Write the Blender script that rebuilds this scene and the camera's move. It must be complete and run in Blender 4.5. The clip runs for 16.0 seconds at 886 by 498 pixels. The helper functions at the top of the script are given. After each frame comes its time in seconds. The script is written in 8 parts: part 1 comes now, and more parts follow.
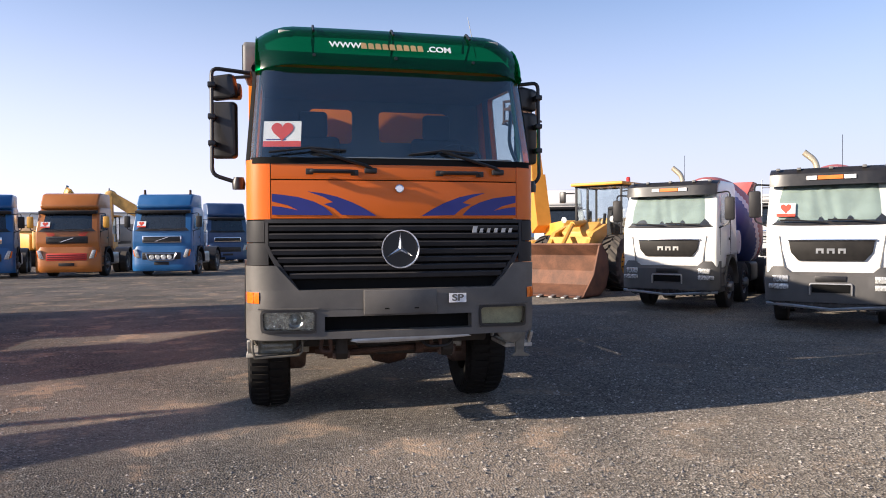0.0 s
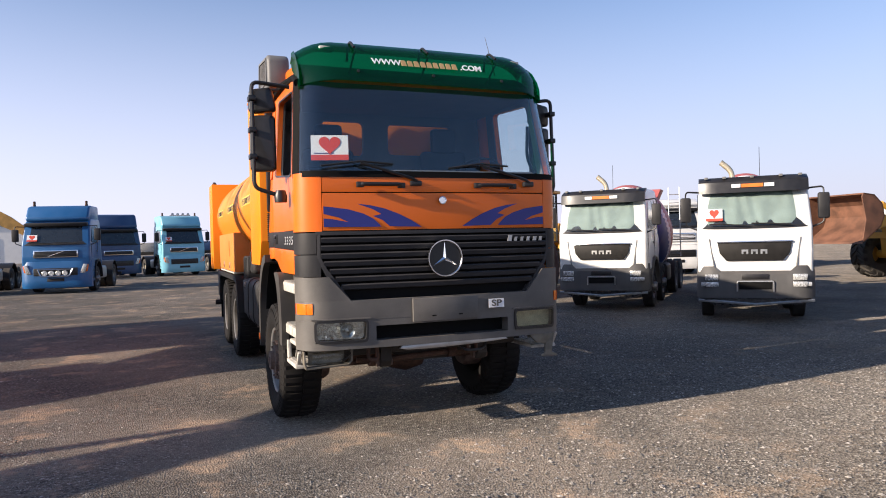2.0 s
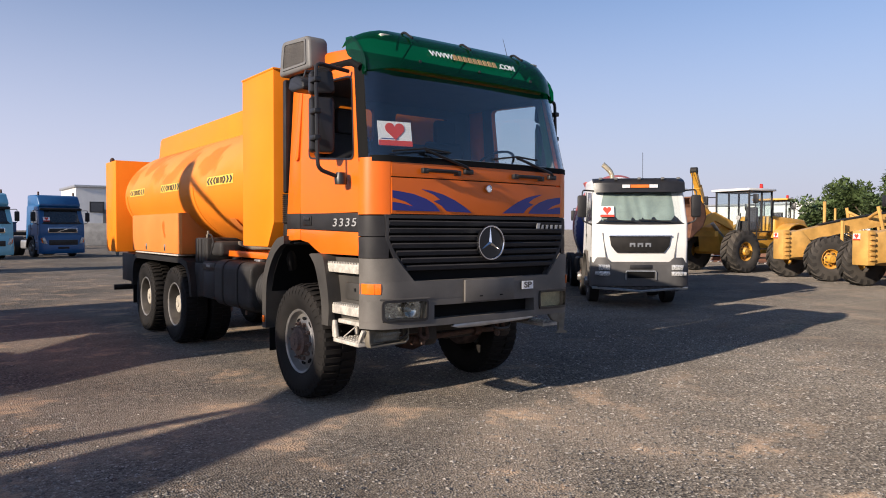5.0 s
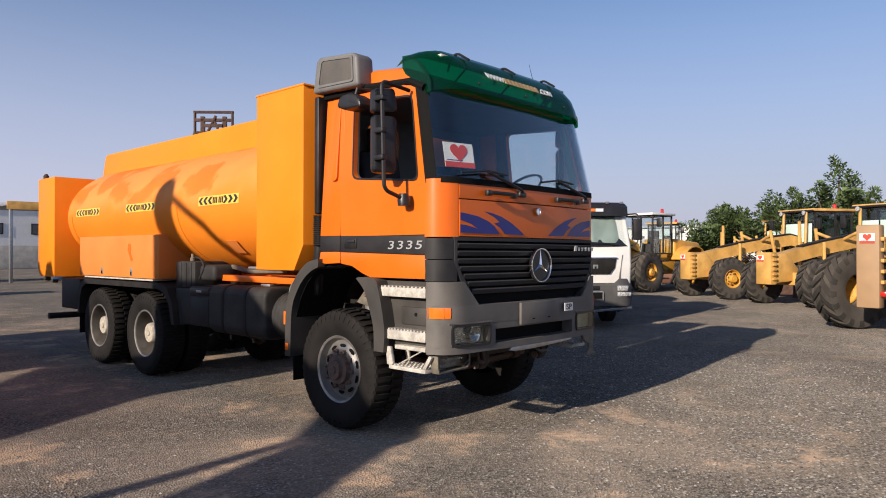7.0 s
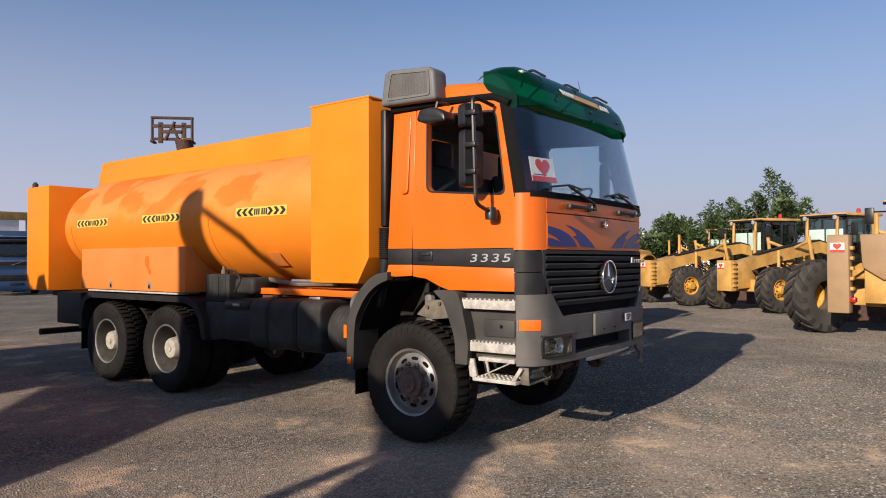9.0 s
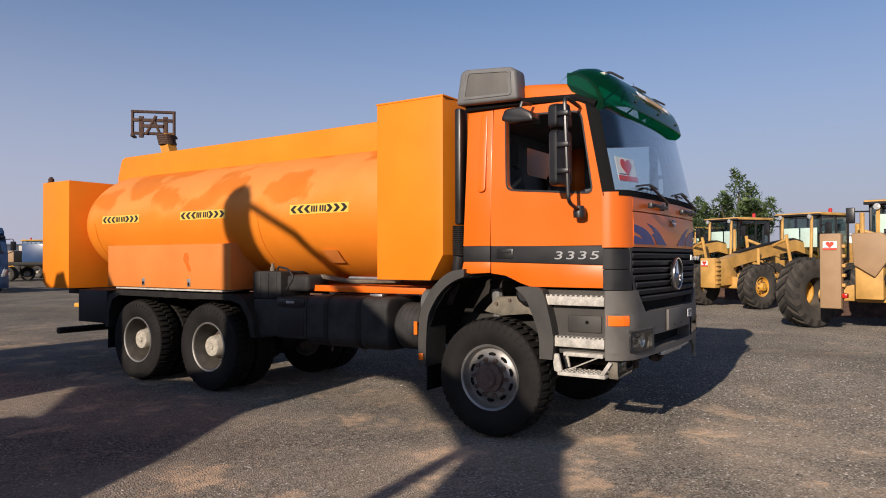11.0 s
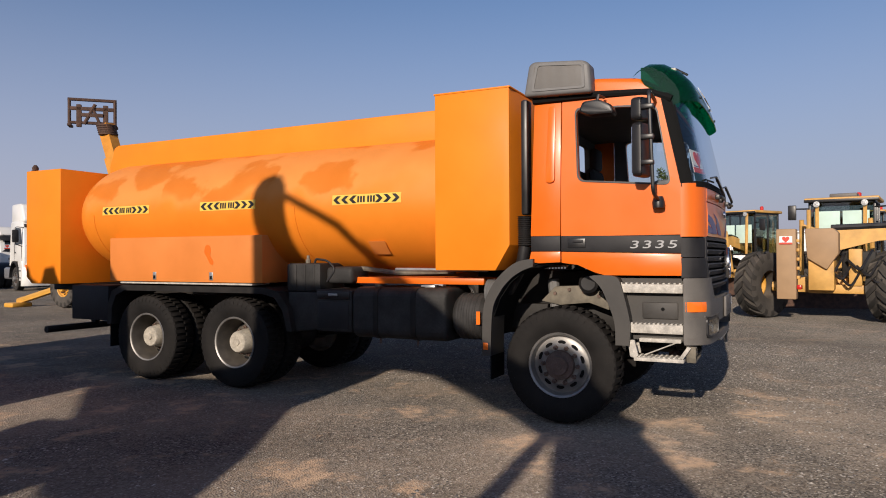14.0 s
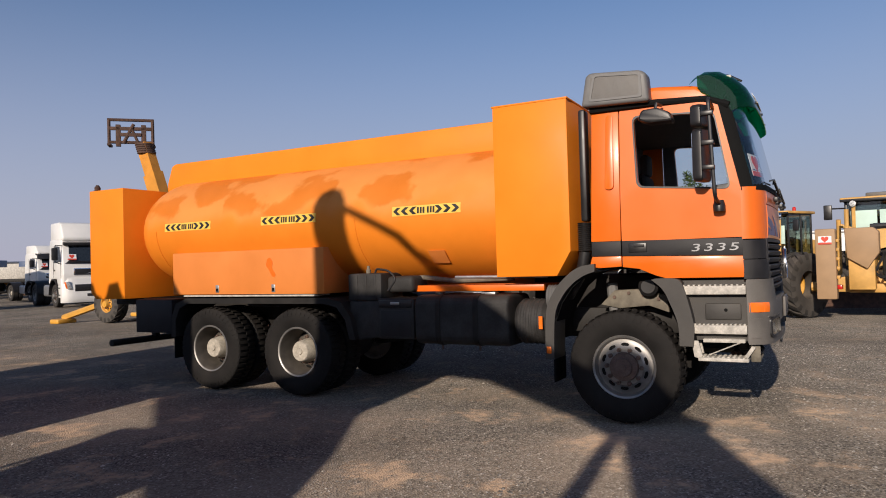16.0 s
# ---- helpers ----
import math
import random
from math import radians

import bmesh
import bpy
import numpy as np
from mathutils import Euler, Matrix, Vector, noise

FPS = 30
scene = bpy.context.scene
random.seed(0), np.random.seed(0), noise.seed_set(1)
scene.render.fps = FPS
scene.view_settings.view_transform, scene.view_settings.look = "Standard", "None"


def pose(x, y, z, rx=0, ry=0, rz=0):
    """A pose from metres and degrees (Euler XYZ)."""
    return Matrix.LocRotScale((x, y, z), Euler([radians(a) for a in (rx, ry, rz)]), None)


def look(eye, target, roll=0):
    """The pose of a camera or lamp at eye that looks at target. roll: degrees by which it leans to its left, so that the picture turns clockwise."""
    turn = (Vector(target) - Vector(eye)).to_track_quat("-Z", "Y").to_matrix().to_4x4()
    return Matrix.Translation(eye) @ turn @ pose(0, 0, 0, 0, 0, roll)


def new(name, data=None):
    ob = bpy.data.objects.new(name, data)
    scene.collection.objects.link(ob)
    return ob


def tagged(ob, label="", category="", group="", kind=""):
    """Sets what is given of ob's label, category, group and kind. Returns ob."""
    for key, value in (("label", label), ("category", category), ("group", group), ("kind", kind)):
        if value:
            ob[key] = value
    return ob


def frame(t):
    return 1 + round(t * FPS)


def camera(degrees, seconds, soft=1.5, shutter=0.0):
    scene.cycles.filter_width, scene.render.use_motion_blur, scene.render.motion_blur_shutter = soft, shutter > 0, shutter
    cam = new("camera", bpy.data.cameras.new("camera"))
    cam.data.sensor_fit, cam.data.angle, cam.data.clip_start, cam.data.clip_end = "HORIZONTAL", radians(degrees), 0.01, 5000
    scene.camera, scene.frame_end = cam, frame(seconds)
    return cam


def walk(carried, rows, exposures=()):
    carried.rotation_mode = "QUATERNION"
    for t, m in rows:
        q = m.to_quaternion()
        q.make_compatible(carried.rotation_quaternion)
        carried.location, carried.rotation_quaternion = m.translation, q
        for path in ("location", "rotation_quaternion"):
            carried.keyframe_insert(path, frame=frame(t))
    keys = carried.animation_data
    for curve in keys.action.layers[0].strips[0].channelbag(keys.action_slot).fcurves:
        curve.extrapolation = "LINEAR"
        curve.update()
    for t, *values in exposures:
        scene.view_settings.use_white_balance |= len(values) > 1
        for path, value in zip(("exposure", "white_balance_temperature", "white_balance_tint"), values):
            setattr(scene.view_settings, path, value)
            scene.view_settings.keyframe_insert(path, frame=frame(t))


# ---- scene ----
cam = camera(64.7, 16.0, 1.0)
PATH = [
    (0, (-0.900, -5.586, 1.634), (-0.458, -3.636, 1.594), -0.53),
    (0.5, (-1.221, -5.558, 1.650), (-0.682, -3.632, 1.626), 0.58),
    (1, (-1.539, -5.491, 1.658), (-0.917, -3.590, 1.630), -0.31),
    (1.5, (-1.901, -5.495, 1.673), (-1.172, -3.633, 1.633), -0.59),
    (2, (-2.224, -5.463, 1.671), (-1.468, -3.612, 1.647), -1.59),
    (2.5, (-2.503, -5.376, 1.688), (-1.663, -3.561, 1.681), 0.33),
    (3, (-2.857, -5.371, 1.683), (-1.904, -3.613, 1.668), 0.05),
    (3.5, (-3.145, -5.263, 1.668), (-2.158, -3.523, 1.644), 0.76),
    (4, (-3.449, -5.145, 1.665), (-2.378, -3.456, 1.625), 0.78),
    (4.2, (-3.595, -5.098, 1.661), (-2.493, -3.429, 1.613), 0.19),
    (6.3, (-4.931, -4.076, 1.649), (-3.524, -2.655, 1.654), -0.00),
    (6.5, (-5.010, -3.966, 1.651), (-3.577, -2.571, 1.667), -0.69),
    (7, (-5.260, -3.696, 1.657), (-3.790, -2.340, 1.662), -0.08),
    (7.5, (-5.467, -3.467, 1.680), (-3.967, -2.144, 1.700), -0.36),
    (8, (-5.653, -3.192, 1.687), (-4.128, -1.898, 1.679), 0.05),
    (8.5, (-5.917, -2.971, 1.676), (-4.343, -1.738, 1.644), 0.48),
    (9, (-6.134, -2.746, 1.704), (-4.538, -1.541, 1.731), -0.31),
    (9.5, (-6.292, -2.497, 1.717), (-4.654, -1.350, 1.727), 0.71),
    (10, (-6.535, -2.265, 1.722), (-4.887, -1.133, 1.727), -0.28),
    (10.2, (-6.623, -2.191, 1.728), (-4.981, -1.050, 1.746), 0.01),
    (12.3, (-7.116, -1.306, 1.662), (-5.389, -0.298, 1.693), -0.83),
    (12.5, (-7.172, -1.220, 1.662), (-5.445, -0.213, 1.704), -0.53),
    (13, (-7.396, -0.996, 1.657), (-5.648, -0.024, 1.675), -0.11),
    (13.5, (-7.536, -0.825, 1.650), (-5.770, 0.112, 1.672), 1.00),
    (14, (-7.615, -0.596, 1.636), (-5.822, 0.291, 1.649), -0.38),
    (14.5, (-7.763, -0.408, 1.638), (-5.954, 0.445, 1.671), -1.56),
    (15, (-7.933, -0.294, 1.649), (-6.124, 0.559, 1.664), -0.16),
    (15.5, (-8.002, -0.301, 1.628), (-6.214, 0.595, 1.649), 0.72),
    (16, (-8.011, -0.318, 1.636), (-6.245, 0.620, 1.675), -1.70),
]
EXPOSURES = [(0.0, 0.86, 6160, 13.0), (3.5, 0.55, 6180, 13.5), (7.0, 0.21, 6120, 13.5), (9.0, 0.06, 6100, 13.5), (12.5, -0.15, 6080, 13.5), (16.0, -0.20, 6080, 13.5)]
walk(cam, [(t, look(eye, target, roll)) for t, eye, target, roll in PATH], EXPOSURES)

# ---------------------------------------------------------------- light
SUN_EL, SUN_AZ = 19.7, 265.3          # degrees; azimuth clockwise from +y
world = bpy.data.worlds.new("world")
scene.world = world
world.use_nodes = True
wn = world.node_tree.nodes
sky = wn.new("ShaderNodeTexSky")
sky.sky_type = 'NISHITA'
sky.sun_disc = False
sky.sun_elevation, sky.sun_rotation = radians(SUN_EL), radians(SUN_AZ)
sky.altitude, sky.air_density, sky.dust_density, sky.ozone_density = 0.0, 1.0, 0.7, 4.0
wn["Background"].inputs["Strength"].default_value = 0.105
wl = world.node_tree.links
# dusty air: the clear sky fades into pale haze towards the horizon, brighter on the sun's side
wtc = wn.new("ShaderNodeTexCoord")
wsep = wn.new("ShaderNodeSeparateXYZ"); wl.new(wtc.outputs["Generated"], wsep.inputs[0])
wfac = wn.new("ShaderNodeMapRange"); wfac.interpolation_type = 'SMOOTHSTEP'
wfac.inputs[1].default_value, wfac.inputs[2].default_value, wfac.inputs[3].default_value, wfac.inputs[4].default_value = -0.05, 0.46, 0.93, 0.0
wl.new(wsep.outputs["Z"], wfac.inputs[0])
wdot = wn.new("ShaderNodeVectorMath"); wdot.operation = 'DOT_PRODUCT'
wdot.inputs[1].default_value = (math.sin(radians(SUN_AZ)), math.cos(radians(SUN_AZ)), 0)
wl.new(wtc.outputs["Generated"], wdot.inputs[0])
wglow = wn.new("ShaderNodeMapRange")
wglow.inputs[1].default_value, wglow.inputs[2].default_value, wglow.inputs[3].default_value, wglow.inputs[4].default_value = -1.0, 1.0, 4.3, 7.2
wl.new(wdot.outputs["Value"], wglow.inputs[0])
whaze = wn.new("ShaderNodeVectorMath"); whaze.operation = 'SCALE'
whaze.inputs[0].default_value = (0.97, 0.935, 1.10)
wl.new(wglow.outputs[0], whaze.inputs["Scale"])
wmix = wn.new("ShaderNodeMix"); wmix.data_type = 'RGBA'
wl.new(wfac.outputs[0], wmix.inputs["Factor"]); wl.new(sky.outputs[0], wmix.inputs["A"]); wl.new(whaze.outputs[0], wmix.inputs["B"])
wl.new(wmix.outputs["Result"], wn["Background"].inputs["Color"])
sun = new("sun", bpy.data.lights.new("sun", 'SUN'))
sun.data.energy, sun.data.angle, sun.data.color = 5.5, radians(0.55), (1.0, 0.85, 0.66)
_el, _az = radians(SUN_EL), radians(SUN_AZ)
SUN_DIR = Vector((math.cos(_el) * math.sin(_az), math.cos(_el) * math.cos(_az), math.sin(_el)))
sun.matrix_world = look(SUN_DIR * 60, (0, 0, 0))


# ---------------------------------------------------------------- materials
def mat(name, col, rough=0.5, metal=0.0, spots=0.12, scale=6.0, bump=0.0, bscale=60.0, dust=0.0, coat=0.0, rnd=0.0, fine=0.0, spec=0.5):
    """Principled surface with variation at two scales, dust on faces that look up, and fine relief."""
    m = bpy.data.materials.new(name)
    m.use_nodes = True
    nt = m.node_tree
    N, L = nt.nodes, nt.links
    b = N["Principled BSDF"]
    tc = N.new("ShaderNodeTexCoord")
    n1 = N.new("ShaderNodeTexNoise"); n1.inputs["Scale"].default_value = scale; n1.inputs["Detail"].default_value = 6
    n2 = N.new("ShaderNodeTexNoise"); n2.inputs["Scale"].default_value = bscale; n2.inputs["Detail"].default_value = 3
    for n in (n1, n2):
        L.new(tc.outputs["Object"], n.inputs["Vector"])
    hsv = N.new("ShaderNodeHueSaturation")
    hsv.inputs["Color"].default_value = (*col, 1)
    mr = N.new("ShaderNodeMapRange")
    mr.inputs[1].default_value, mr.inputs[2].default_value = 0.3, 0.7
    mr.inputs[3].default_value, mr.inputs[4].default_value = 1 - spots, 1 + spots * 0.7
    L.new(n1.outputs["Fac"], mr.inputs[0])
    val = mr.outputs[0]
    if fine:
        f = N.new("ShaderNodeMapRange")
        f.inputs[1].default_value, f.inputs[2].default_value = 0.3, 0.7
        f.inputs[3].default_value, f.inputs[4].default_value = 1 - fine, 1 + fine
        L.new(n2.outputs["Fac"], f.inputs[0])
        k = N.new("ShaderNodeMath"); k.operation = 'MULTIPLY'
        L.new(val, k.inputs[0]); L.new(f.outputs[0], k.inputs[1]); val = k.outputs[0]
    if rnd:
        oi = N.new("ShaderNodeObjectInfo")
        f = N.new("ShaderNodeMapRange")
        f.inputs[3].default_value, f.inputs[4].default_value = 1 - rnd, 1 + rnd
        L.new(oi.outputs["Random"], f.inputs[0])
        k = N.new("ShaderNodeMath"); k.operation = 'MULTIPLY'
        L.new(val, k.inputs[0]); L.new(f.outputs[0], k.inputs[1]); val = k.outputs[0]
    L.new(val, hsv.inputs["Value"])
    out = hsv.outputs[0]
    if dust:
        ge = N.new("ShaderNodeNewGeometry")
        sx = N.new("ShaderNodeSeparateXYZ"); L.new(ge.outputs["Normal"], sx.inputs[0])
        d = N.new("ShaderNodeMapRange")
        d.inputs[1].default_value, d.inputs[2].default_value = -0.3, 1.0
        d.inputs[3].default_value, d.inputs[4].default_value = dust * 0.15, dust
        L.new(sx.outputs["Z"], d.inputs[0])
        k = N.new("ShaderNodeMath"); k.operation = 'MULTIPLY'
        L.new(d.outputs[0], k.inputs[0]); L.new(n1.outputs["Fac"], k.inputs[1])
        mx = N.new("ShaderNodeMix"); mx.data_type = 'RGBA'
        mx.inputs["B"].default_value = (0.34, 0.27, 0.20, 1)
        L.new(k.outputs[0], mx.inputs["Factor"]); L.new(out, mx.inputs["A"])
        out = mx.outputs["Result"]
    L.new(out, b.inputs["Base Color"])
    rr = N.new("ShaderNodeMapRange")
    rr.inputs[3].default_value, rr.inputs[4].default_value = max(0.03, rough - 0.1), min(1, rough + 0.14)
    L.new(n1.outputs["Fac"], rr.inputs[0]); L.new(rr.outputs[0], b.inputs["Roughness"])
    b.inputs["Metallic"].default_value = metal
    b.inputs["Specular IOR Level"].default_value = spec
    if coat:
        b.inputs["Coat Weight"].default_value = coat
        b.inputs["Coat Roughness"].default_value = 0.12
    if bump:
        bp = N.new("ShaderNodeBump"); bp.inputs["Strength"].default_value = bump; bp.inputs["Distance"].default_value = 0.01
        L.new(n2.outputs["Fac"], bp.inputs["Height"]); L.new(bp.outputs[0], b.inputs["Normal"])
    return m


def glassy(name, tint, gloss=1.0, rough=0.02):
    """Thin pane: tinted see-through with a Fresnel gloss."""
    m = bpy.data.materials.new(name)
    m.use_nodes = True
    nt = m.node_tree
    N, L = nt.nodes, nt.links
    N.remove(N["Principled BSDF"])
    t = N.new("ShaderNodeBsdfTransparent"); t.inputs[0].default_value = (*tint, 1)
    g = N.new("ShaderNodeBsdfGlossy"); g.inputs["Roughness"].default_value = rough
    fr = N.new("ShaderNodeLayerWeight"); fr.inputs[0].default_value = 0.5
    pw = N.new("ShaderNodeMath"); pw.operation = 'POWER'; pw.inputs[1].default_value = 5.0
    sc = N.new("ShaderNodeMath"); sc.operation = 'MULTIPLY_ADD'; sc.inputs[1].default_value, sc.inputs[2].default_value = 0.95, 0.045
    L.new(fr.outputs["Facing"], pw.inputs[0]); L.new(pw.outputs[0], sc.inputs[0])
    k = N.new("ShaderNodeMath"); k.operation = 'MULTIPLY'; k.inputs[1].default_value = gloss
    mx = N.new("ShaderNodeMixShader")
    L.new(sc.outputs[0], k.inputs[0]); L.new(k.outputs[0], mx.inputs[0])
    L.new(t.outputs[0], mx.inputs[1]); L.new(g.outputs[0], mx.inputs[2])
    L.new(mx.outputs[0], N["Material Output"].inputs[0])
    return m


def patched(name, body, pale, patch):
    """Tank paint: plain below, a bleached belt on the shoulder with sprayed touch-up patches in it."""
    m = mat(name, body, 0.5, spots=0.06, scale=3, bump=0.05, bscale=90, dust=0.10, spec=0.18)
    nt = m.node_tree
    N, L = nt.nodes, nt.links
    hsv = [n for n in N if n.type == 'HUE_SAT'][0]
    tc = [n for n in N if n.type == 'TEX_COORD'][0]
    sx = N.new("ShaderNodeSeparateXYZ"); L.new(tc.outputs["Object"], sx.inputs[0])

    def noise_at(scale, detail, stretch):
        mp = N.new("ShaderNodeMapping"); mp.inputs["Scale"].default_value = stretch
        n = N.new("ShaderNodeTexNoise"); n.inputs["Scale"].default_value = scale; n.inputs["Detail"].default_value = detail
        L.new(tc.outputs["Object"], mp.inputs[0]); L.new(mp.outputs[0], n.inputs["Vector"])
        return n.outputs["Fac"]

    def ramp(src, a, b):
        r = N.new("ShaderNodeMapRange"); r.interpolation_type = 'SMOOTHSTEP'
        r.inputs[1].default_value, r.inputs[2].default_value = a, b
        L.new(src, r.inputs[0]); return r.outputs[0]

    def calc(op, a, b):
        k = N.new("ShaderNodeMath"); k.operation = op
        for q, v in enumerate((a, b)):
            if isinstance(v, float):
                k.inputs[q].default_value = v
            else:
                L.new(v, k.inputs[q])
        return k.outputs[0]

    edge = calc('MULTIPLY', calc('SUBTRACT', noise_at(1.3, 2, (1, 1, 1)), 0.5), 0.7)
    belt = ramp(calc('ADD', sx.outputs["Z"], edge), 2.18, 2.42)
    vm = N.new("ShaderNodeMapping"); vm.inputs["Scale"].default_value = (0.0, 0.85, 1.55)
    vm.inputs["Location"].default_value = (0.0, 0.35, 0.2)
    vo = N.new("ShaderNodeTexVoronoi"); vo.feature = 'SMOOTH_F1'; vo.inputs["Scale"].default_value = 1.55; vo.inputs["Smoothness"].default_value = 0.35
    L.new(tc.outputs["Object"], vm.inputs[0]); L.new(vm.outputs[0], vo.inputs["Vector"])
    wob = calc('MULTIPLY', calc('SUBTRACT', noise_at(3.4, 3, (1, 1, 1)), 0.5), 0.75)
    blob = ramp(calc('ADD', vo.outputs["Distance"], wob), 0.56, 0.42)
    zone = ramp(calc('ADD', sx.outputs["Z"], edge), 2.30, 2.44)
    k = calc('MULTIPLY', blob, zone)
    cols = [(*body, 1), (*pale, 1), (*patch, 1)]
    m1 = N.new("ShaderNodeMix"); m1.data_type = 'RGBA'; m1.inputs["A"].default_value, m1.inputs["B"].default_value = cols[0], cols[1]
    L.new(belt, m1.inputs["Factor"])
    m2 = N.new("ShaderNodeMix"); m2.data_type = 'RGBA'; m2.inputs["B"].default_value = cols[2]
    L.new(m1.outputs["Result"], m2.inputs["A"]); L.new(k, m2.inputs["Factor"]); L.new(m2.outputs["Result"], hsv.inputs["Color"])
    return m


ORANGE = mat("cab_orange", (0.74, 0.140, 0.005), 0.32, spots=0.06, scale=2.5, coat=0.08, dust=0.06, bump=0.01, spec=0.35)
ORANGE2 = mat("box_orange", (0.80, 0.225, 0.008), 0.45, spots=0.07, scale=2.0, dust=0.08, bump=0.02, spec=0.15)
TANK = patched("tank_orange", (0.76, 0.215, 0.012), (0.74, 0.262, 0.050), (0.64, 0.178, 0.013))
FADED = mat("faded_orange", (0.66, 0.205, 0.036), 0.6, spots=0.1, scale=2.0, dust=0.3, spec=0.15)
GREYP = mat("grey_bumper", (0.098, 0.092, 0.084), 0.55, spots=0.28, scale=4, bump=0.08, bscale=180, dust=0.35, fine=0.10)
WINGP = mat("wing_plastic", (0.033, 0.0315, 0.029), 0.6, spots=0.25, scale=4, bump=0.08, bscale=160, dust=0.2, fine=0.1)
GREYC = mat("grey_plastic", (0.14, 0.14, 0.138), 0.55, spots=0.15, scale=6, dust=0.25)
DGREY = mat("dark_plastic", (0.016, 0.016, 0.018), 0.55, spots=0.25, scale=6, dust=0.08, bump=0.04, spec=0.3)
BLACK = mat("black_plastic", (0.011, 0.011, 0.012), 0.38, spots=0.25, scale=7, dust=0.07)
BLACKM = mat("black_frame", (0.012, 0.0115, 0.011), 0.6, spots=0.35, scale=8, dust=0.1, bump=0.1, spec=0.25)
DEEP = mat("deep_black", (0.008, 0.008, 0.008), 0.8, spec=0.1)
RUBBER = mat("tyre_rubber", (0.0085, 0.008, 0.0078), 0.72, spots=0.35, scale=5, bump=0.15, bscale=140, dust=0.07, fine=0.2, spec=0.2)
RIM = mat("rim_silver", (0.25, 0.243, 0.232), 0.42, metal=0.6, spots=0.25, scale=9, dust=0.35)
RUST = mat("rusty_hub", (0.13, 0.085, 0.065), 0.75, spots=0.4, scale=14, bump=0.3, bscale=90, fine=0.2)
RUSTR = mat("rust_red", (0.075, 0.038, 0.024), 0.8, spots=0.5, scale=10, bump=0.3, bscale=80, fine=0.2)
CHROME = mat("chrome", (0.75, 0.75, 0.75), 0.15, metal=1.0, spots=0.05)
STEEL = mat("steel", (0.45, 0.45, 0.44), 0.4, metal=0.8, spots=0.2, scale=9)
WHITEP = mat("white_paint", (0.76, 0.75, 0.71), 0.35, spots=0.06, scale=2, coat=0.25, dust=0.22)
OFFW = mat("worn_white", (0.46, 0.43, 0.375), 0.7, spots=0.3, scale=14, bump=0.15, fine=0.15)
BLUEP = mat("blue_paint", (0.008, 0.092, 0.25), 0.35, spots=0.08, scale=2, coat=0.15, dust=0.12)
NAVYP = mat("navy_paint", (0.014, 0.052, 0.14), 0.4, spots=0.1, scale=2, coat=0.1, dust=0.2)
SKYP = mat("light_blue_paint", (0.20, 0.50, 0.62), 0.35, spots=0.08, scale=2, coat=0.3, dust=0.2)
GOLDP = mat("amber_paint", (0.36, 0.115, 0.016), 0.35, spots=0.08, scale=2, coat=0.15, dust=0.12)
YELLOW = mat("machine_yellow", (0.67, 0.33, 0.028), 0.5, spots=0.16, scale=3, dust=0.45, bump=0.03)
YELLOW2 = mat("faded_yellow", (0.62, 0.34, 0.075), 0.55, spots=0.3, scale=3, dust=0.45, bump=0.03)
TAN = mat("tan_plate", (0.36, 0.225, 0.115), 0.65, spots=0.12, scale=3, dust=0.3)
BUCKET = mat("rusty_bucket", (0.145, 0.065, 0.036), 0.7, spots=0.45, scale=2.5, bump=0.25, bscale=40, fine=0.25)
MOTIF = mat("blue_motif", (0.022, 0.028, 0.20), 0.4, spots=0.08)
RED = mat("red_paint", (0.55, 0.03, 0.02), 0.45, spots=0.1)
DRUMB = mat("drum_blue", (0.03, 0.08, 0.32), 0.45, spots=0.1, dust=0.3)
DRUMR = mat("drum_red", (0.42, 0.09, 0.09), 0.5, spots=0.12, dust=0.3)
AMBER = mat("amber_lens", (0.85, 0.17, 0.01), 0.2, spots=0.05, coat=0.5)
REDL = mat("red_lens", (0.5, 0.02, 0.01), 0.2, coat=0.5)
LENS = mat("lamp_reflector", (0.52, 0.52, 0.50), 0.25, metal=0.35, spots=0.35, scale=26, fine=0.15)
LAMPG = glassy("lamp_glass", (0.95, 0.96, 0.94), 1.0)
GLASS = glassy("window_glass", (0.86, 0.90, 0.91), 1.9)
SIDEG = glassy("side_glass", (0.92, 0.95, 0.95), 0.9)
TINTG = glassy("tinted_glass", (0.62, 0.68, 0.66), 1.3)
GREENV = glassy("green_visor", (0.03, 0.42, 0.22), 0.8, 0.10)
_n, _l = GREENV.node_tree.nodes, GREENV.node_tree.links
_d = _n.new("ShaderNodeBsdfDiffuse"); _d.inputs[0].default_value = (0.006, 0.17, 0.08, 1)
_t = _n.new("ShaderNodeBsdfTranslucent"); _t.inputs[0].default_value = (0.010, 0.42, 0.19, 1)
_a, _b = _n.new("ShaderNodeMixShader"), _n.new("ShaderNodeMixShader")
_a.inputs[0].default_value, _b.inputs[0].default_value = 0.55, 0.17
_old = [n for n in _n if n.type == 'MIX_SHADER' and n not in (_a, _b)][0]
_l.new(_d.outputs[0], _a.inputs[1]); _l.new(_t.outputs[0], _a.inputs[2])
_l.new(_old.outputs[0], _b.inputs[1]); _l.new(_a.outputs[0], _b.inputs[2])
_l.new(_b.outputs[0], _n["Material Output"].inputs[0])
STICK = mat("sticker_white", (0.80, 0.79, 0.78), 0.5, spots=0.03)
HEART = mat("sticker_red", (0.62, 0.06, 0.03), 0.5, spots=0.05)
GRILLE = mat("grille_plastic", (0.030, 0.030, 0.033), 0.65, spots=0.2, dust=0.1, spec=0.3)
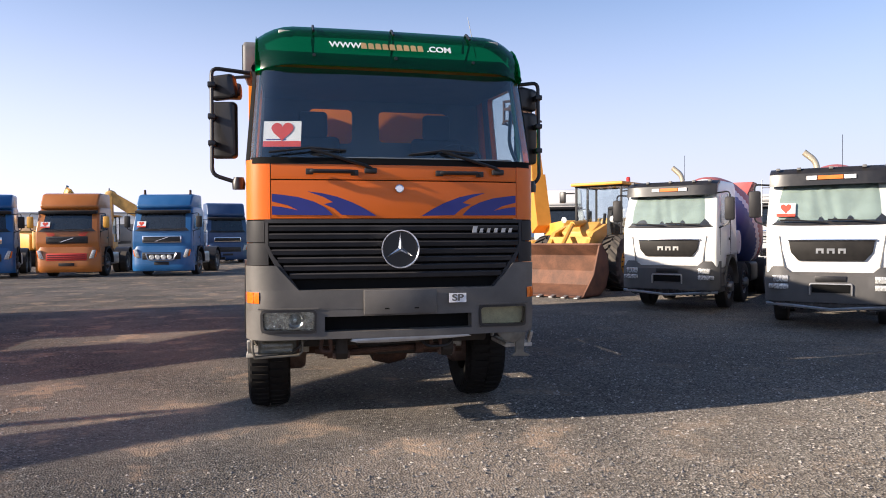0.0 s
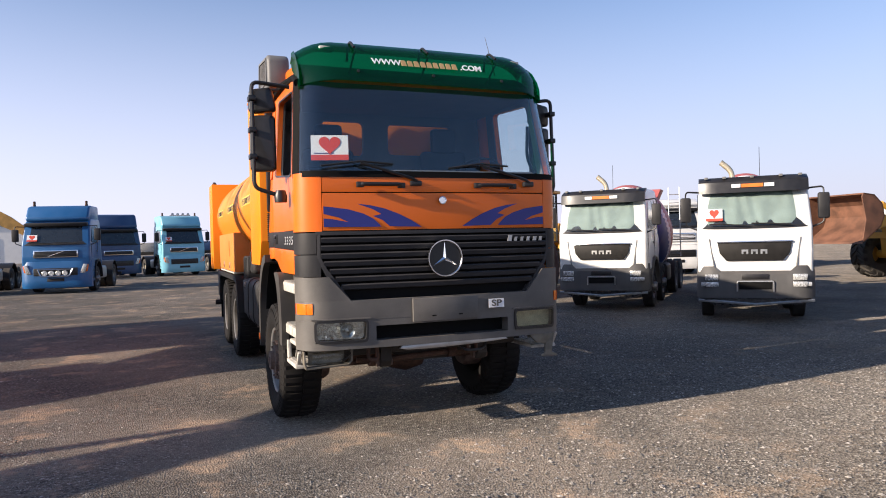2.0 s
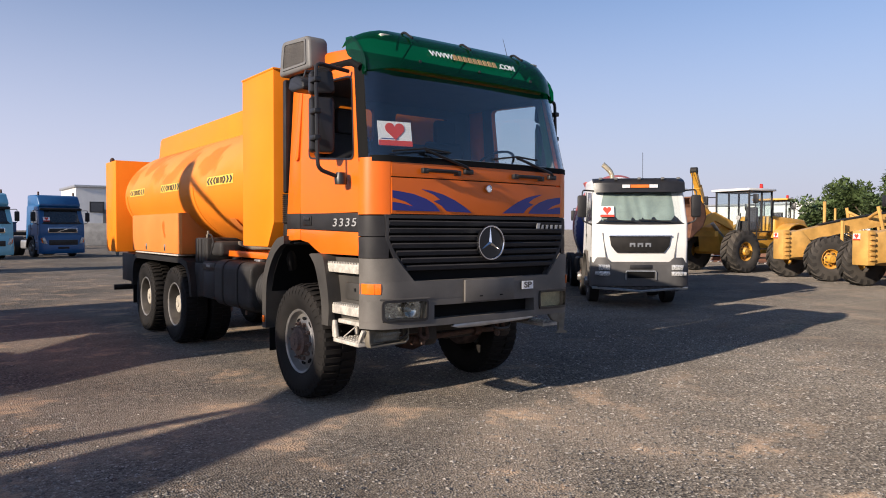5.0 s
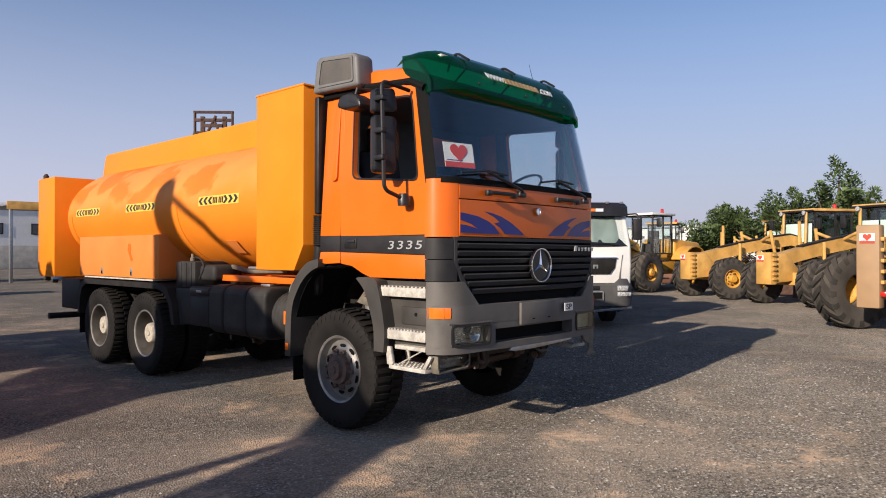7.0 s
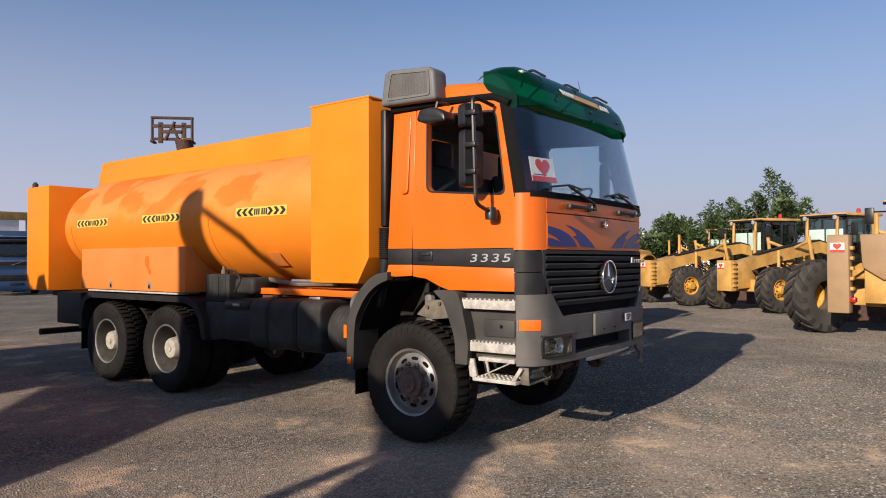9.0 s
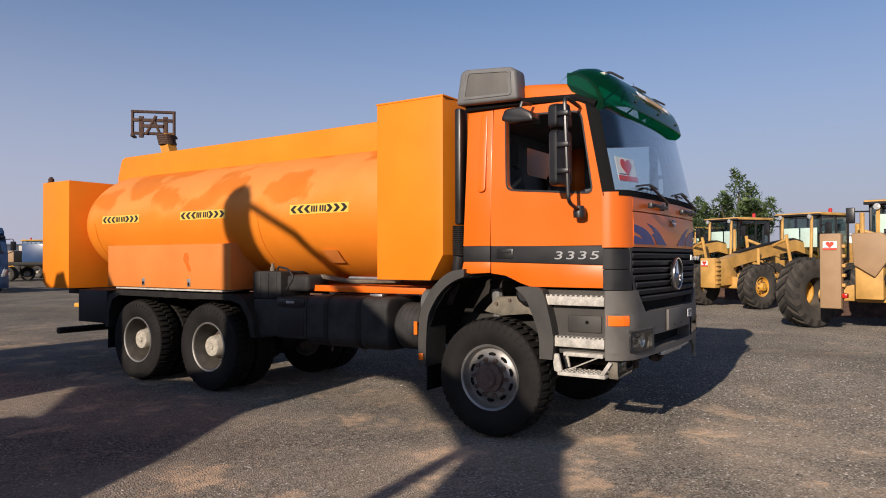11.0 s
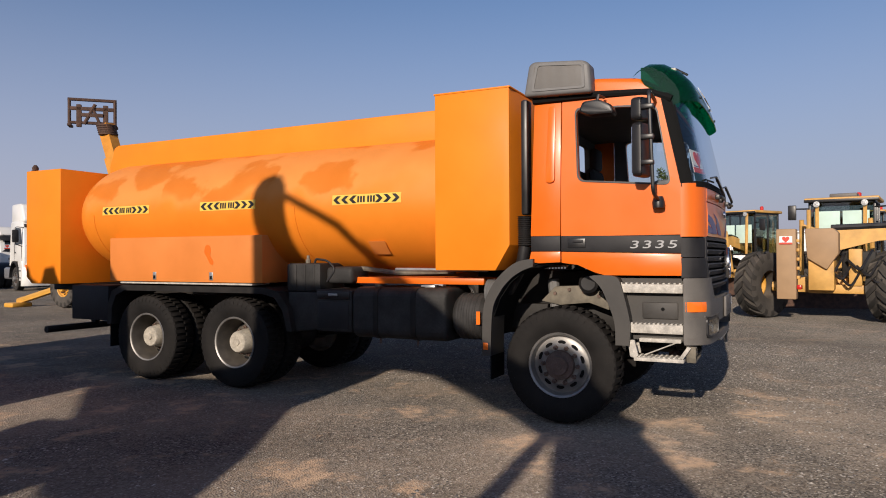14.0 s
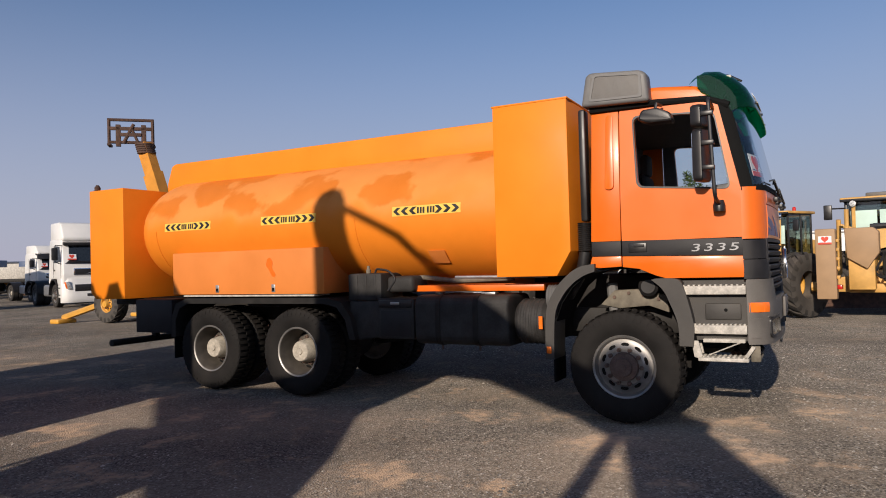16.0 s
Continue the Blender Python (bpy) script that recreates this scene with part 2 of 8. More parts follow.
HUBL = mat("dusty_hub", (0.40, 0.36, 0.29), 0.7, spots=0.3, scale=12, bump=0.2, fine=0.15)
BOXB = mat("box_black", (0.032, 0.031, 0.030), 0.62, spots=0.4, scale=5, dust=0.06, bump=0.06, spec=0.22, fine=0.15)
# darker rim colour carries the shade inside the deep rear dish
RIMD = mat("shaded_rim", (0.075, 0.069, 0.06), 0.55, metal=0.35, spots=0.3, scale=9, dust=0.3)
REFL = mat("headlight_reflector", (0.60, 0.60, 0.58), 0.2, metal=0.85, spots=0.3, scale=30, fine=0.15)
YREFL = mat("yellowed_reflector", (0.36, 0.34, 0.22), 0.5, metal=0.2, spots=0.2, scale=20)
BRACK = mat("dusty_bracket", (0.14, 0.125, 0.095), 0.75, spots=0.35, scale=14, dust=0.4, bump=0.15)
UNDER = mat("greasy_underside", (0.018, 0.014, 0.011), 0.7, spots=0.5, scale=9, dust=0.15, bump=0.2, fine=0.2)
BOOMY = mat("amber_boom", (0.60, 0.24, 0.014), 0.45, spots=0.12, scale=3, dust=0.15)
SHEET = mat("pale_sheet", (0.52, 0.68, 0.60), 0.8, spots=0.08, scale=4)
CARCASS = mat("dusty_sidewall", (0.046, 0.042, 0.037), 0.85, spots=0.35, scale=3, bump=0.15, bscale=120, dust=0.35, fine=0.2)
MANB = mat("mixer_bumper_grey", (0.062, 0.062, 0.062), 0.6, spots=0.15, scale=4, dust=0.2, bump=0.05)
PIPE = mat("exhaust_metal", (0.55, 0.47, 0.33), 0.35, metal=0.5, spots=0.2)
SILVER = mat("silver_paint", (0.36, 0.36, 0.36), 0.4, spots=0.1)
DUSTR = mat("dusty_rubber", (0.016, 0.015, 0.0135), 0.8, spots=0.4, scale=3, bump=0.15, bscale=120, dust=0.28, fine=0.2)
TEXTG = mat("lettering_tan", (0.42, 0.27, 0.12), 0.5)
TEXTO = mat("lettering_orange", (0.75, 0.18, 0.02), 0.5)
SIGNY = mat("sign_yellow", (0.80, 0.50, 0.07), 0.5, spots=0.08, scale=8)
INTER = mat("cab_trim", (0.12, 0.12, 0.125), 0.8, spots=0.15)
SEAT = mat("seat_cloth", (0.035, 0.035, 0.04), 0.9, spots=0.2)
CURTAIN = mat("curtain_cloth", (0.24, 0.29, 0.26), 0.9, spots=0.15, scale=4)


# ---------------------------------------------------------------- mesh tools
def M():
    return bmesh.new()


def finish(bm, name, material, angle=32):
    bmesh.ops.recalc_face_normals(bm, faces=bm.faces[:])
    me = bpy.data.meshes.new(name)
    bm.to_mesh(me)
    bm.free()
    for p in me.polygons:
        p.use_smooth = True
    me.set_sharp_from_angle(angle=radians(angle))
    if material:
        me.materials.append(material)
    return me


def part(name, bm, material, parent, label="", angle=32):
    ob = new(name, finish(bm, name, material, angle))
    ob.parent = parent
    return tagged(ob, label)


def thing(name, m, label, category, group="", kind=""):
    ob = new(name)
    ob.empty_display_size = 0.3
    ob.matrix_world = m
    return tagged(ob, label, category, group, kind)


def solid(name, bm, material, label, category, group="", kind="", m=None, angle=32):
    ob = new(name, finish(bm, name, material, angle))
    if m:
        ob.matrix_world = m
    return tagged(ob, label, category, group, kind)


def box(bm, x0, x1, y0, y1, z0, z1, bev=0.0, seg=2):
    v = [bm.verts.new((x, y, z)) for x in (x0, x1) for y in (y0, y1) for z in (z0, z1)]
    f = [bm.faces.new([v[i] for i in q]) for q in ((0, 1, 3, 2), (4, 6, 7, 5), (0, 4, 5, 1), (2, 3, 7, 6), (0, 2, 6, 4), (1, 5, 7, 3))]
    if bev:
        es = list({e for q in f for e in q.edges})
        bmesh.ops.bevel(bm, geom=es, offset=bev, segments=seg, profile=0.5, affect='EDGES')


def prism(bm, pts, axis, a, b, bev=0.0, seg=2):
    """Polygon pushed along an axis: 'x' takes (y, z), 'y' takes (x, z), 'z' takes (x, y)."""
    def at(p, h):
        return {'x': (h, p[0], p[1]), 'y': (p[0], h, p[1]), 'z': (p[0], p[1], h)}[axis]
    A = [bm.verts.new(at(p, a)) for p in pts]
    B = [bm.verts.new(at(p, b)) for p in pts]
    n = len(pts)
    f = [bm.faces.new(A), bm.faces.new(B[::-1])]
    f += [bm.faces.new((A[i], A[(i + 1) % n], B[(i + 1) % n], B[i])) for i in range(n)]
    if bev:
        bmesh.ops.recalc_face_normals(bm, faces=f)
        es = list({e for q in f for e in q.edges})
        bmesh.ops.bevel(bm, geom=es, offset=bev, segments=seg, profile=0.5, affect='EDGES')


def rings(bm, loops, closed=True, caps=True):
    """Skin between loops of points."""
    R = [[bm.verts.new(p) for p in lp] for lp in loops]
    n = len(R[0])
    for A, B in zip(R, R[1:]):
        for i in range(n if closed else n - 1):
            j = (i + 1) % n
            bm.faces.new((A[i], A[j], B[j], B[i]))
    if caps and closed:
        bm.faces.new(R[0][::-1]); bm.faces.new(R[-1])
    return R


def lathe(bm, prof, c, axis='x', seg=32, caps=False):
    """prof: (along, radius) pairs, turned round the axis through c."""
    out = []
    for h, r in prof:
        lp = []
        for i in range(seg):
            a = 2 * math.pi * i / seg
            u, v = r * math.cos(a), r * math.sin(a)
            d = {'x': (h, u, v), 'y': (u, h, v), 'z': (u, v, h)}[axis]
            lp.append((c[0] + d[0], c[1] + d[1], c[2] + d[2]))
        out.append(lp)
    rings(bm, out, True, caps)


def tube(bm, pts, r, seg=8, r2=None):
    pts = [Vector(p) for p in pts]
    loops = []
    side = None
    for i, p in enumerate(pts):
        d = (pts[min(i + 1, len(pts) - 1)] - pts[max(i - 1, 0)]).normalized()
        if side is None or abs(side.dot(d)) > 0.98:
            side = d.orthogonal().normalized()
        side = (side - d * side.dot(d)).normalized()
        up = d.cross(side)
        rr = r if r2 is None else r + (r2 - r) * i / (len(pts) - 1)
        loops.append([p + (side * math.cos(a) + up * math.sin(a)) * rr for a in (2 * math.pi * k / seg for k in range(seg))])
    rings(bm, loops)


def bent(pts, r, n=4):
    """Round the corners of a line of points."""
    pts = [Vector(p) for p in pts]
    out = [pts[0]]
    for a, b, c in zip(pts, pts[1:], pts[2:]):
        u, w = (a - b), (c - b)
        k = min(r, u.length * 0.45, w.length * 0.45)
        p, q = b + u.normalized() * k, b + w.normalized() * k
        out += [p.lerp(b, t).lerp(b.lerp(q, t), t) for t in (i / n for i in range(n + 1))]
    return out + [pts[-1]]


def rounded(pts, r, n=4):
    """A closed polygon with round corners."""
    out = []
    m = len(pts)
    for i in range(m):
        a, b, c = (Vector(pts[(i + k - 1) % m]) for k in range(3))
        k = min(r, (a - b).length * 0.45, (c - b).length * 0.45)
        p, q = b + (a - b).normalized() * k, b + (c - b).normalized() * k
        out += [tuple(p.lerp(b, t).lerp(b.lerp(q, t), t)) for t in (j / n for j in range(n + 1))]
    return out


def smooth_path(pts, n=5):
    """An open path through the points, curved between them."""
    q = [Vector(p) for p in [pts[0]] + list(pts) + [pts[-1]]]
    out = []
    for i in range(1, len(q) - 2):
        a, b, c, d = q[i - 1:i + 3]
        for k in range(n):
            t = k / n
            out.append(tuple(0.5 * (2 * b + (c - a) * t + (2 * a - 5 * b + 4 * c - d) * t * t + (3 * b - a - 3 * c + d) * t ** 3)))
    return out + [tuple(q[-1])]


def cut_at(poly, c, ang):
    """The point where the ray from c at an angle leaves a polygon."""
    d = Vector((math.cos(ang), math.sin(ang)))
    best = None
    n = len(poly)
    for i in range(n):
        p, q = Vector(poly[i]), Vector(poly[(i + 1) % n])
        e = q - p
        den = d.x * e.y - d.y * e.x
        if abs(den) < 1e-12:
            continue
        w = p - Vector(c)
        t = (w.x * e.y - w.y * e.x) / den
        s = (w.x * d.y - w.y * d.x) / den
        if t > 0 and -1e-6 <= s <= 1 + 1e-6 and (best is None or t > best):
            best = t
    return Vector(c) + d * (best or 0)


def holed(bm, outer, inner, axis, a, b):
    """A plate with one opening that goes through it."""
    c = (sum(p[0] for p in inner) / len(inner), sum(p[1] for p in inner) / len(inner))
    an = sorted({round(math.atan2(p[1] - c[1], p[0] - c[0]), 4) for p in list(outer) + list(inner)})
    O = [cut_at(outer, c, t) for t in an]
    I = [cut_at(inner, c, t) for t in an]
    def at(p, h):
        return {'x': (h, p[0], p[1]), 'y': (p[0], h, p[1]), 'z': (p[0], p[1], h)}[axis]
    rings(bm, [[at(p, a) for p in O], [at(p, b) for p in O], [at(p, b) for p in I], [at(p, a) for p in I], [at(p, a) for p in O]], True, False)
    bmesh.ops.remove_doubles(bm, verts=bm.verts[:], dist=1e-5)


def turned(bm, m):
    bmesh.ops.transform(bm, matrix=m, verts=bm.verts[:])
    return bm


def heart(bm, m, w):
    """A flat heart of width w in the local xz plane."""
    pts = []
    for i in range(28):
        t = 2 * math.pi * i / 28
        pts.append((w / 34 * 16 * math.sin(t) ** 3, w / 34 * (13 * math.cos(t) - 5 * math.cos(2 * t) - 2 * math.cos(3 * t) - math.cos(4 * t))))
    b2 = M()
    prism(b2, pts, 'y', -0.0015, 0.0015)
    turned(b2, m)
    me = bpy.data.meshes.new("tmp"); b2.to_mesh(me); b2.free(); bm.from_mesh(me); bpy.data.meshes.remove(me)


def sale_sticker(parent, m, w, h):
    """White card with a red heart and a red foot strip, facing local -y."""
    b = M(); box(b, -w / 2, w / 2, -0.002, 0.002, -h / 2, h / 2); turned(b, m)
    card = part("card", b, STICK, parent, "white card with red heart")
    b = M(); heart(b, m @ pose(0, -0.005, h * 0.13), w * 0.62); part("heart", b, HEART, card)
    b = M(); box(b, -w / 2, w / 2, -0.006, -0.002, -h / 2, -h * 0.28); turned(b, m); part("red_strip", b, HEART, card)
    b = M(); box(b, -w * 0.42, w * 0.1, -0.0055, -0.002, -h * 0.23, -h * 0.2); turned(b, m); part("lettering_bar", b, MOTIF, card)
    return card


def tyre_mesh(bm, R, W, rin, deep=0.02):
    """Tyre carcass round x, centred at 0."""
    h = W / 2
    prof = [(-h * 0.78, rin), (-h * 0.98, rin + (R - rin) * 0.3), (-h, R - (R - rin) * 0.38), (-h * 0.93, R - 0.035), (-h * 0.82, R - deep),
            (h * 0.82, R - deep), (h * 0.93, R - 0.035), (h, R - (R - rin) * 0.38), (h * 0.98, rin + (R - rin) * 0.3), (h * 0.78, rin), (0, rin - 0.01), (-h * 0.78, rin)]
    lathe(bm, prof, (0, 0, 0), 'x', 48)


def tread_mesh(bm, R, W, lugs, deep=0.02, lw=0.5, chevron=0.0):
    h = W / 2
    for i in range(lugs):
        for s in (-1, 1):
            a = 2 * math.pi * (i + (0.5 if s > 0 else 0)) / lugs
            wa = math.pi / lugs * 2 * lw * 0.5
            loops = []
            for x, r in ((0.04 * h, R), (h * 0.55, R), (h * 0.9, R - 0.022), (h * 1.01, R - 0.075)):
                sk = chevron * (x / h)
                q = []
                for da, rr in ((-wa, r), (wa, r), (wa, r - deep * 1.6), (-wa, r - deep * 1.6)):
                    q.append((s * x, rr * math.cos(a + da + sk), rr * math.sin(a + da + sk)))
                loops.append(q)
            rings(bm, loops)


_wheel_cache = {}


def wheel(parent, c, R=0.56, W=0.36, side=-1, rimr=0.30, key="w", rim_mat=None, hub="flat", lugs=0, name="wheel", lugdeep=0.018, chevron=0.0, lw=0.55):
    """Wheel > tyre, rim, hub; side -1 shows its face to -x."""
    k = (key, side, R, W)
    if k not in _wheel_cache:
        b = M(); tyre_mesh(b, R, W, rimr * 0.97, lugdeep); rub = RUBBER if key in ("front", "rear", "inner") else DUSTR; t = finish(b, "tyre", rub if rub is RUBBER or not lugs else CARCASS)
        td = None
        if lugs:
            b = M(); tread_mesh(b, R, W, lugs, lugdeep, lw, chevron); td = finish(b, "tread", rub)
        b = M(); s = side; h = W / 2
        out = 0.02 if hub != "deep" else -0.19
        lathe(b, [(s * h * 0.80, rimr * 1.02), (s * h * 0.86, rimr), (s * h * 0.80, rimr * 0.94), (s * h * 0.45, rimr * 0.88), (s * (h * 0.35 + out), rimr * 0.78),
                  (s * (h * 0.55 + out), rimr * 0.60), (s * (h * 0.55 + out), rimr * 0.05)], (0, 0, 0), 'x', 40)
        r = finish(b, "rim", rim_mat or RIM)
        b = M()
        hx = h * 0.55 + out
        if hub == "deep":
            lathe(b, [(s * hx, rimr * 0.50), (s * (hx + 0.17), rimr * 0.43), (s * (hx + 0.19), rimr * 0.39), (s * (hx + 0.19), rimr * 0.14), (s * (hx + 0.205), rimr * 0.12), (s * (hx + 0.205), 0.002)], (0, 0, 0), 'x', 24)
        elif hub == "planet":
            lathe(b, [(s * hx, rimr * 0.46), (s * (hx + 0.05), rimr * 0.44), (s * (hx + 0.055), rimr * 0.30), (s * (hx + 0.09), rimr * 0.28), (s * (hx + 0.09), rimr * 0.12), (s * (hx + 0.10), rimr * 0.11), (s * (hx + 0.10), 0.002)], (0, 0, 0), 'x', 24)
        else:
            lathe(b, [(s * hx, rimr * 0.44), (s * (hx + 0.10), rimr * 0.41), (s * (hx + 0.125), rimr * 0.36), (s * (hx + 0.125), rimr * 0.14), (s * (hx + 0.135), rimr * 0.12), (s * (hx + 0.135), 0.002)], (0, 0, 0), 'x', 24)
        hb = finish(b, "hub", RUST if hub == "planet" else (HUBL if hub == "deep" else (rim_mat or RIM)))
        b = M(); lathe(b, [(0, rimr * 0.085), (s * 0.006, rimr * 0.085), (s * 0.006, 0.001)], (0, 0, 0), 'x', 10); vh = finish(b, "vent_hole", DEEP)
        b = M(); lathe(b, [(0, 0.022), (s * 0.03, 0.022), (s * 0.035, 0.012), (s * 0.055, 0.010), (s * 0.055, 0.001)], (0, 0, 0), 'x', 6); nu = finish(b, "wheel_nut", RUST)
        _wheel_cache[k] = (t, r, hb, vh, nu, hx, td)
    t, r, hb, vh, nu, hx, td = _wheel_cache[k]
    w = new(name, t); w.parent = parent; w.location = c
    w.rotation_euler = (random.random() * 6, 0, 0)
    for nm, me in (("rim", r), ("hub", hb)):
        o = new(nm, me); o.parent = w
    if td:
        o = new("tread", td); o.parent = w; tagged(o, kind="stuff")
    return w, vh, nu, hx


def wheel_fittings(w, vh, nu, hx, side, rimr, n=10):
    for i in range(n):
        a = 2 * math.pi * i / n
        o = new("wheel_nut", nu); o.parent = w
        o.location = (side * hx, rimr * 0.55 * math.cos(a), rimr * 0.55 * math.sin(a))
        a += math.pi / n
        o = new("vent_hole", vh); o.parent = w
        o.location = (side * (hx - 0.018), rimr * 0.70 * math.cos(a), rimr * 0.70 * math.sin(a))
        o.rotation_euler = (a, 0, 0); o.scale = (1, 0.7, 1.5)


def letters(body, mat_, parent, m, size=0.1, name="lettering", label="", slant=0.0, wide=1.0, bold=0.002):
    """Raised letters in the built-in font, standing in the plane of m."""
    fc = bpy.data.curves.new(name, 'FONT')
    fc.body = body; fc.size = size; fc.extrude = 0.002; fc.offset = bold; fc.align_x = 'CENTER'; fc.align_y = 'CENTER'
    fo = new(name, fc)
    me = bpy.data.meshes.new_from_object(fo.evaluated_get(bpy.context.evaluated_depsgraph_get()))
    bpy.data.objects.remove(fo)
    me.transform(Matrix(((wide, slant, 0, 0), (0, 1, 0, 0), (0, 0, 1, 0), (0, 0, 0, 1))))
    me.materials.clear(); me.materials.append(mat_)
    o = new(name, me); o.parent = parent; o.matrix_local = m
    return tagged(o, label)




# ---------------------------------------------------------------- the tanker truck
truck = thing("tanker_truck", pose(0, 0, 0.0, 0, 0.25, 0), "orange three-axle tanker truck with green sun visor, parked on gravel", "truck")


def fy(x):
    """Plan of the cab's front: slightly bowed, with well rounded corners."""
    e = min(1.0, max(0.0, abs(x) - 0.95) / 0.2535)
    return 0.015 + 0.045 * min(abs(x), 0.95) ** 2 + 0.20 * (1 - math.sqrt(1 - e * e))


def rake(z):
    """The windscreen leans back above the sill."""
    return max(0.0, z - 2.24) * 0.22


def cpanel(bm, xa, xb, z0, z1, off=0.0, thick=0.03, nx=12, nz=3, bulge=0.0):
    """A panel that follows the cab's rounded front, off metres proud of it."""
    F, B = [], []
    for j in range(nz + 1):
        z = z0 + (z1 - z0) * j / nz
        a, b = (q(z) if callable(q) else q for q in (xa, xb))
        rf, rb = [], []
        for i in range(nx + 1):
            x = a + (b - a) * i / nx
            y = fy(x) + rake(z) - off - bulge * math.sin(math.pi * j / nz)
            rf.append((x, y, z)); rb.append((x, y + max(0.004, thick * min(1.0, max(0.03, (1.205 - abs(x)) / 0.2))), z))
        F.append(rf); B.append(rb)
    loops = [f + b[::-1] for f, b in zip(F, B)]
    rings(bm, loops)


def tumble(bm):
    for v in bm.verts:
        if v.co.z > 2.24:
            v.co.x *= 1 - 0.055 * (v.co.z - 2.24) / 0.86
    return bm


# --- cab shell
side_win = rounded([(1.20, 2.99), (1.165, 2.31), (0.345, 2.24), (0.47, 2.95)], 0.07)
outer = [(0.245, 1.785), (0.245, 2.24), (0.415, 3.03), (0.75, 3.09), (1.335, 3.10), (1.335, 1.785)]
for s in (-1, 1):
    b = M(); holed(b, outer, side_win, 'x', s * 1.195, s * 1.150); tumble(b)
    d = part("door", b, ORANGE, truck)
    b = M(); prism(b, [(0.245, 1.42), (0.245, 1.615), (1.335, 1.64), (1.335, 1.535), (1.18, 1.515), (1.03, 1.45), (0.93, 1.42)], 'x', s * 1.196, s * 1.150, 0.006); part("lower_panel", b, ORANGE, d)
    b = M(); prism(b, [(0.245, 1.618), (0.245, 1.778), (1.335, 1.790), (1.335, 1.643)], 'x', s * 1.200, s * 1.150, 0.004); bandp = part("trim_band", b, DGREY, d, "dark grey band along the door")
    b = M(); box(b, min(s * 1.198, s * 1.210), max(s * 1.198, s * 1.210), 1.10, 1.27, 1.675, 1.765, 0.006)
    h = part("door_handle", b, BLACK, d)
    b = M(); box(b, min(s * 1.205, s * 1.222), max(s * 1.205, s * 1.222), 1.12, 1.22, 1.725, 1.75, 0.005); part("grip", b, DGREY, h)
    # rear quarter with its pressed groove
    b = M(); prism(b, [(1.345, 1.79), (1.345, 3.10), (1.615, 3.10), (1.64, 1.79)], 'x', s * 1.195, s * 1.150, 0.008); tumble(b); q = part("rear_quarter", b, ORANGE, truck)
    b = M(); prism(b, rounded([(1.40, 2.30), (1.40, 3.04), (1.47, 3.04), (1.49, 2.30)], 0.05), 'x', s * 1.201, s * 1.170, 0.004); tumble(b); part("pressed_panel", b, ORANGE, q)
    b = M(); prism(b, [(1.345, 1.645), (1.345, 1.79), (1.635, 1.79), (1.635, 1.645)], 'x', s * 1.199, s * 1.150, 0.004); part("trim_band", b, DGREY, q)
    b = M(); prism(b, [(1.345, 1.54), (1.345, 1.643), (1.635, 1.643), (1.66, 1.54), (1.55, 1.53)], 'x', s * 1.196, s * 1.150, 0.006); part("lower_panel", b, ORANGE, q)
    b = M(); holed(b, [(p[0], p[1]) for p in outer], side_win, 'x', s * 1.146, s * 1.132); tumble(b); part("door_trim", b, INTER, d)
    # weather strip and pane
    b = M(); holed(b, [(p[0] * 1.0 + (p[0] - 0.78) * 0.035, p[1] + (p[1] - 2.62) * 0.045) for p in side_win], side_win, 'x', s * 1.202, s * 1.2); tumble(b); part("window_seal", b, BLACK, d)
    if s > 0:
        b = M(); prism(b, side_win, 'x', s * 1.165, s * 1.169); tumble(b); g = part("side_window", b, SIDEG, d); g.visible_shadow = False
    # corner panels, black corner caps below
    lo, hi = (-1.204, -1.012) if s < 0 else (1.012, 1.204)
    b = M(); cpanel(b, lo, hi, 1.765, 2.235, 0.004, 0.012, 20, 1); part("corner_panel", b, ORANGE, truck)
    b = M(); cpanel(b, lo if s < 0 else 1.06, -1.06 if s < 0 else hi, 1.585, 1.755, 0.006, 0.012, 12, 2, 0.004); part("corner_cap", b, DGREY, truck)
    b = M(); cpanel(b, lo if s < 0 else 1.03, -1.03 if s < 0 else hi, 1.405, 1.578, 0.008, 0.012, 12, 2, 0.004); part("corner_cap", b, DGREY, truck)
    # black windscreen pillar
    b = M(); cpanel(b, -1.204 if s < 0 else 1.170, -1.170 if s < 0 else 1.204, 2.235, 3.06, 0.006, 0.03, 10, 8); tumble(b); part("windscreen_pillar", b, DEEP, truck)
b = M(); holed(b, [(-1.145, 1.5), (-1.145, 3.06), (-0.10, 3.06), (-0.10, 1.5)], rounded([(-0.68, 2.57), (-0.68, 2.92), (-0.23, 2.92), (-0.23, 2.57)], 0.06), 'y', 1.58, 1.63)
holed(b, [(-0.10, 1.5), (-0.10, 3.06), (1.145, 3.06), (1.145, 1.5)], rounded([(0.05, 2.59), (0.05, 2.91), (0.81, 2.91), (0.81, 2.59)], 0.06), 'y', 1.58, 1.63)
tumble(b); part("cab_rear_wall", b, INTER, truck)
b = M(); prism(b, [(0.36, 3.045), (0.46, 3.15), (0.62, 3.235), (1.0, 3.275), (1.5, 3.27), (1.63, 3.19), (1.64, 3.09), (1.2, 3.07), (0.5, 3.03)], 'x', -1.10, 1.10, 0.05, 4); part("roof", b, ORANGE, truck)
b = M(); box(b, -1.15, 1.15, 0.24, 1.60, 1.56, 1.62); part("cab_floor", b, INTER, truck)
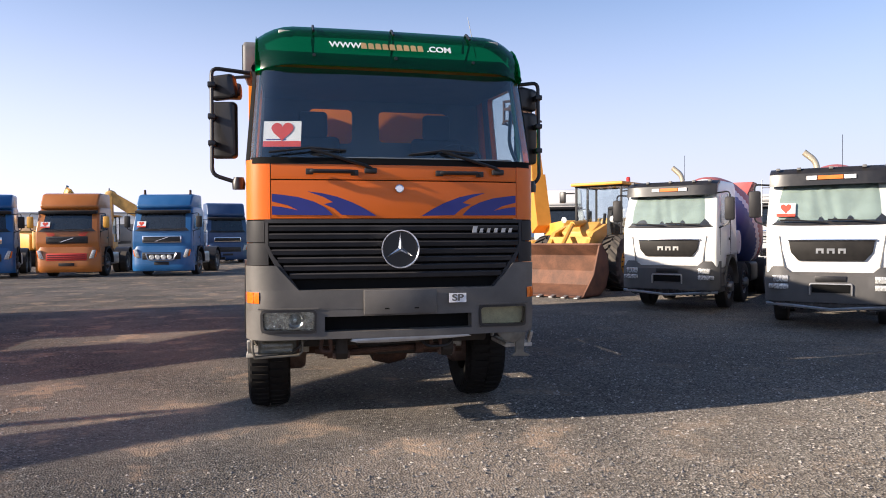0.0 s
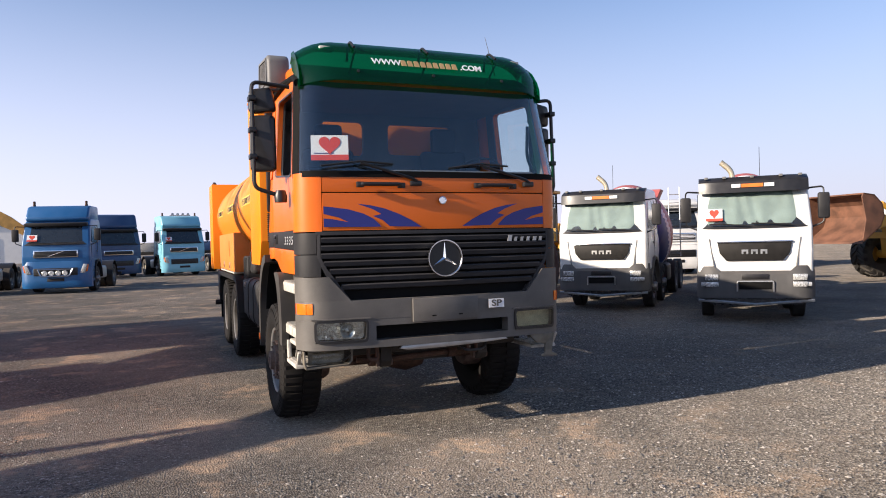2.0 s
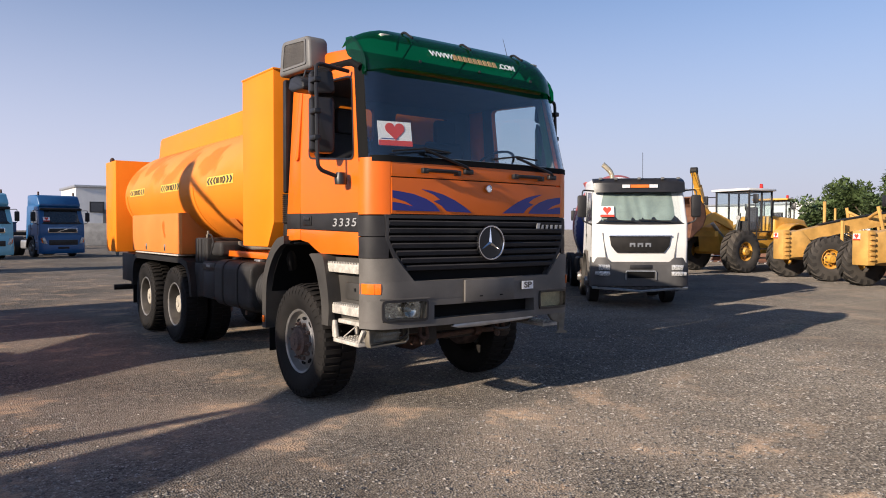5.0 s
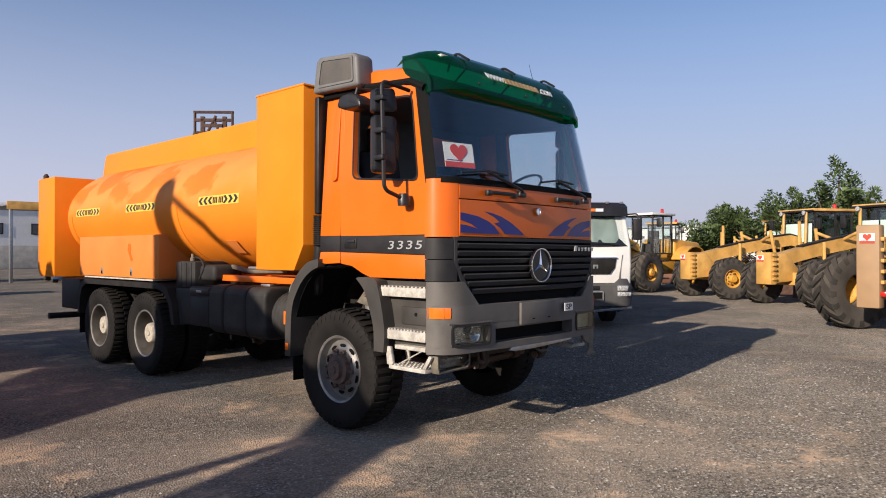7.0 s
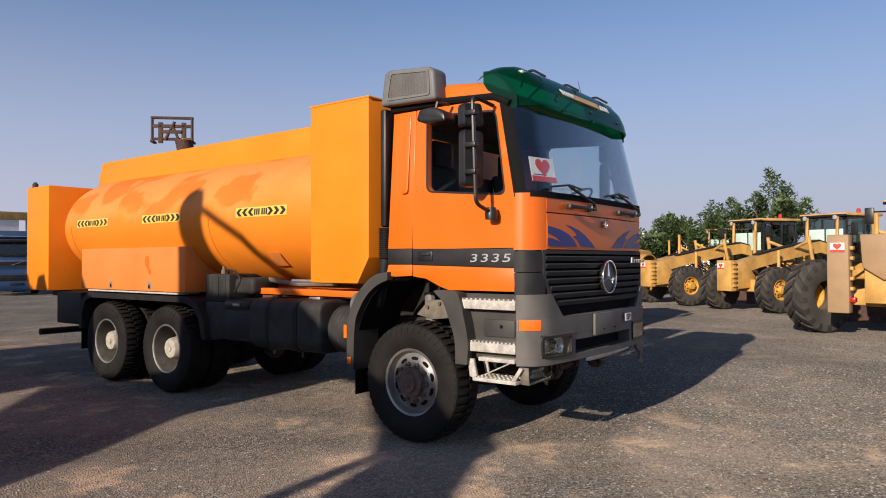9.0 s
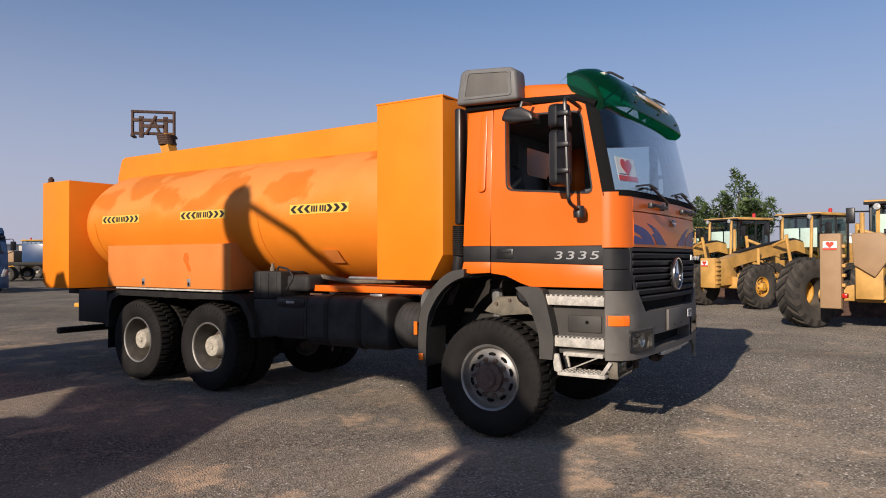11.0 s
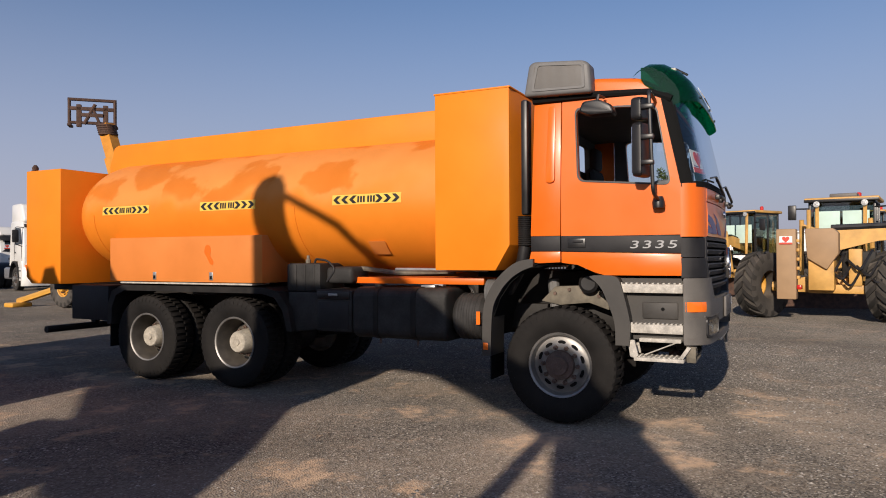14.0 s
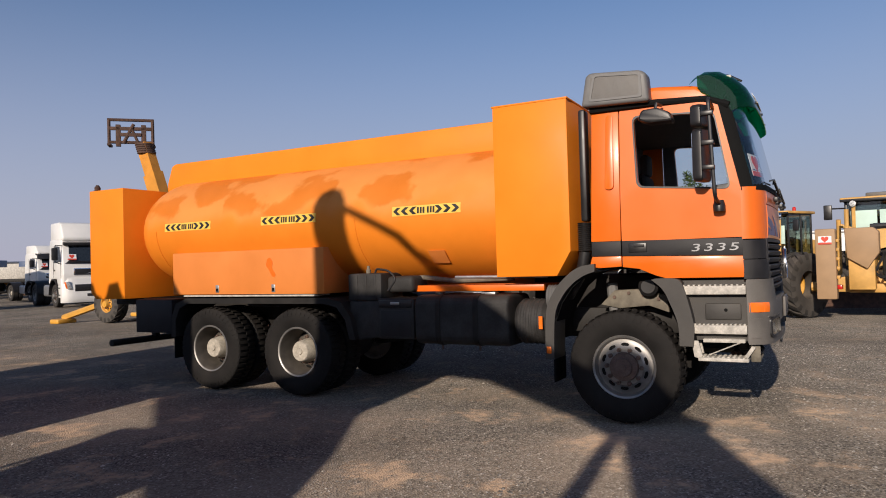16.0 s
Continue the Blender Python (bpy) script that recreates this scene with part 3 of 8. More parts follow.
for s in (-1, 1):
    b = M(); tube(b, [(s * 1.125, 0.33, 3.00), (s * 1.110, 0.52, 3.085), (s * 1.145, 1.0, 3.105), (s * 1.145, 1.62, 3.105)], 0.034, 8); part("roof_seam", b, DEEP, truck)

# --- front
b = M(); cpanel(b, -1.170, 1.170, 2.235, 3.06, 0.002, 0.006, 28, 8); tumble(b); ws = part("windscreen", b, GLASS, truck, "dark tinted windscreen"); ws.visible_shadow = False
b = M(); cpanel(b, -1.204, 1.204, 2.203, 2.252, 0.012, 0.03, 40, 1); part("windscreen_sill", b, DEEP, truck)
b = M(); cpanel(b, -1.005, 1.005, 2.082, 2.200, 0.004, 0.04, 24, 2, 0.004); wp = part("wiper_panel", b, ORANGE, truck)
b = M(); cpanel(b, -1.005, 1.005, 1.772, 2.072, 0.006, 0.04, 24, 3, 0.006); hatch = part("front_hatch", b, ORANGE, truck)
b = M(); cpanel(b, -1.0, 1.0, 1.55, 2.2, -0.05, 0.02, 10, 1); part("firewall", b, DEEP, truck)


def swoosh(sgn):
    """Two blue blades that sweep to the middle."""
    for pts in ([(1.0, 1.965), (0.93, 1.958), (0.80, 1.94), (0.68, 1.905), (0.60, 1.865), (0.55, 1.82), (0.53, 1.797), (0.68, 1.797), (1.0, 1.80), (1.0, 1.868), (0.93, 1.862), (0.84, 1.845), (0.80, 1.835), (0.88, 1.875), (1.0, 1.905)],
                [(0.73, 1.985), (0.62, 1.972), (0.50, 1.945), (0.38, 1.90), (0.28, 1.85), (0.185, 1.792), (0.38, 1.797), (0.46, 1.80), (0.52, 1.85), (0.60, 1.885), (0.53, 1.90), (0.60, 1.94)]):
        b = M(); prism(b, [(sgn * p[0], p[1]) for p in pts], 'y', -0.014, -0.0125)
        for v in b.verts:
            v.co.y += fy(v.co.x) - 0.0
        part("blue_blade", b, MOTIF, hatch)


swoosh(-1); swoosh(1)
b = M(); lathe(b, [(0, 0.036), (-0.018, 0.034), (-0.02, 0.028), (-0.014, 0.026), (-0.014, 0.001)], (0, -0.004, 2.01), 'y', 20); part("round_emblem", b, CHROME, hatch)
for s, xa, xb in ((-1, -0.71, -0.36), (1, 0.33, 0.67)):
    b = M(); tube(b, bent([(xa, 0.0, 2.135), (xa + 0.02, -0.034, 2.14), (xb - 0.02, -0.038, 2.14), (xb, 0.0, 2.13)], 0.03), 0.017, 8)
    box(b, xa - 0.03, xa + 0.03, -0.03, 0.01, 2.115, 2.16, 0.006); box(b, xb - 0.03, xb + 0.03, -0.03, 0.01, 2.11, 2.155, 0.006)
    part("grab_handle", b, BLACK, truck)
for px, tx in ((-0.22, -1.02), (0.84, 0.08)):
    b = M(); tube(b, [(px, -0.01, 2.165), (px - 0.05, -0.03, 2.19), (px - 0.48, 0.0, 2.315)], 0.013, 6)
    box(b, px - 0.06, px + 0.04, -0.02, 0.02, 2.13, 2.175, 0.01)
    w = part("wiper", b, BLACK, truck)
    b = M(); tube(b, [(tx, 0.02, 2.285), (px - 0.48, 0.0, 2.325), (px - 0.20, 0.02, 2.31)], 0.009, 6); part("wiper_blade", b, BLACK, w)

# --- grille
b = M(); cpanel(b, lambda z: -0.80 - 0.24 * min(1, max(0, (z - 1.2) / 0.35)), lambda z: 0.80 + 0.24 * min(1, max(0, (z - 1.2) / 0.35)), 1.20, 1.765, -0.05, 0.03, 20, 4); part("grille_back", b, DEEP, truck)
grille = M()
cpanel(grille, -1.06, 1.06, 1.735, 1.765, 0.014, 0.07, 24, 1)
for s in (-1, 1):
    cpanel(grille, (lambda z, s=s: s * (0.79 + 0.24 * min(1, max(0, (z - 1.2) / 0.33)))), (lambda z, s=s: s * (0.87 + 0.185 * min(1, max(0, (z - 1.2) / 0.33)))), 1.20, 1.74, 0.012, 0.07, 4, 6)
gr = part("grille_frame", grille, GRILLE, truck)
for i in range(7):
    z = 1.315 + 0.063 * i
    w = 0.80 + 0.24 * min(1, (z - 1.2) / 0.33) - 0.015
    b = M()
    n = 20
    loops = []
    for k in range(n + 1):
        x = -w + 2 * w * k / n
        y = fy(x)
        loops.append([(x, y - 0.006, z + 0.024), (x, y - 0.02, z + 0.014), (x, y - 0.008, z - 0.018), (x, y + 0.012, z - 0.025), (x, y + 0.05, z - 0.02), (x, y + 0.05, z + 0.022)])
    rings(b, loops)
    part("grille_slat", b, GRILLE, gr)
b = M(); lathe(b, [(-0.034, 0.142), (-0.040, 0.147), (-0.040, 0.154), (-0.025, 0.157), (0.0, 0.150), (-0.025, 0.142), (-0.034, 0.142)], (0, -0.02, 1.525), 'y', 40); em = part("emblem_ring", b, CHROME, truck, "chrome ring emblem with three spokes")
b = M(); lathe(b, [(0, 0.14), (-0.012, 0.14), (-0.012, 0.001)], (0, -0.03, 1.525), 'y', 32); part("emblem_disc", b, BLACK, em)
for k in range(3):
    a = math.pi / 2 + k * 2 * math.pi / 3
    b = M()
    c = Vector((0, 0, 0)); tip = Vector((math.cos(a), 0, math.sin(a))) * 0.142; n = Vector((-math.sin(a), 0, math.cos(a))) * 0.024
    o = Vector((0, -0.038, 1.525))
    rings(b, [[o + n * 0.9, o + Vector((0, -0.022, 0)), o - n * 0.9, o + Vector((0, 0.008, 0))], [o + tip + n * 0.1, o + tip + Vector((0, -0.004, 0)), o + tip - n * 0.1, o + tip + Vector((0, 0.004, 0))]])
    part("emblem_spoke", b, CHROME, em)
for i, w in enumerate((0.065, 0.05, 0.05, 0.05, 0.06, 0.05)):
    x = 0.60 + 0.062 * i
    hgt = 0.052 if i == 0 else 0.036
    b = M(); prism(b, [(x, 1.655), (x + 0.012, 1.655 + hgt), (x + w * 0.75, 1.655 + hgt), (x + w * 0.75 - 0.008, 1.655 + hgt * 0.55), (x + w * 0.6, 1.655)], 'y', -0.028, -0.018); part("badge_bar", b, STEEL, gr)

# --- bumper
def wrapped(bm, pts, y0, y1, hole=None):
    """A flat outline laid over the bowed front, between two depths."""
    fine = []
    for p, q in zip(pts, pts[1:] + pts[:1]):
        n = max(1, int(abs(q[0] - p[0]) / 0.05))
        fine += [(p[0] + (q[0] - p[0]) * i / n, p[1] + (q[1] - p[1]) * i / n) for i in range(n)]
    b2 = M()
    if hole:
        holed(b2, fine, hole, 'y', y0, y1)
    else:
        prism(b2, fine, 'y', y0, y1)
    for v in b2.verts:
        v.co.y += fy(v.co.x)
    me = bpy.data.meshes.new("tmp"); b2.to_mesh(me); b2.free(); bm.from_mesh(me); bpy.data.meshes.remove(me)


def bent_plate(bm, pts, y0, thick):
    wrapped(bm, pts, y0, y0 + thick)


def bent_frame(bm, outer_, inner_, y0, thick):
    wrapped(bm, outer_, y0, y0 + thick, inner_)


b = M()
cpanel(b, -1.211, 1.211, 0.815, 0.872, 0.030, 0.16, 40, 2, 0.0)
for xa, xb in ((-1.211, -1.088), (-0.672, -0.60), (0.60, 0.672), (1.088, 1.211)):
    cpanel(b, xa, xb, 0.872, 1.048, 0.030, 0.16, 8, 2)
cpanel(b, -0.60, 0.60, 0.992, 1.048, 0.030, 0.16, 12, 1)
cpanel(b, -1.211, 1.211, 1.048, 1.205, 0.032, 0.16, 40, 2, 0.004)
for s in (-1, 1):
    cpanel(b, (lambda z, s=s: s * (0.80 + 0.17 * min(1, (z - 1.205) / 0.19))) , s * 1.211, 1.205, 1.40, 0.030, 0.14, 14, 5, 0.0)
bumper = part("bumper", b, GREYP, truck, "dusty dark grey bumper")
for s in (-1, 1):
    b = M(); box(b, min(s * 0.92, s * 1.206), max(s * 0.92, s * 1.206), 0.222, 0.238, 0.83, 1.395, 0.004); part("bumper_end", b, GREYP, bumper)
b = M(); cpanel(b, -1.1, 1.1, 0.86, 1.22, -0.09, 0.02, 20, 1); part("bumper_back", b, DEEP, bumper)
b = M(); box(b, -0.295, 0.295, -0.046, -0.02, 1.005, 1.20, 0.006)
pl = part("plate_holder", b, GREYP, bumper)
for x in (-0.11, 0.13):
    b = M(); box(b, x - 0.018, x + 0.018, -0.049, -0.04, 1.045, 1.055); part("slot", b, DEEP, pl)
b = M(); box(b, 0.40, 0.545, -0.04, -0.034, 1.085, 1.16); stk = part("small_sticker", b, STICK, bumper)
letters("SP", GREYP, stk, pose(0.4725, -0.0415, 1.122, 90, 0, 0) @ Matrix.Diagonal((1.35, 1, 1, 1)), 0.075)
for s in (-1, 1):
    xa, xb = (-1.085, -0.675) if s < 0 else (0.675, 1.085)
    w, xc = xb - xa, (xa + xb) / 2
    b = M(); cpanel(b, xa, xb, 0.872, 1.048, -0.075, 0.02, 10, 2); hl = part("headlight", b, BLACK, bumper, "headlight behind dusty glass")
    lamp = [(xa + 0.012, 0.892), (xa + 0.004, 1.034), (xb - 0.004, 1.034), (xb - 0.012, 0.886)]
    b = M(); bent_plate(b, rounded(lamp, 0.03), 0.03, 0.02); part("reflector", b, REFL if s < 0 else YREFL, hl, "" if s < 0 else "yellowed reflector")
    for k, wd in (((0.62, 0.066),) if s < 0 else ()):
        x9 = xa + w * (k if s < 0 else 1 - k)
        b = M(); lathe(b, [(0.05, 0.018), (0.035, wd * 0.5), (0.0, wd * 0.9), (-0.008, wd), (-0.008, wd * 0.94), (0.02, wd * 0.5), (0.03, 0.018), (0.028, 0.001)], (x9, fy(x9) - 0.006, 0.963), 'y', 22); part("lamp_bowl", b, REFL, hl)
        b = M(); lathe(b, [(0.03, 0.014), (-0.002, 0.013), (-0.008, 0.001)], (x9, fy(x9) - 0.004, 0.963), 'y', 10); part("bulb", b, STEEL, hl)
    b = M(); bent_plate(b, rounded(lamp, 0.03), -0.038, 0.004); g = part("lens", b, LAMPG, hl); g.visible_shadow = False
    b = M(); bent_frame(b, rounded([(xa - 0.01, 0.872), (xa - 0.012, 1.052), (xb + 0.012, 1.052), (xb + 0.006, 0.866)], 0.04), rounded(lamp, 0.03), -0.043, 0.03); part("headlight_rim", b, BLACK, hl)
    # slim brow over the lamp and a step towards the middle
    b = M(); bent_plate(b, [(xa - 0.03, 1.056), (xa - 0.03, 1.066), (xb + 0.03, 1.066), (xb + 0.03, 1.056)], -0.040, 0.02); part("brow", b, GREYP, hl)
    b = M(); cpanel(b, -1.2125 if s < 0 else 1.105, -1.105 if s < 0 else 1.2125, 1.105, 1.192, 0.040, 0.03, 14, 3, 0.004); ts = part("turn_signal", b, AMBER, bumper, "orange indicator lens on the bumper corner")
    b = M(); cpanel(b, s * 1.150, s * 1.156, 1.108, 1.189, 0.046, 0.01, 1, 2); part("lens_rib", b, AMBER, ts)
    # folded bracket with a broken lamp below the bumper
    b = M()
    if s < 0:
        prism(b, [(-1.17, 0.80), (-1.165, 0.70), (-1.15, 0.655), (-0.80, 0.665), (-0.765, 0.70), (-0.765, 0.81), (-0.78, 0.81), (-0.78, 0.705), (-0.805, 0.68), (-1.14, 0.67), (-1.152, 0.705), (-1.155, 0.80)], 'y', 0.14, 0.22, 0.003)
        box(b, -1.12, -0.82, 0.205, 0.22, 0.68, 0.80, 0.004)
    else:
        prism(b, [(0.84, 0.80), (0.90, 0.74), (0.98, 0.72), (1.06, 0.79), (1.06, 0.815), (0.84, 0.815)], 'y', 0.03, 0.06, 0.004)
        prism(b, [(1.00, 0.81), (1.00, 0.64), (0.96, 0.61), (1.12, 0.60), (1.12, 0.62), (1.07, 0.64), (1.09, 0.81)], 'y', 0.05, 0.075, 0.004)
    fb_ = part("lamp_bracket", b, BRACK, truck, "bent dusty lamp bracket")
    if s < 0:
        b = M(); box(b, -1.10, -0.84, 0.15, 0.20, 0.69, 0.785, 0.02); part("fog_lamp", b, LAMPG, fb_)
        b = M(); tube(b, bent([(-0.86, 0.16, 0.70), (-0.80, 0.13, 0.74), (-0.74, 0.20, 0.80)], 0.03), 0.012, 6); part("cable", b, BLACK, fb_)
    # entry steps
    sx0, sx1 = (-1.211, -0.90) if s < 0 else (0.90, 1.211)
    b = M(); prism(b, [(0.23, 0.84), (0.23, 1.395), (0.84, 1.395), (0.72, 0.84)], 'x', s * 1.12, s * 0.86); st = part("step_well", b, WINGP, truck)
    b = M(); box(b, min(s * 1.115, s * 1.135), max(s * 1.115, s * 1.135), 0.29, 0.60, 1.03, 1.18, 0.012); sc_ = part("step_cover", b, WINGP, st)
    b = M(); lathe(b, [(0, 0.016), (s * 0.004, 0.016), (s * 0.004, 0.001)], (s * 1.135, 0.42, 1.12), 'x', 10); part("key_hole", b, DEEP, sc_)
    for ya, yb, za, zb in ((0.240, 0.80, 1.265, 1.345), (0.240, 0.70, 0.905, 0.985)):
        b = M(); box(b, sx0, sx1, ya, yb, za, zb, 0.008)
        for k in range(12):
            y = ya + (yb - ya) * (k + 0.3) / 12
            box(b, sx0 + 0.01, sx1 - 0.05, y, y + 0.018, zb - 0.001, zb + 0.012)
        part("step_tread", b, OFFW, st)
    b = M(); box(b, sx0 + (0.02 if s < 0 else 0), sx1 - (0.02 if s > 0 else 0), 0.26, 0.62, 0.825, 0.860, 0.006); part("step_edge", b, OFFW, st)
    # swinging foot step: plate on two bent hangers with a stay rod
    b = M(); box(b, min(s * 0.965, s * 1.215), max(s * 0.965, s * 1.215), 0.235, 0.665, 0.655, 0.688, 0.006)
    for k in range(9):
        for q in range(4):
            box(b, min(s * (0.99 + 0.055 * q), s * (1.02 + 0.055 * q)), max(s * (0.99 + 0.055 * q), s * (1.02 + 0.055 * q)), 0.265 + k * 0.044, 0.285 + k * 0.044, 0.686, 0.696)
    hang = part("hanging_step", b, OFFW, truck, "bent hanging step with worn white paint")
    for xo, xi, pts in ((1.205, 1.175, [(0.72, 0.84), (0.66, 0.84), (0.625, 0.70), (0.655, 0.675), (0.70, 0.69)]), (1.205, 1.175, [(0.205, 0.805), (0.175, 0.79), (0.245, 0.685), (0.275, 0.70)]), (0.99, 0.965, [(0.72, 0.84), (0.67, 0.84), (0.64, 0.70), (0.68, 0.69)])):
        b = M(); prism(b, pts, 'x', s * xo, s * xi, 0.005); part("hanger", b, OFFW, hang)
    b = M(); tube(b, [(s * 1.19, 0.30, 0.83), (s * 1.15, 0.58, 0.705)], 0.006, 6); part("stay_rod", b, OFFW, hang)
    # front wing
    b = M()
    path_o = smooth_path([(2.13, 0.62), (2.115, 1.08), (2.03, 1.30), (1.90, 1.45), (1.76, 1.545), (1.60, 1.575)])
    path_i = smooth_path([(2.04, 0.62), (2.02, 1.06), (1.94, 1.25), (1.83, 1.38), (1.71, 1.46), (1.60, 1.50)])
    rings(b, [[(s * 1.25, o[0], o[1]), (s * 1.25, i[0], i[1]), (s * 0.9, i[0], i[1]), (s * 0.9, o[0], o[1])] for o, i in zip(path_o, path_i)])
    part("rear_wing", b, WINGP, truck)
    b = M()
    path_o = smooth_path([(0.70, 0.79), (0.69, 1.0), (0.76, 1.30), (0.82, 1.41), (1.02, 1.42)])
    path_i = smooth_path([(0.82, 0.79), (0.83, 1.0), (0.90, 1.20), (0.96, 1.32), (1.06, 1.41)])
    rings(b, [[(s * 1.248, o[0], o[1]), (s * 1.248, i[0], i[1]), (s * 0.9, i[0], i[1]), (s * 0.9, o[0], o[1])] for o, i in zip(path_o, path_i)])
    part("front_wing", b, WINGP, truck)
    b = M()
    arc = [(1.365 + 0.70 * math.cos(a) * 0.98, 0.80 + 0.76 * math.sin(a)) for a in (math.pi * k / 12 for k in range(13))]
    rings(b, [[(s * 0.62, y, z), (s * 1.19, y, z), (s * 1.19, y, z + 0.012), (s * 0.62, y, z + 0.012)] for y, z in arc])
    part("wheel_arch_liner", b, DEEP, truck)
    b = M(); box(b, min(s * 0.85, s * 1.2), max(s * 0.85, s * 1.2), 2.05, 2.065, 0.38, 0.66, 0.004); part("mud_flap", b, DEEP, truck)
    b = M(); box(b, min(s * 1.25, s * 1.262), max(s * 1.25, s * 1.262), 2.065, 2.115, 0.68, 0.75, 0.004); part("side_marker", b, AMBER, truck)

# --- sun visor
prof = [(0.55, 3.365), (0.46, 3.40), (0.35, 3.383), (0.23, 3.31), (0.135, 3.205), (0.085, 3.10), (0.06, 3.005)]
b = M()
n = 30
top, low = [], []
for k in range(n + 1):
    x = -1.122 + 2.244 * k / n
    e = max(0.0, (abs(x) - 0.80) / 0.315)
    lp = []
    for j, (y, z) in enumerate(prof):
        f = j / (len(prof) - 1)
        lp.append((x, y + 0.045 + 0.03 * x * x + 0.12 * e * e * (0.3 + f), z - 0.12 * e ** 2.2 * (1 - 0.75 * f)))
    top.append(lp)
loops = [lp + [(p[0], p[1] + 0.006, p[2] - 0.006) for p in lp[::-1]] for lp in top]
rings(b, loops)
for s in (-1, 1):
    prism(b, [(0.600, 3.312), (0.500, 3.305), (0.400, 3.240), (0.310, 3.140), (0.268, 3.060), (0.262, 2.965), (0.330, 2.940), (0.365, 3.000), (0.430, 3.062), (0.500, 3.115), (0.565, 3.155), (0.600, 3.21)], 'x', s * 1.119, s * 1.125)
vis = part("sun_visor", b, GREENV, truck, "translucent dark green sun visor")
for x in (-0.88, 0.88):
    b = M(); box(b, x - 0.06, x + 0.06, 0.32, 0.40, 3.285, 3.325, 0.01); part("marker_lamp", b, OFFW, vis)
for x in (-0.66, 0.0, 0.66):
    b = M(); tube(b, bent([(x, 0.50, 3.25), (x, 0.46, 3.375), (x, 0.38, 3.393), (x, 0.25, 3.31)], 0.04), 0.011, 6); tube(b, [(x, 0.25, 3.265), (x, 0.45, 3.12)], 0.009, 6); part("visor_bracket", b, BLACK, vis)
    b = M(); lathe(b, [(0, 0.014), (-0.012, 0.012), (-0.012, 0.001)], (x, 0.124 + 0.03 * x * x, 3.085), 'y', 10); part("visor_screw", b, BLACK, vis)
letters("WWW.", STICK, vis, pose(-0.40, 0.158, 3.182, 60, 0, 0), 0.082)
letters(".COM", STICK, vis, pose(0.37, 0.158, 3.182, 60, 0, 0), 0.082)
b = M()
for i in range(9):
    x = -0.28 + 0.0585 * i
    prism(b, [(x, 3.075), (x, 3.127), (x + 0.012, 3.132), (x + 0.04, 3.127), (x + 0.046, 3.075)], 'y', 0.098, 0.104)
for v in b.verts:
    v.co.z += 0.080
    v.co.y += (v.co.z - 3.182) * 0.58 + 0.052
tagged(part("lettering", b, TEXTG, vis), kind="stuff")
b = M(); tube(b, [(0.80, 0.55, 3.24), (0.74, 0.62, 3.62)], 0.005, 5, 0.002); part("antenna", b, BLACK, truck)

# --- mirrors
for s in (-1, 1):
    X = -1.48 if s < 0 else 1.36
    b = M(); tube(b, bent([(s * 1.17, 0.47, 2.99), (X, 0.47, 3.02), (X, 0.44, 2.14), (s * 1.26, 0.42, 2.07)], 0.06), 0.017, 8)
    lathe(b, [(0, 0.05), (0.05, 0.055), (0.10, 0.04)], (s * 1.27, 0.43, 2.02), 'z', 12, True)
    arm = part("mirror_arm", b, BLACK, truck)
    b = M(); prism(b, rounded([(0.0, -0.235), (0.0, 0.235), (0.21, 0.235), (0.21, -0.235)], 0.04), 'y', 0, 0.09, 0.02); turned(b, pose(X + 0.02 * s, 0.535, 2.52, 0, 0, s * 16) @ Matrix.Diagonal((-s * 1.0, 1, 1, 1))); mr_ = part("main_mirror", b, BLACK, arm)
    b = M(); box(b, 0.02, 0.19, 0.092, 0.097, -0.20, 0.20); turned(b, pose(X + 0.02 * s, 0.535, 2.52, 0, 0, s * 16) @ Matrix.Diagonal((-s * 1.0, 1, 1, 1))); part("mirror_glass", b, CHROME, mr_)
    b = M(); prism(b, rounded([(0.0, -0.10), (0.0, 0.10), (0.19, 0.12), (0.22, -0.08)], 0.04), 'y', 0, 0.10, 0.02); turned(b, pose(X + 0.02 * s, 0.535, 2.87, 0, 0, s * 16) @ Matrix.Diagonal((-s * 1.0, 1, 1, 1))); part("wide_mirror", b, BLACK, arm)
    for z in (2.62, 2.40, 2.88):
        b = M(); box(b, X - 0.03, X + 0.03, 0.43, 0.535, z - 0.022, z + 0.022, 0.008); part("clamp", b, BLACK, arm)
b = M(); prism(b, rounded([(0.78, 2.86), (0.80, 2.94), (0.92, 3.0), (1.06, 2.99), (1.10, 2.90), (1.0, 2.86)], 0.03), 'x', -1.44, -1.27, 0.02); rm = part("kerb_mirror", b, BLACK, truck)
b = M(); tube(b, [(-1.35, 0.95, 2.98), (-1.34, 0.94, 3.05), (-1.19, 0.92, 3.06)], 0.015, 6); part("kerb_mirror_arm", b, BLACK, rm)

# --- air intake
b = M(); prism(b, [(1.02, 3.11), (1.04, 3.38), (1.10, 3.42), (1.58, 3.46), (1.63, 3.43), (1.68, 3.13)], 'x', -1.26, -1.06, 0.03, 3); ai = part("air_intake", b, GREYC, truck, "grey roof air intake with fine grille")
b = M(); holed(b, rounded([(1.08, 3.155), (1.09, 3.39), (1.55, 3.43), (1.60, 3.17)], 0.03), rounded([(1.10, 3.175), (1.11, 3.37), (1.53, 3.41), (1.575, 3.19)], 0.03), 'x', -1.269, -1.25); part("intake_frame", b, GREYC, ai)
b = M()
for k in range(52):
    y = 1.115 + k * 0.0089
    box(b, -1.262, -1.256, y, y + 0.0048, 3.18 + 0.0003 * k, 3.37 + 0.0007 * k)
tagged(part("intake_slats", b, GREYP, ai, "fine vertical slats"), kind="stuff")
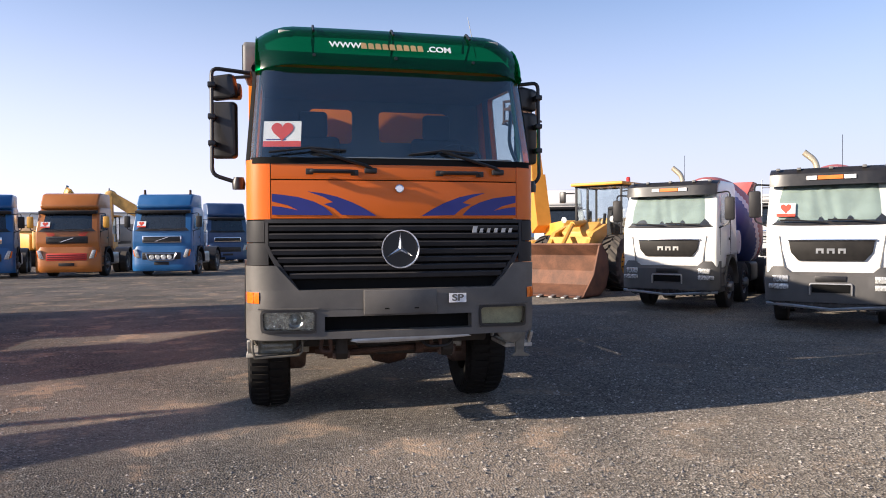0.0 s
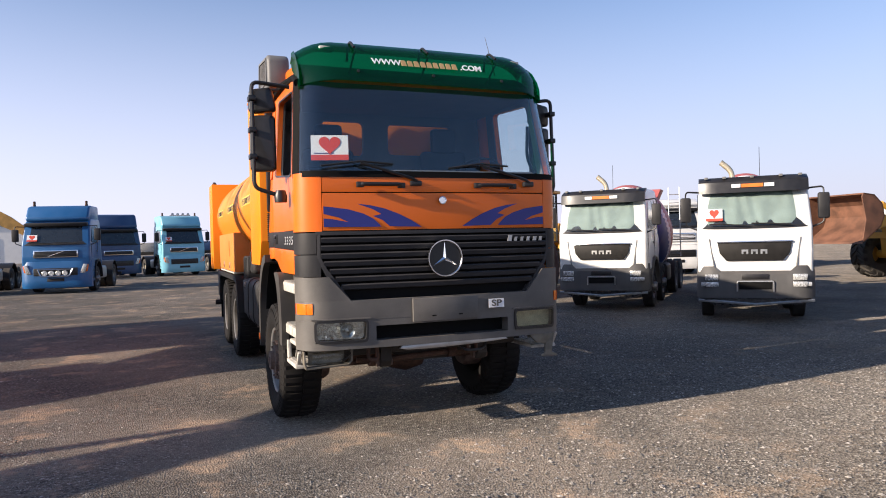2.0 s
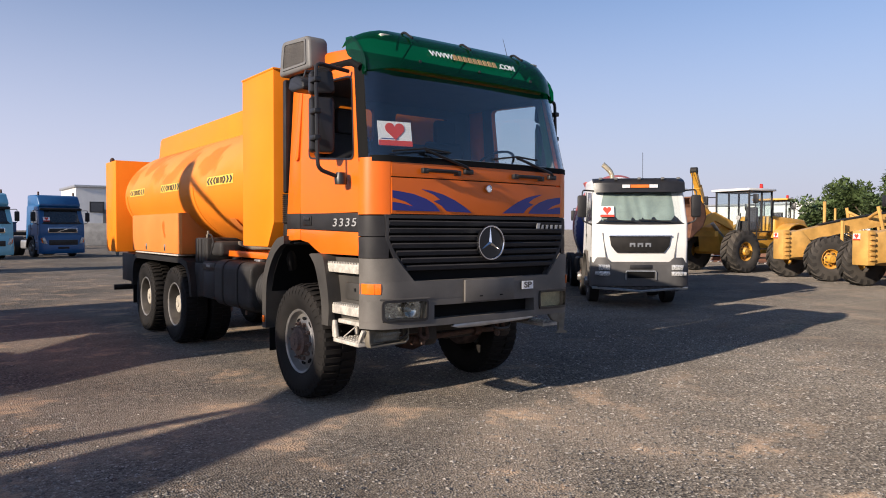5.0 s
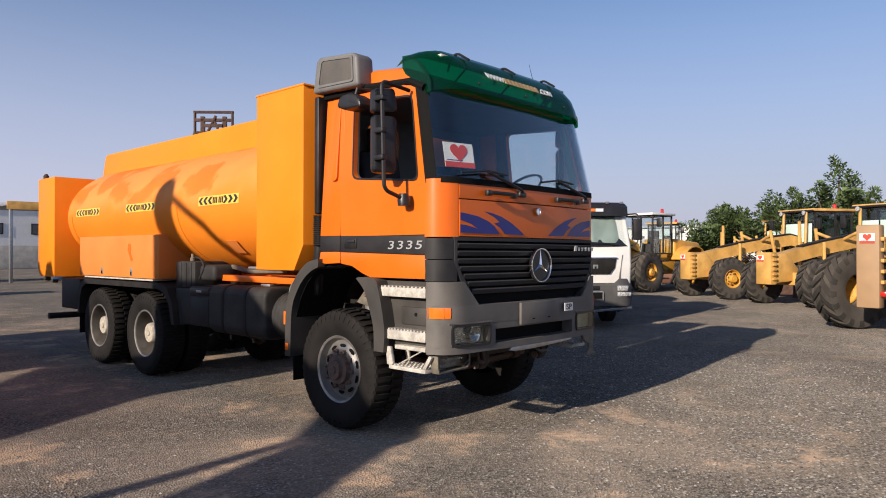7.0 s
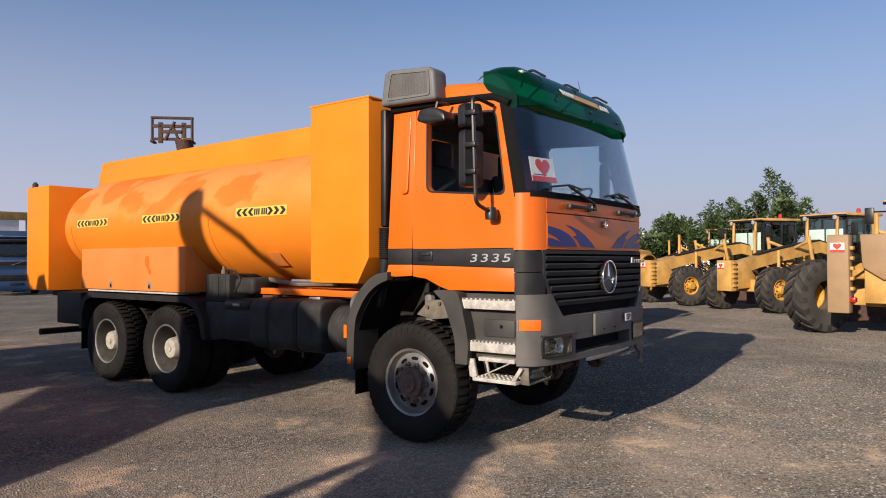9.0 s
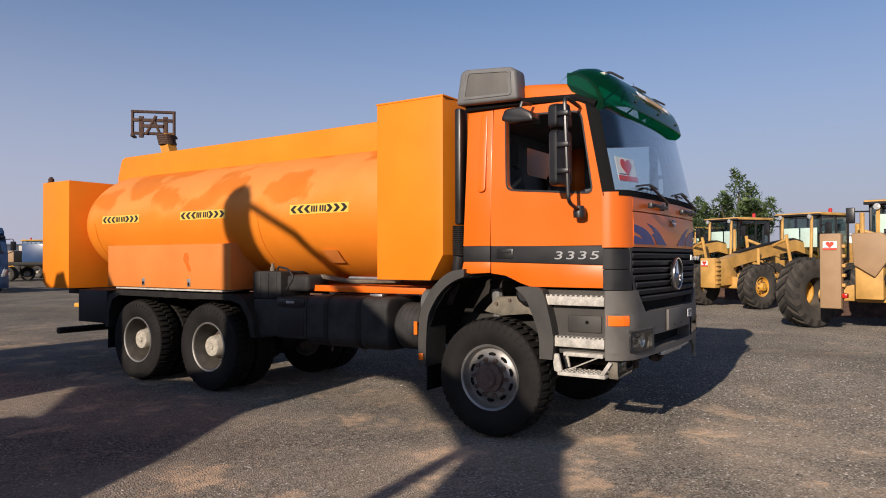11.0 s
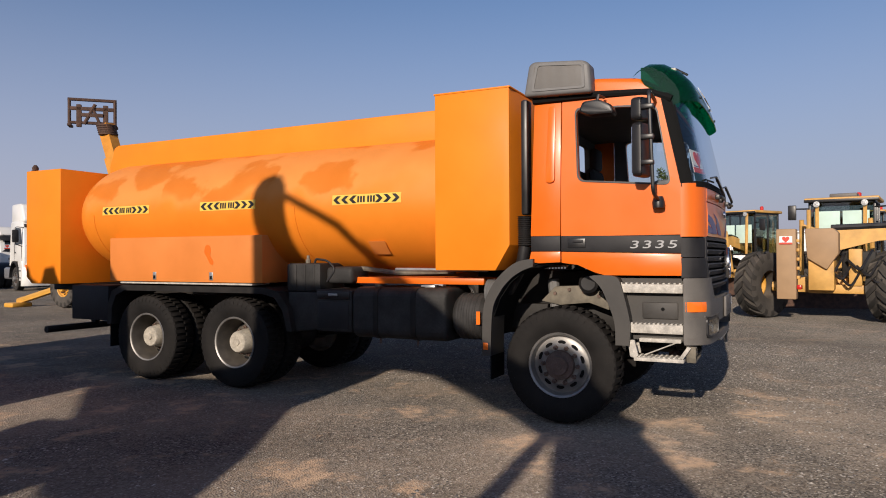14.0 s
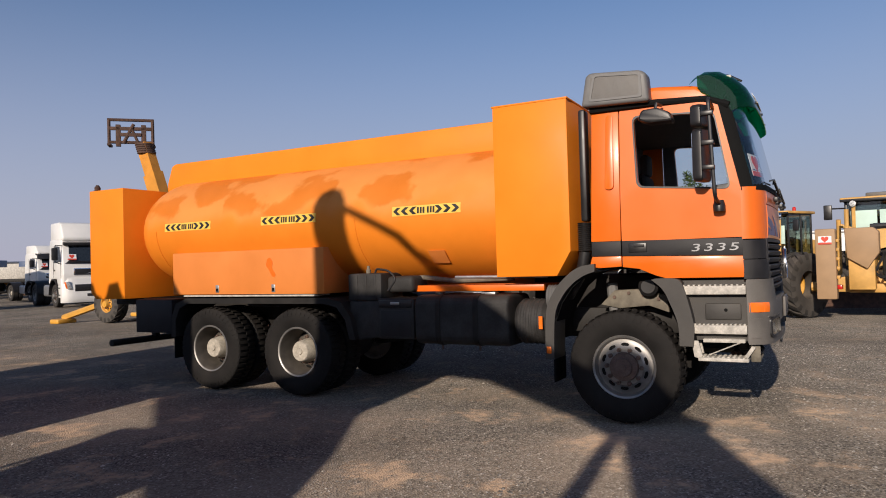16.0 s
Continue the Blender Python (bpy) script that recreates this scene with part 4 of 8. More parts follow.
b = M(); box(b, -1.20, -1.06, 1.665, 1.735, 2.0, 3.12, 0.02); part("intake_pipe", b, BLACK, ai)
b = M(); pr = []
for k in range(15):
    z = 1.70 + 0.02 * k
    pr += [(z, 0.062), (z + 0.01, 0.074)]
lathe(b, pr, (-1.13, 1.72, 0), 'z', 20); part("bellows_hose", b, BLACK, ai)
b = M(); tube(b, bent([(-1.13, 1.72, 1.70), (-1.12, 1.76, 1.50), (-1.0, 1.95, 1.25)], 0.15), 0.06, 12); part("intake_elbow", b, BLACK, ai)

# --- interior
b = M(); prism(b, [(0.17, 2.05), (0.18, 2.22), (0.30, 2.30), (0.52, 2.28), (0.58, 2.10), (0.5, 1.8), (0.18, 1.8)], 'x', -1.06, 1.06, 0.03); part("dashboard", b, INTER, truck)
for x in (-0.62, 0.62):
    b = M(); prism(b, [(0.85, 1.75), (0.82, 1.98), (1.30, 1.95), (1.42, 2.62), (1.52, 2.62), (1.45, 1.75)], 'x', x - 0.26, x + 0.26, 0.06, 3); prism(b, [(1.40, 2.60), (1.40, 2.86), (1.50, 2.86), (1.50, 2.60)], 'x', x - 0.14, x + 0.14, 0.04); part("seat", b, SEAT, truck)
b = M(); lathe(b, [(-0.015, 0.225), (0.0, 0.24), (0.015, 0.225), (0.0, 0.21), (-0.015, 0.225)], (0, 0, 0), 'z', 28); box(b, -0.21, 0.21, -0.02, 0.02, -0.01, 0.01); turned(b, pose(0.62, 0.62, 2.30, -35, 0, 0)); part("steering_wheel", b, BLACK, truck)
b = M(); tube(b, bent([(1.13, 0.42, 2.30), (1.08, 0.46, 2.45), (1.10, 0.47, 2.75)], 0.1), 0.016, 6); part("grab_rail", b, BLACK, truck)
b = M(); box(b, -1.11, 1.11, 0.40, 1.58, 3.0, 3.04); part("headliner", b, INTER, truck)
sale_sticker(truck, pose(-0.915, 0.140, 2.445, -12.5, 0, -13), 0.30, 0.215)

# --- tall box behind the cab
b = M(); prism(b, [(1.835, 1.71), (1.835, 3.26), (2.645, 3.26), (2.645, 1.46), (1.985, 1.46)], 'x', -1.25, 1.25, 0.008, 2); tb = part("tall_cabinet", b, ORANGE2, truck, "tall plain orange steel cabinet")
b = M(); prism(b, [(1.825, 3.245), (1.825, 3.263), (2.655, 3.263), (2.655, 3.245)], 'x', -1.256, 1.256, 0.003); part("cabinet_rim", b, ORANGE2, tb)

# --- tank
TC, TA, TB = 2.185, 1.195, 0.83
b = M()
loops = []
for y, k in ((2.60, 0.90), (2.63, 0.97), (2.70, 1.0), (3.6, 1.0), (4.5, 1.0), (5.4, 1.0), (6.3, 1.0), (7.2, 1.0), (8.02, 1.0), (8.12, 0.985), (8.22, 0.95), (8.32, 0.88), (8.40, 0.76), (8.46, 0.58), (8.50, 0.34), (8.515, 0.08)):
    loops.append([(TA * k * math.cos(a), y, TC + TB * k * math.sin(a)) for a in (2 * math.pi * i / 56 for i in range(56))])
rings(b, loops)
tank = part("tank", b, TANK, truck, "orange oval tank with sprayed touch-up patches", 40)
b = M(); prism(b, [(2.65, 2.80), (2.65, 3.27), (8.24, 3.255), (8.32, 3.22), (8.42, 2.95), (8.40, 2.70)], 'x', -0.53, 0.53, 0.02, 2); part("tank_spine", b, ORANGE2, tank)
for y in (3.7, 5.3, 6.9):
    b = M(); lathe(b, [(0, 0.26), (0.035, 0.26), (0.045, 0.24), (0.045, 0.001)], (0, y, 3.225), 'z', 24); part("manhole_lid", b, ORANGE2, tank)
for y in (4.5, 7.9):
    b = M()
    loops = [[((TA + o) * math.cos(a), y + d, TC + (TB + o) * math.sin(a)) for a in (math.pi + math.pi * i / 30 for i in range(31))] for o, d in ((0.0, -0.02), (0.006, -0.02), (0.006, 0.02), (0.0, 0.02))]
    rings(b, loops, False); part("tank_band", b, TANK, tank)


def on_tank(y, z, lift):
    a = math.asin(max(-1, min(1, (z - TC) / TB)))
    return (-(TA + lift) * math.cos(a), y, TC + (TB + lift) * math.sin(a))


def tank_plate(y0, y1, z0, z1, lift, nz=4, skew=0.0):
    b = M()
    O = []
    for j in range(nz + 1):
        z = z0 + (z1 - z0) * j / nz
        O.append([on_tank(y0 + skew * (j / nz), z, lift), on_tank(y1 + skew * (j / nz), z, lift), on_tank(y1 + skew * (j / nz), z, lift - 0.003), on_tank(y0 + skew * (j / nz), z, lift - 0.003)])
    rings(b, O)
    return b


for yc in (3.515, 5.50, 7.27):
    w = 0.44
    sg = part("arrow_sign", tank_plate(yc - w, yc + w, 2.175, 2.285, 0.004), SIGNY, tank, "yellow strip with black arrows")
    for s in (-1, 1):
        for k in range(3):
            b = M()
            y = yc + s * (0.165 + 0.105 * k)
            for zz, dz in ((2.23, 1), (2.23, -1)):
                pts = [(y, zz), (y + s * 0.055, zz), (y + s * 0.01, zz + dz * 0.042), (y - s * 0.045, zz + dz * 0.042)]
                # tips point outwards
                pts = [(y + s * 0.05, zz), (y + s * 0.0, zz), (y - s * 0.05, zz + dz * 0.043), (y + s * 0.0, zz + dz * 0.043)]
                O = [[on_tank(p[0], p[1], 0.0065) for p in pts], [on_tank(p[0], p[1], 0.003) for p in pts]]
                rings(b, O)
            part("arrow", b, BLACK, sg)
    for k in range(6):
        y = yc - 0.108 + 0.036 * k + (0.012 if k > 2 else -0.008)
        part("lettering_bar", tank_plate(y, y + 0.024, 2.195, 2.265, 0.0062), DGREY, sg)
part("tank_patch", tank_plate(3.36, 3.57, 1.64, 1.78, 0.02), FADED, tank, "small welded square plate")

# --- side lockers, rear cabinet
for s in (-1, 1):
    b = M(); box(b, min(s * 1.20, s * 0.55), max(s * 1.20, s * 0.55), 4.95, 7.56, 1.295, 1.865, 0.01); lk = part("side_locker", b, FADED, truck, "faded orange side locker")
    for y in (5.75, 6.72):
        b = M(); box(b, min(s * 1.195, s * 1.206), max(s * 1.195, s * 1.206), y - 0.03, y + 0.03, 1.32, 1.42, 0.004); lc = part("latch", b, STEEL, lk)
        b = M(); box(b, min(s * 1.204, s * 1.209), max(s * 1.204, s * 1.209), y - 0.018, y + 0.018, 1.335, 1.375); part("latch_hole", b, DEEP, lc)
    if s < 0:
        b = M(); prism(b, rounded([(5.84, 1.75), (5.87, 1.66), (5.82, 1.61), (5.77, 1.52), (5.72, 1.51), (5.71, 1.55), (5.77, 1.62), (5.75, 1.70), (5.79, 1.76)], 0.03), 'x', -1.2035, -1.199); part("paint_smear", b, ORANGE, lk, "bright orange paint smear")
    b = M(); box(b, min(s * 0.9, s * 1.205), max(s * 0.9, s * 1.205), 5.1, 7.35, 1.268, 1.288); part("locker_sill", b, OFFW, lk)
b = M(); prism(b, [(8.52, 1.24), (8.52, 2.855), (9.27, 2.855), (9.27, 1.33), (9.15, 1.24)], 'x', -1.24, 1.24, 0.008); rc = part("rear_cabinet", b, ORANGE2, truck, "tall orange rear pump cabinet")
b = M(); box(b, -1.18, -1.10, 9.2, 9.26, 2.855, 2.875); lathe(b, [(0, 0.04), (0.04, 0.045), (0.08, 0.02)], (-1.14, 9.22, 2.875), 'z', 12, True); part("marker_lamp", b, RUSTR, rc)
b = M()
box(b, -0.9, 0.9, 8.5, 9.15, 1.14, 1.235, 0.01); part("rear_subframe", b, BLACKM, truck)

# --- chassis
for s in (-1, 1):
    b = M(); box(b, min(s * 0.37, s * 0.45), max(s * 0.37, s * 0.45), 0.35, 8.95, 0.83, 1.09, 0.006); part("chassis_rail", b, BLACKM, truck)
    b = M(); box(b, min(s * 0.50, s * 0.62), max(s * 0.50, s * 0.62), 2.2, 4.9, 1.29, 1.375, 0.006); part("tank_beam", b, ORANGE, truck)
    # rear wing over both axles
    b = M()
    pts_o = [(4.50, 0.75), (4.56, 1.02), (4.70, 1.20), (4.9, 1.245), (7.30, 1.245), (7.50, 1.17), (7.58, 0.98), (7.59, 0.72)]
    pts_i = [(4.58, 0.75), (4.64, 0.98), (4.76, 1.13), (4.95, 1.175), (7.26, 1.175), (7.42, 1.11), (7.50, 0.95), (7.51, 0.72)]
    rings(b, [[(s * 1.22, o[0], o[1]), (s * 1.22, i[0], i[1]), (s * 0.6, i[0], i[1]), (s * 0.6, o[0], o[1])] for o, i in zip(pts_o, pts_i)])
    part("rear_mudguard", b, BLACKM, truck)
    b = M(); box(b, min(s * 0.7, s * 1.2), max(s * 0.7, s * 1.2), 7.54, 7.555, 0.42, 0.76); part("mud_flap", b, DEEP, truck)
    b = M(); box(b, min(s * 0.68, s * 1.18), max(s * 0.68, s * 1.18), 7.62, 8.36, 0.76, 1.23, 0.012); part("tool_box", b, DGREY, truck)
# fuel tank, boxes and air tanks on the near side; batteries on the other
b = M(); prism(b, rounded([(-1.21, 0.72), (-1.21, 1.27), (-0.52, 1.27), (-0.52, 0.72)], 0.13, 6), 'y', 2.55, 3.69, 0.035, 3); ft = part("fuel_tank", b, BOXB, truck, "dark painted fuel tank with straps")
for y in (2.90, 3.36):
    b = M(); prism(b, rounded([(-1.219, 0.712), (-1.219, 1.278), (-0.512, 1.278), (-0.512, 0.712)], 0.135, 6), 'y', y, y + 0.06, 0.004); st_ = part("strap", b, BLACKM, ft)
    b = M(); tube(b, [(-1.10, y + 0.03, 0.72), (-1.10, y + 0.03, 0.66)], 0.012, 6); part("strap_bolt", b, RUST, st_)
b = M(); lathe(b, [(0, 0.055), (0.03, 0.055), (0.035, 0.045), (0.035, 0.001)], (-1.0, 3.46, 1.268), 'z', 16); part("filler_cap", b, BLACK, ft)
b = M(); box(b, -1.00, -0.90, 2.78, 2.95, 1.265, 1.295, 0.008); part("tank_sender", b, STEEL, ft)
b = M(); box(b, -1.17, -0.6, 3.72, 4.20, 0.77, 1.235, 0.018); bx = part("battery_box", b, BOXB, truck)
b = M(); box(b, -1.182, -1.168, 3.74, 4.18, 1.13, 1.215, 0.006); lid = part("box_lid", b, BLACK, bx)
b = M(); box(b, -1.190, -1.180, 3.90, 4.02, 1.165, 1.195, 0.004); part("latch", b, STEEL, lid)
b = M(); box(b, -1.176, -1.168, 3.76, 4.16, 0.80, 1.10, 0.004); part("box_cover", b, DGREY, bx)
b = M(); box(b, -1.12, -0.62, 4.18, 4.66, 1.20, 1.53, 0.03); af = part("air_filter", b, BOXB, truck)
for y in (4.27, 4.40, 4.53):
    b = M(); box(b, -1.128, -1.118, y - 0.02, y + 0.02, 1.22, 1.51, 0.004); part("rib", b, BOXB, af)
b = M(); prism(b, [(4.20, 0.78), (4.20, 1.20), (4.62, 1.20), (4.62, 0.92), (4.52, 0.74)], 'x', -1.14, -0.62, 0.015); part("valve_housing", b, BOXB, truck)
b = M(); box(b, -1.10, -0.72, 3.76, 4.12, 1.30, 1.49, 0.05, 3); part("air_dryer", b, BOXB, truck)
b = M(); tube(b, bent([(-1.06, 4.30, 1.53), (-1.06, 4.28, 1.58), (-1.08, 4.10, 1.56), (-1.10, 3.98, 1.46), (-1.10, 4.10, 1.32)], 0.06), 0.013, 8); part("air_hose", b, DGREY, truck)
b = M(); lathe(b, [(0, 0.03), (0.04, 0.03), (0.05, 0.018), (0.09, 0.018), (0.09, 0.001)], (-1.02, 4.42, 1.53), 'z', 10); part("valve", b, BRACK, af)
# silencer behind the wing with its ribbed inlet
b = M(); lathe(b, [(2.14, 0.02), (2.16, 0.20), (2.20, 0.235), (2.46, 0.235), (2.50, 0.20), (2.52, 0.02)], (-0.95, 0, 0.98), 'y', 28); sil = part("silencer", b, BOXB, truck)
b = M()
for k in range(4):
    lathe(b, [(2.24 + 0.06 * k, 0.235), (2.25 + 0.06 * k, 0.243), (2.265 + 0.06 * k, 0.243), (2.275 + 0.06 * k, 0.235)], (-0.95, 0, 0.98), 'y', 28)
part("pressed_ribs", b, BOXB, sil)
b = M(); pr = []
for k in range(4):
    pr += [(2.02 + 0.03 * k, 0.115), (2.035 + 0.03 * k, 0.13)]
lathe(b, pr, (-1.08, 0, 1.24), 'y', 20); part("ribbed_sleeve", b, GREYC, sil)
b = M(); box(b, -1.21, -1.20, 2.17, 2.21, 0.92, 1.05); part("side_marker", b, AMBER, truck)
b = M(); tube(b, [(-0.92, 2.2, 1.455), (-0.92, 3.3, 1.46)], 0.020, 8); part("pipe", b, STEEL, truck)
b = M(); tube(b, bent([(-0.88, 2.6, 1.44), (-0.90, 3.3, 1.42), (-0.84, 3.8, 1.47), (-0.80, 4.2, 1.42)], 0.1), 0.028, 8); part("pipe", b, BRACK, truck)
b = M(); box(b, -0.99, -0.90, 2.22, 3.95, 1.305, 1.375, 0.006); part("tank_rail", b, ORANGE, truck, "bright orange rail under the tank")
b = M(); box(b, -0.3, 0.3, 0.5, 2.6, 0.75, 1.45, 0.05); part("engine", b, BLACKM, truck)
b = M(); box(b, -0.18, 0.18, 2.6, 3.3, 0.7, 1.1, 0.06); tube(b, [(0, 3.3, 0.8), (0, 5.0, 0.62)], 0.06, 10); part("gearbox", b, BLACKM, truck)
b = M(); tube(b, [(-1.20, 8.88, 0.59), (1.20, 8.88, 0.59)], 0.05, 10)
for x in (-0.42, 0.42):
    box(b, x - 0.04, x + 0.04, 8.82, 8.92, 0.6, 1.1, 0.008)
part("underrun_bar", b, BLACKM, truck)
# axles
for y in (1.365, 5.42, 6.91):
    b = M(); tube(b, [(-0.85, y, 0.56), (0.85, y, 0.56)], 0.075, 12); lathe(b, [(-0.22, 0.05), (-0.16, 0.17), (0, 0.21), (0.16, 0.17), (0.22, 0.05)], (0.1, y, 0.56), 'x', 18); part("axle", b, RUSTR if y < 2 else BLACKM, truck)
for s in (-1, 1):
    b = M()
    for k in range(4):
        box(b, min(s * 0.40, s * 0.49), max(s * 0.40, s * 0.49), 0.65 + 0.08 * k, 2.05 - 0.08 * k, 0.70 - 0.022 * k, 0.718 - 0.022 * k)
    part("leaf_spring", b, BLACKM, truck)
    b = M()
    for k in range(5):
        box(b, min(s * 0.48, s * 0.58), max(s * 0.48, s * 0.58), 5.1 + 0.1 * k, 6.9 - 0.1 * k, 0.68 + 0.022 * k, 0.698 + 0.022 * k)
    part("leaf_spring", b, BLACKM, truck)
    b = M(); tube(b, [(s * 0.62, 1.52, 0.66), (s * 0.60, 1.60, 1.32)], 0.045, 10); tube(b, [(s * 0.62, 1.56, 1.0), (s * 0.60, 1.60, 1.36)], 0.06, 10); part("shock_absorber", b, GREYC, truck)
    b = M(); prism(b, [(1.0, 1.06), (1.02, 1.24), (1.32, 1.30), (1.55, 1.29), (1.70, 1.14), (1.5, 1.10), (1.2, 1.13)], 'x', s * 0.70, s * 0.60, 0.01); sb = part("spring_bracket", b, BRACK, truck, "dusty grey bracket in the wheel arch")
    for y, z in ((1.1, 1.2), (1.25, 1.24), (1.4, 1.26), (1.55, 1.22)):
        b = M(); lathe(b, [(0, 0.018), (s * 0.02, 0.018), (s * 0.02, 0.001)], (s * 0.70, y, z), 'x', 8); part("bolt", b, RUST, sb)
    b = M(); lathe(b, [(0, 0.09), (s * 0.10, 0.10), (s * 0.12, 0.07), (s * 0.12, 0.001)], (s * 0.70, 1.18, 1.33), 'x', 16); part("horn", b, BLACK, truck)
# under the bumper: bent strip, beam, steering gear, brake drums
b = M(); prism(b, [(-0.40, 0.79), (-0.38, 0.812), (0.05, 0.822), (0.55, 0.825), (0.60, 0.80), (0.45, 0.79), (0.15, 0.778), (-0.10, 0.772), (-0.33, 0.775)], 'y', 0.00, 0.035, 0.005); part("bent_strip", b, STEEL, truck, "bent grey metal strip under the bumper")
b = M(); box(b, -0.80, 0.80, 0.26, 0.36, 0.72, 0.83, 0.02); part("front_crossbeam", b, UNDER, truck)
b = M(); prism(b, [(-0.28, 0.76), (-0.30, 0.66), (-0.12, 0.60), (0.22, 0.60), (0.38, 0.67), (0.36, 0.76)], 'y', 0.45, 0.95, 0.03); part("oil_sump", b, UNDER, truck)
b = M(); tube(b, bent([(-0.66, 0.42, 0.66), (-0.50, 0.40, 0.64), (0.22, 0.44, 0.66), (0.60, 0.60, 0.62)], 0.08), 0.026, 8); lathe(b, [(-0.04, 0.045), (0.04, 0.045)], (-0.52, 0.40, 0.64), 'x', 12, True); lathe(b, [(-0.04, 0.05), (0.04, 0.05)], (0.24, 0.44, 0.66), 'x', 12, True); part("track_rod", b, RUSTR, truck)
b = M(); tube(b, [(-0.55, 1.18, 0.50), (0.80, 1.16, 0.50)], 0.022, 8); part("drag_link", b, RUSTR, truck)
for s in (-1, 1):
    b = M(); prism(b, [(0.24, 0.83), (0.22, 0.66), (0.27, 0.60), (0.36, 0.62), (0.40, 0.83)], 'x', s * 0.50, s * 0.40, 0.012); sh = part("spring_hanger", b, UNDER, truck)
    b = M(); lathe(b, [(-0.07, 0.035), (0.07, 0.035)], (s * 0.45, 0.30, 0.64), 'x', 10, True); part("hanger_pin", b, RUST, sh)
    b = M(); lathe(b, [(s * 0.70, 0.06), (s * 0.72, 0.20), (s * 0.76, 0.225), (s * 0.90, 0.225), (s * 0.90, 0.05)], (0, 1.365, 0.572), 'x', 28); part("brake_drum", b, RUST, truck)
    b = M(); tube(b, bent([(s * 0.55, 1.10, 0.95), (s * 0.66, 1.02, 0.80), (s * 0.74, 1.10, 0.66)], 0.06), 0.016, 6); part("brake_hose", b, BLACK, truck)
    b = M(); tube(b, [(s * 0.68, 1.06, 0.86), (s * 0.74, 1.10, 0.58)], 0.024, 8); box(b, min(s * 0.69, s * 0.78), max(s * 0.69, s * 0.78), 1.04, 1.12, 0.55, 0.62, 0.012); part("slack_adjuster", b, OFFW, truck)
for x, y in ((-0.58, 0.20), (0.34, 0.22)):
    b = M(); tube(b, bent([(x - 0.03, y, 0.83), (x - 0.05, y - 0.03, 0.70), (x + 0.04, y - 0.03, 0.68), (x + 0.03, y, 0.83)], 0.04), 0.017, 8); part("tow_loop", b, RUSTR, truck)
b = M(); tube(b, bent([(0.18, 0.24, 0.80), (0.25, 0.16, 0.70), (0.45, 0.18, 0.70), (0.52, 0.26, 0.80)], 0.06), 0.012, 6); part("air_hose", b, BLACK, truck)

# wheels
for s in (-1, 1):
    w = wheel(truck, (-1.05 if s < 0 else 0.99, 1.355, 0.568), 0.552, 0.37, s, 0.305, "front", hub="planet", lugs=44)
    wheel_fittings(*w, s, 0.305)
    for y in (5.42, 6.91):
        w = wheel(truck, (s * 1.02, y, 0.572), 0.552, 0.33, s, 0.305, "rear", RIMD, hub="deep", lugs=44)
        # silver lip round the dish that is darkened by its colour
        b = M(); lathe(b, [(s * 0.120, 0.296), (s * 0.140, 0.312), (s * 0.149, 0.306), (s * 0.142, 0.290), (s * 0.120, 0.286)], (0, 0, 0), 'x', 44); part("rim_lip", b, RIM, w[0])
        wheel_fittings(*w, s, 0.305)
        w = wheel(truck, (s * 0.67, y, 0.572), 0.552, 0.30, -s, 0.305, "inner", hub="flat", lugs=44)
# model number on the door band
for k, ch in enumerate("3335"):
    letters(ch, SILVER, truck, pose(-1.2035, 0.650 - 0.110 * k, 1.697, 90, 0, -90), 0.098, "digit", "silver digit of the model number", 0.25, 1.85, 0.0004)


# ---------------------------------------------------------------- other trucks
FARGLASS = mat("dark_window", (0.02, 0.024, 0.028), 0.12, spots=0.1, coat=0.6)


def truck_wheel(parent, x, y, s, R=0.52, steer=True, key="far", rim_mat=None):
    w = wheel(parent, (x, y, R), R, 0.30, s, 0.29, key + ("s" if steer else "d"), rim_mat, "flat" if steer else "deep", 0)
    wheel_fittings(*w, s, 0.29, 8)
    return w[0]


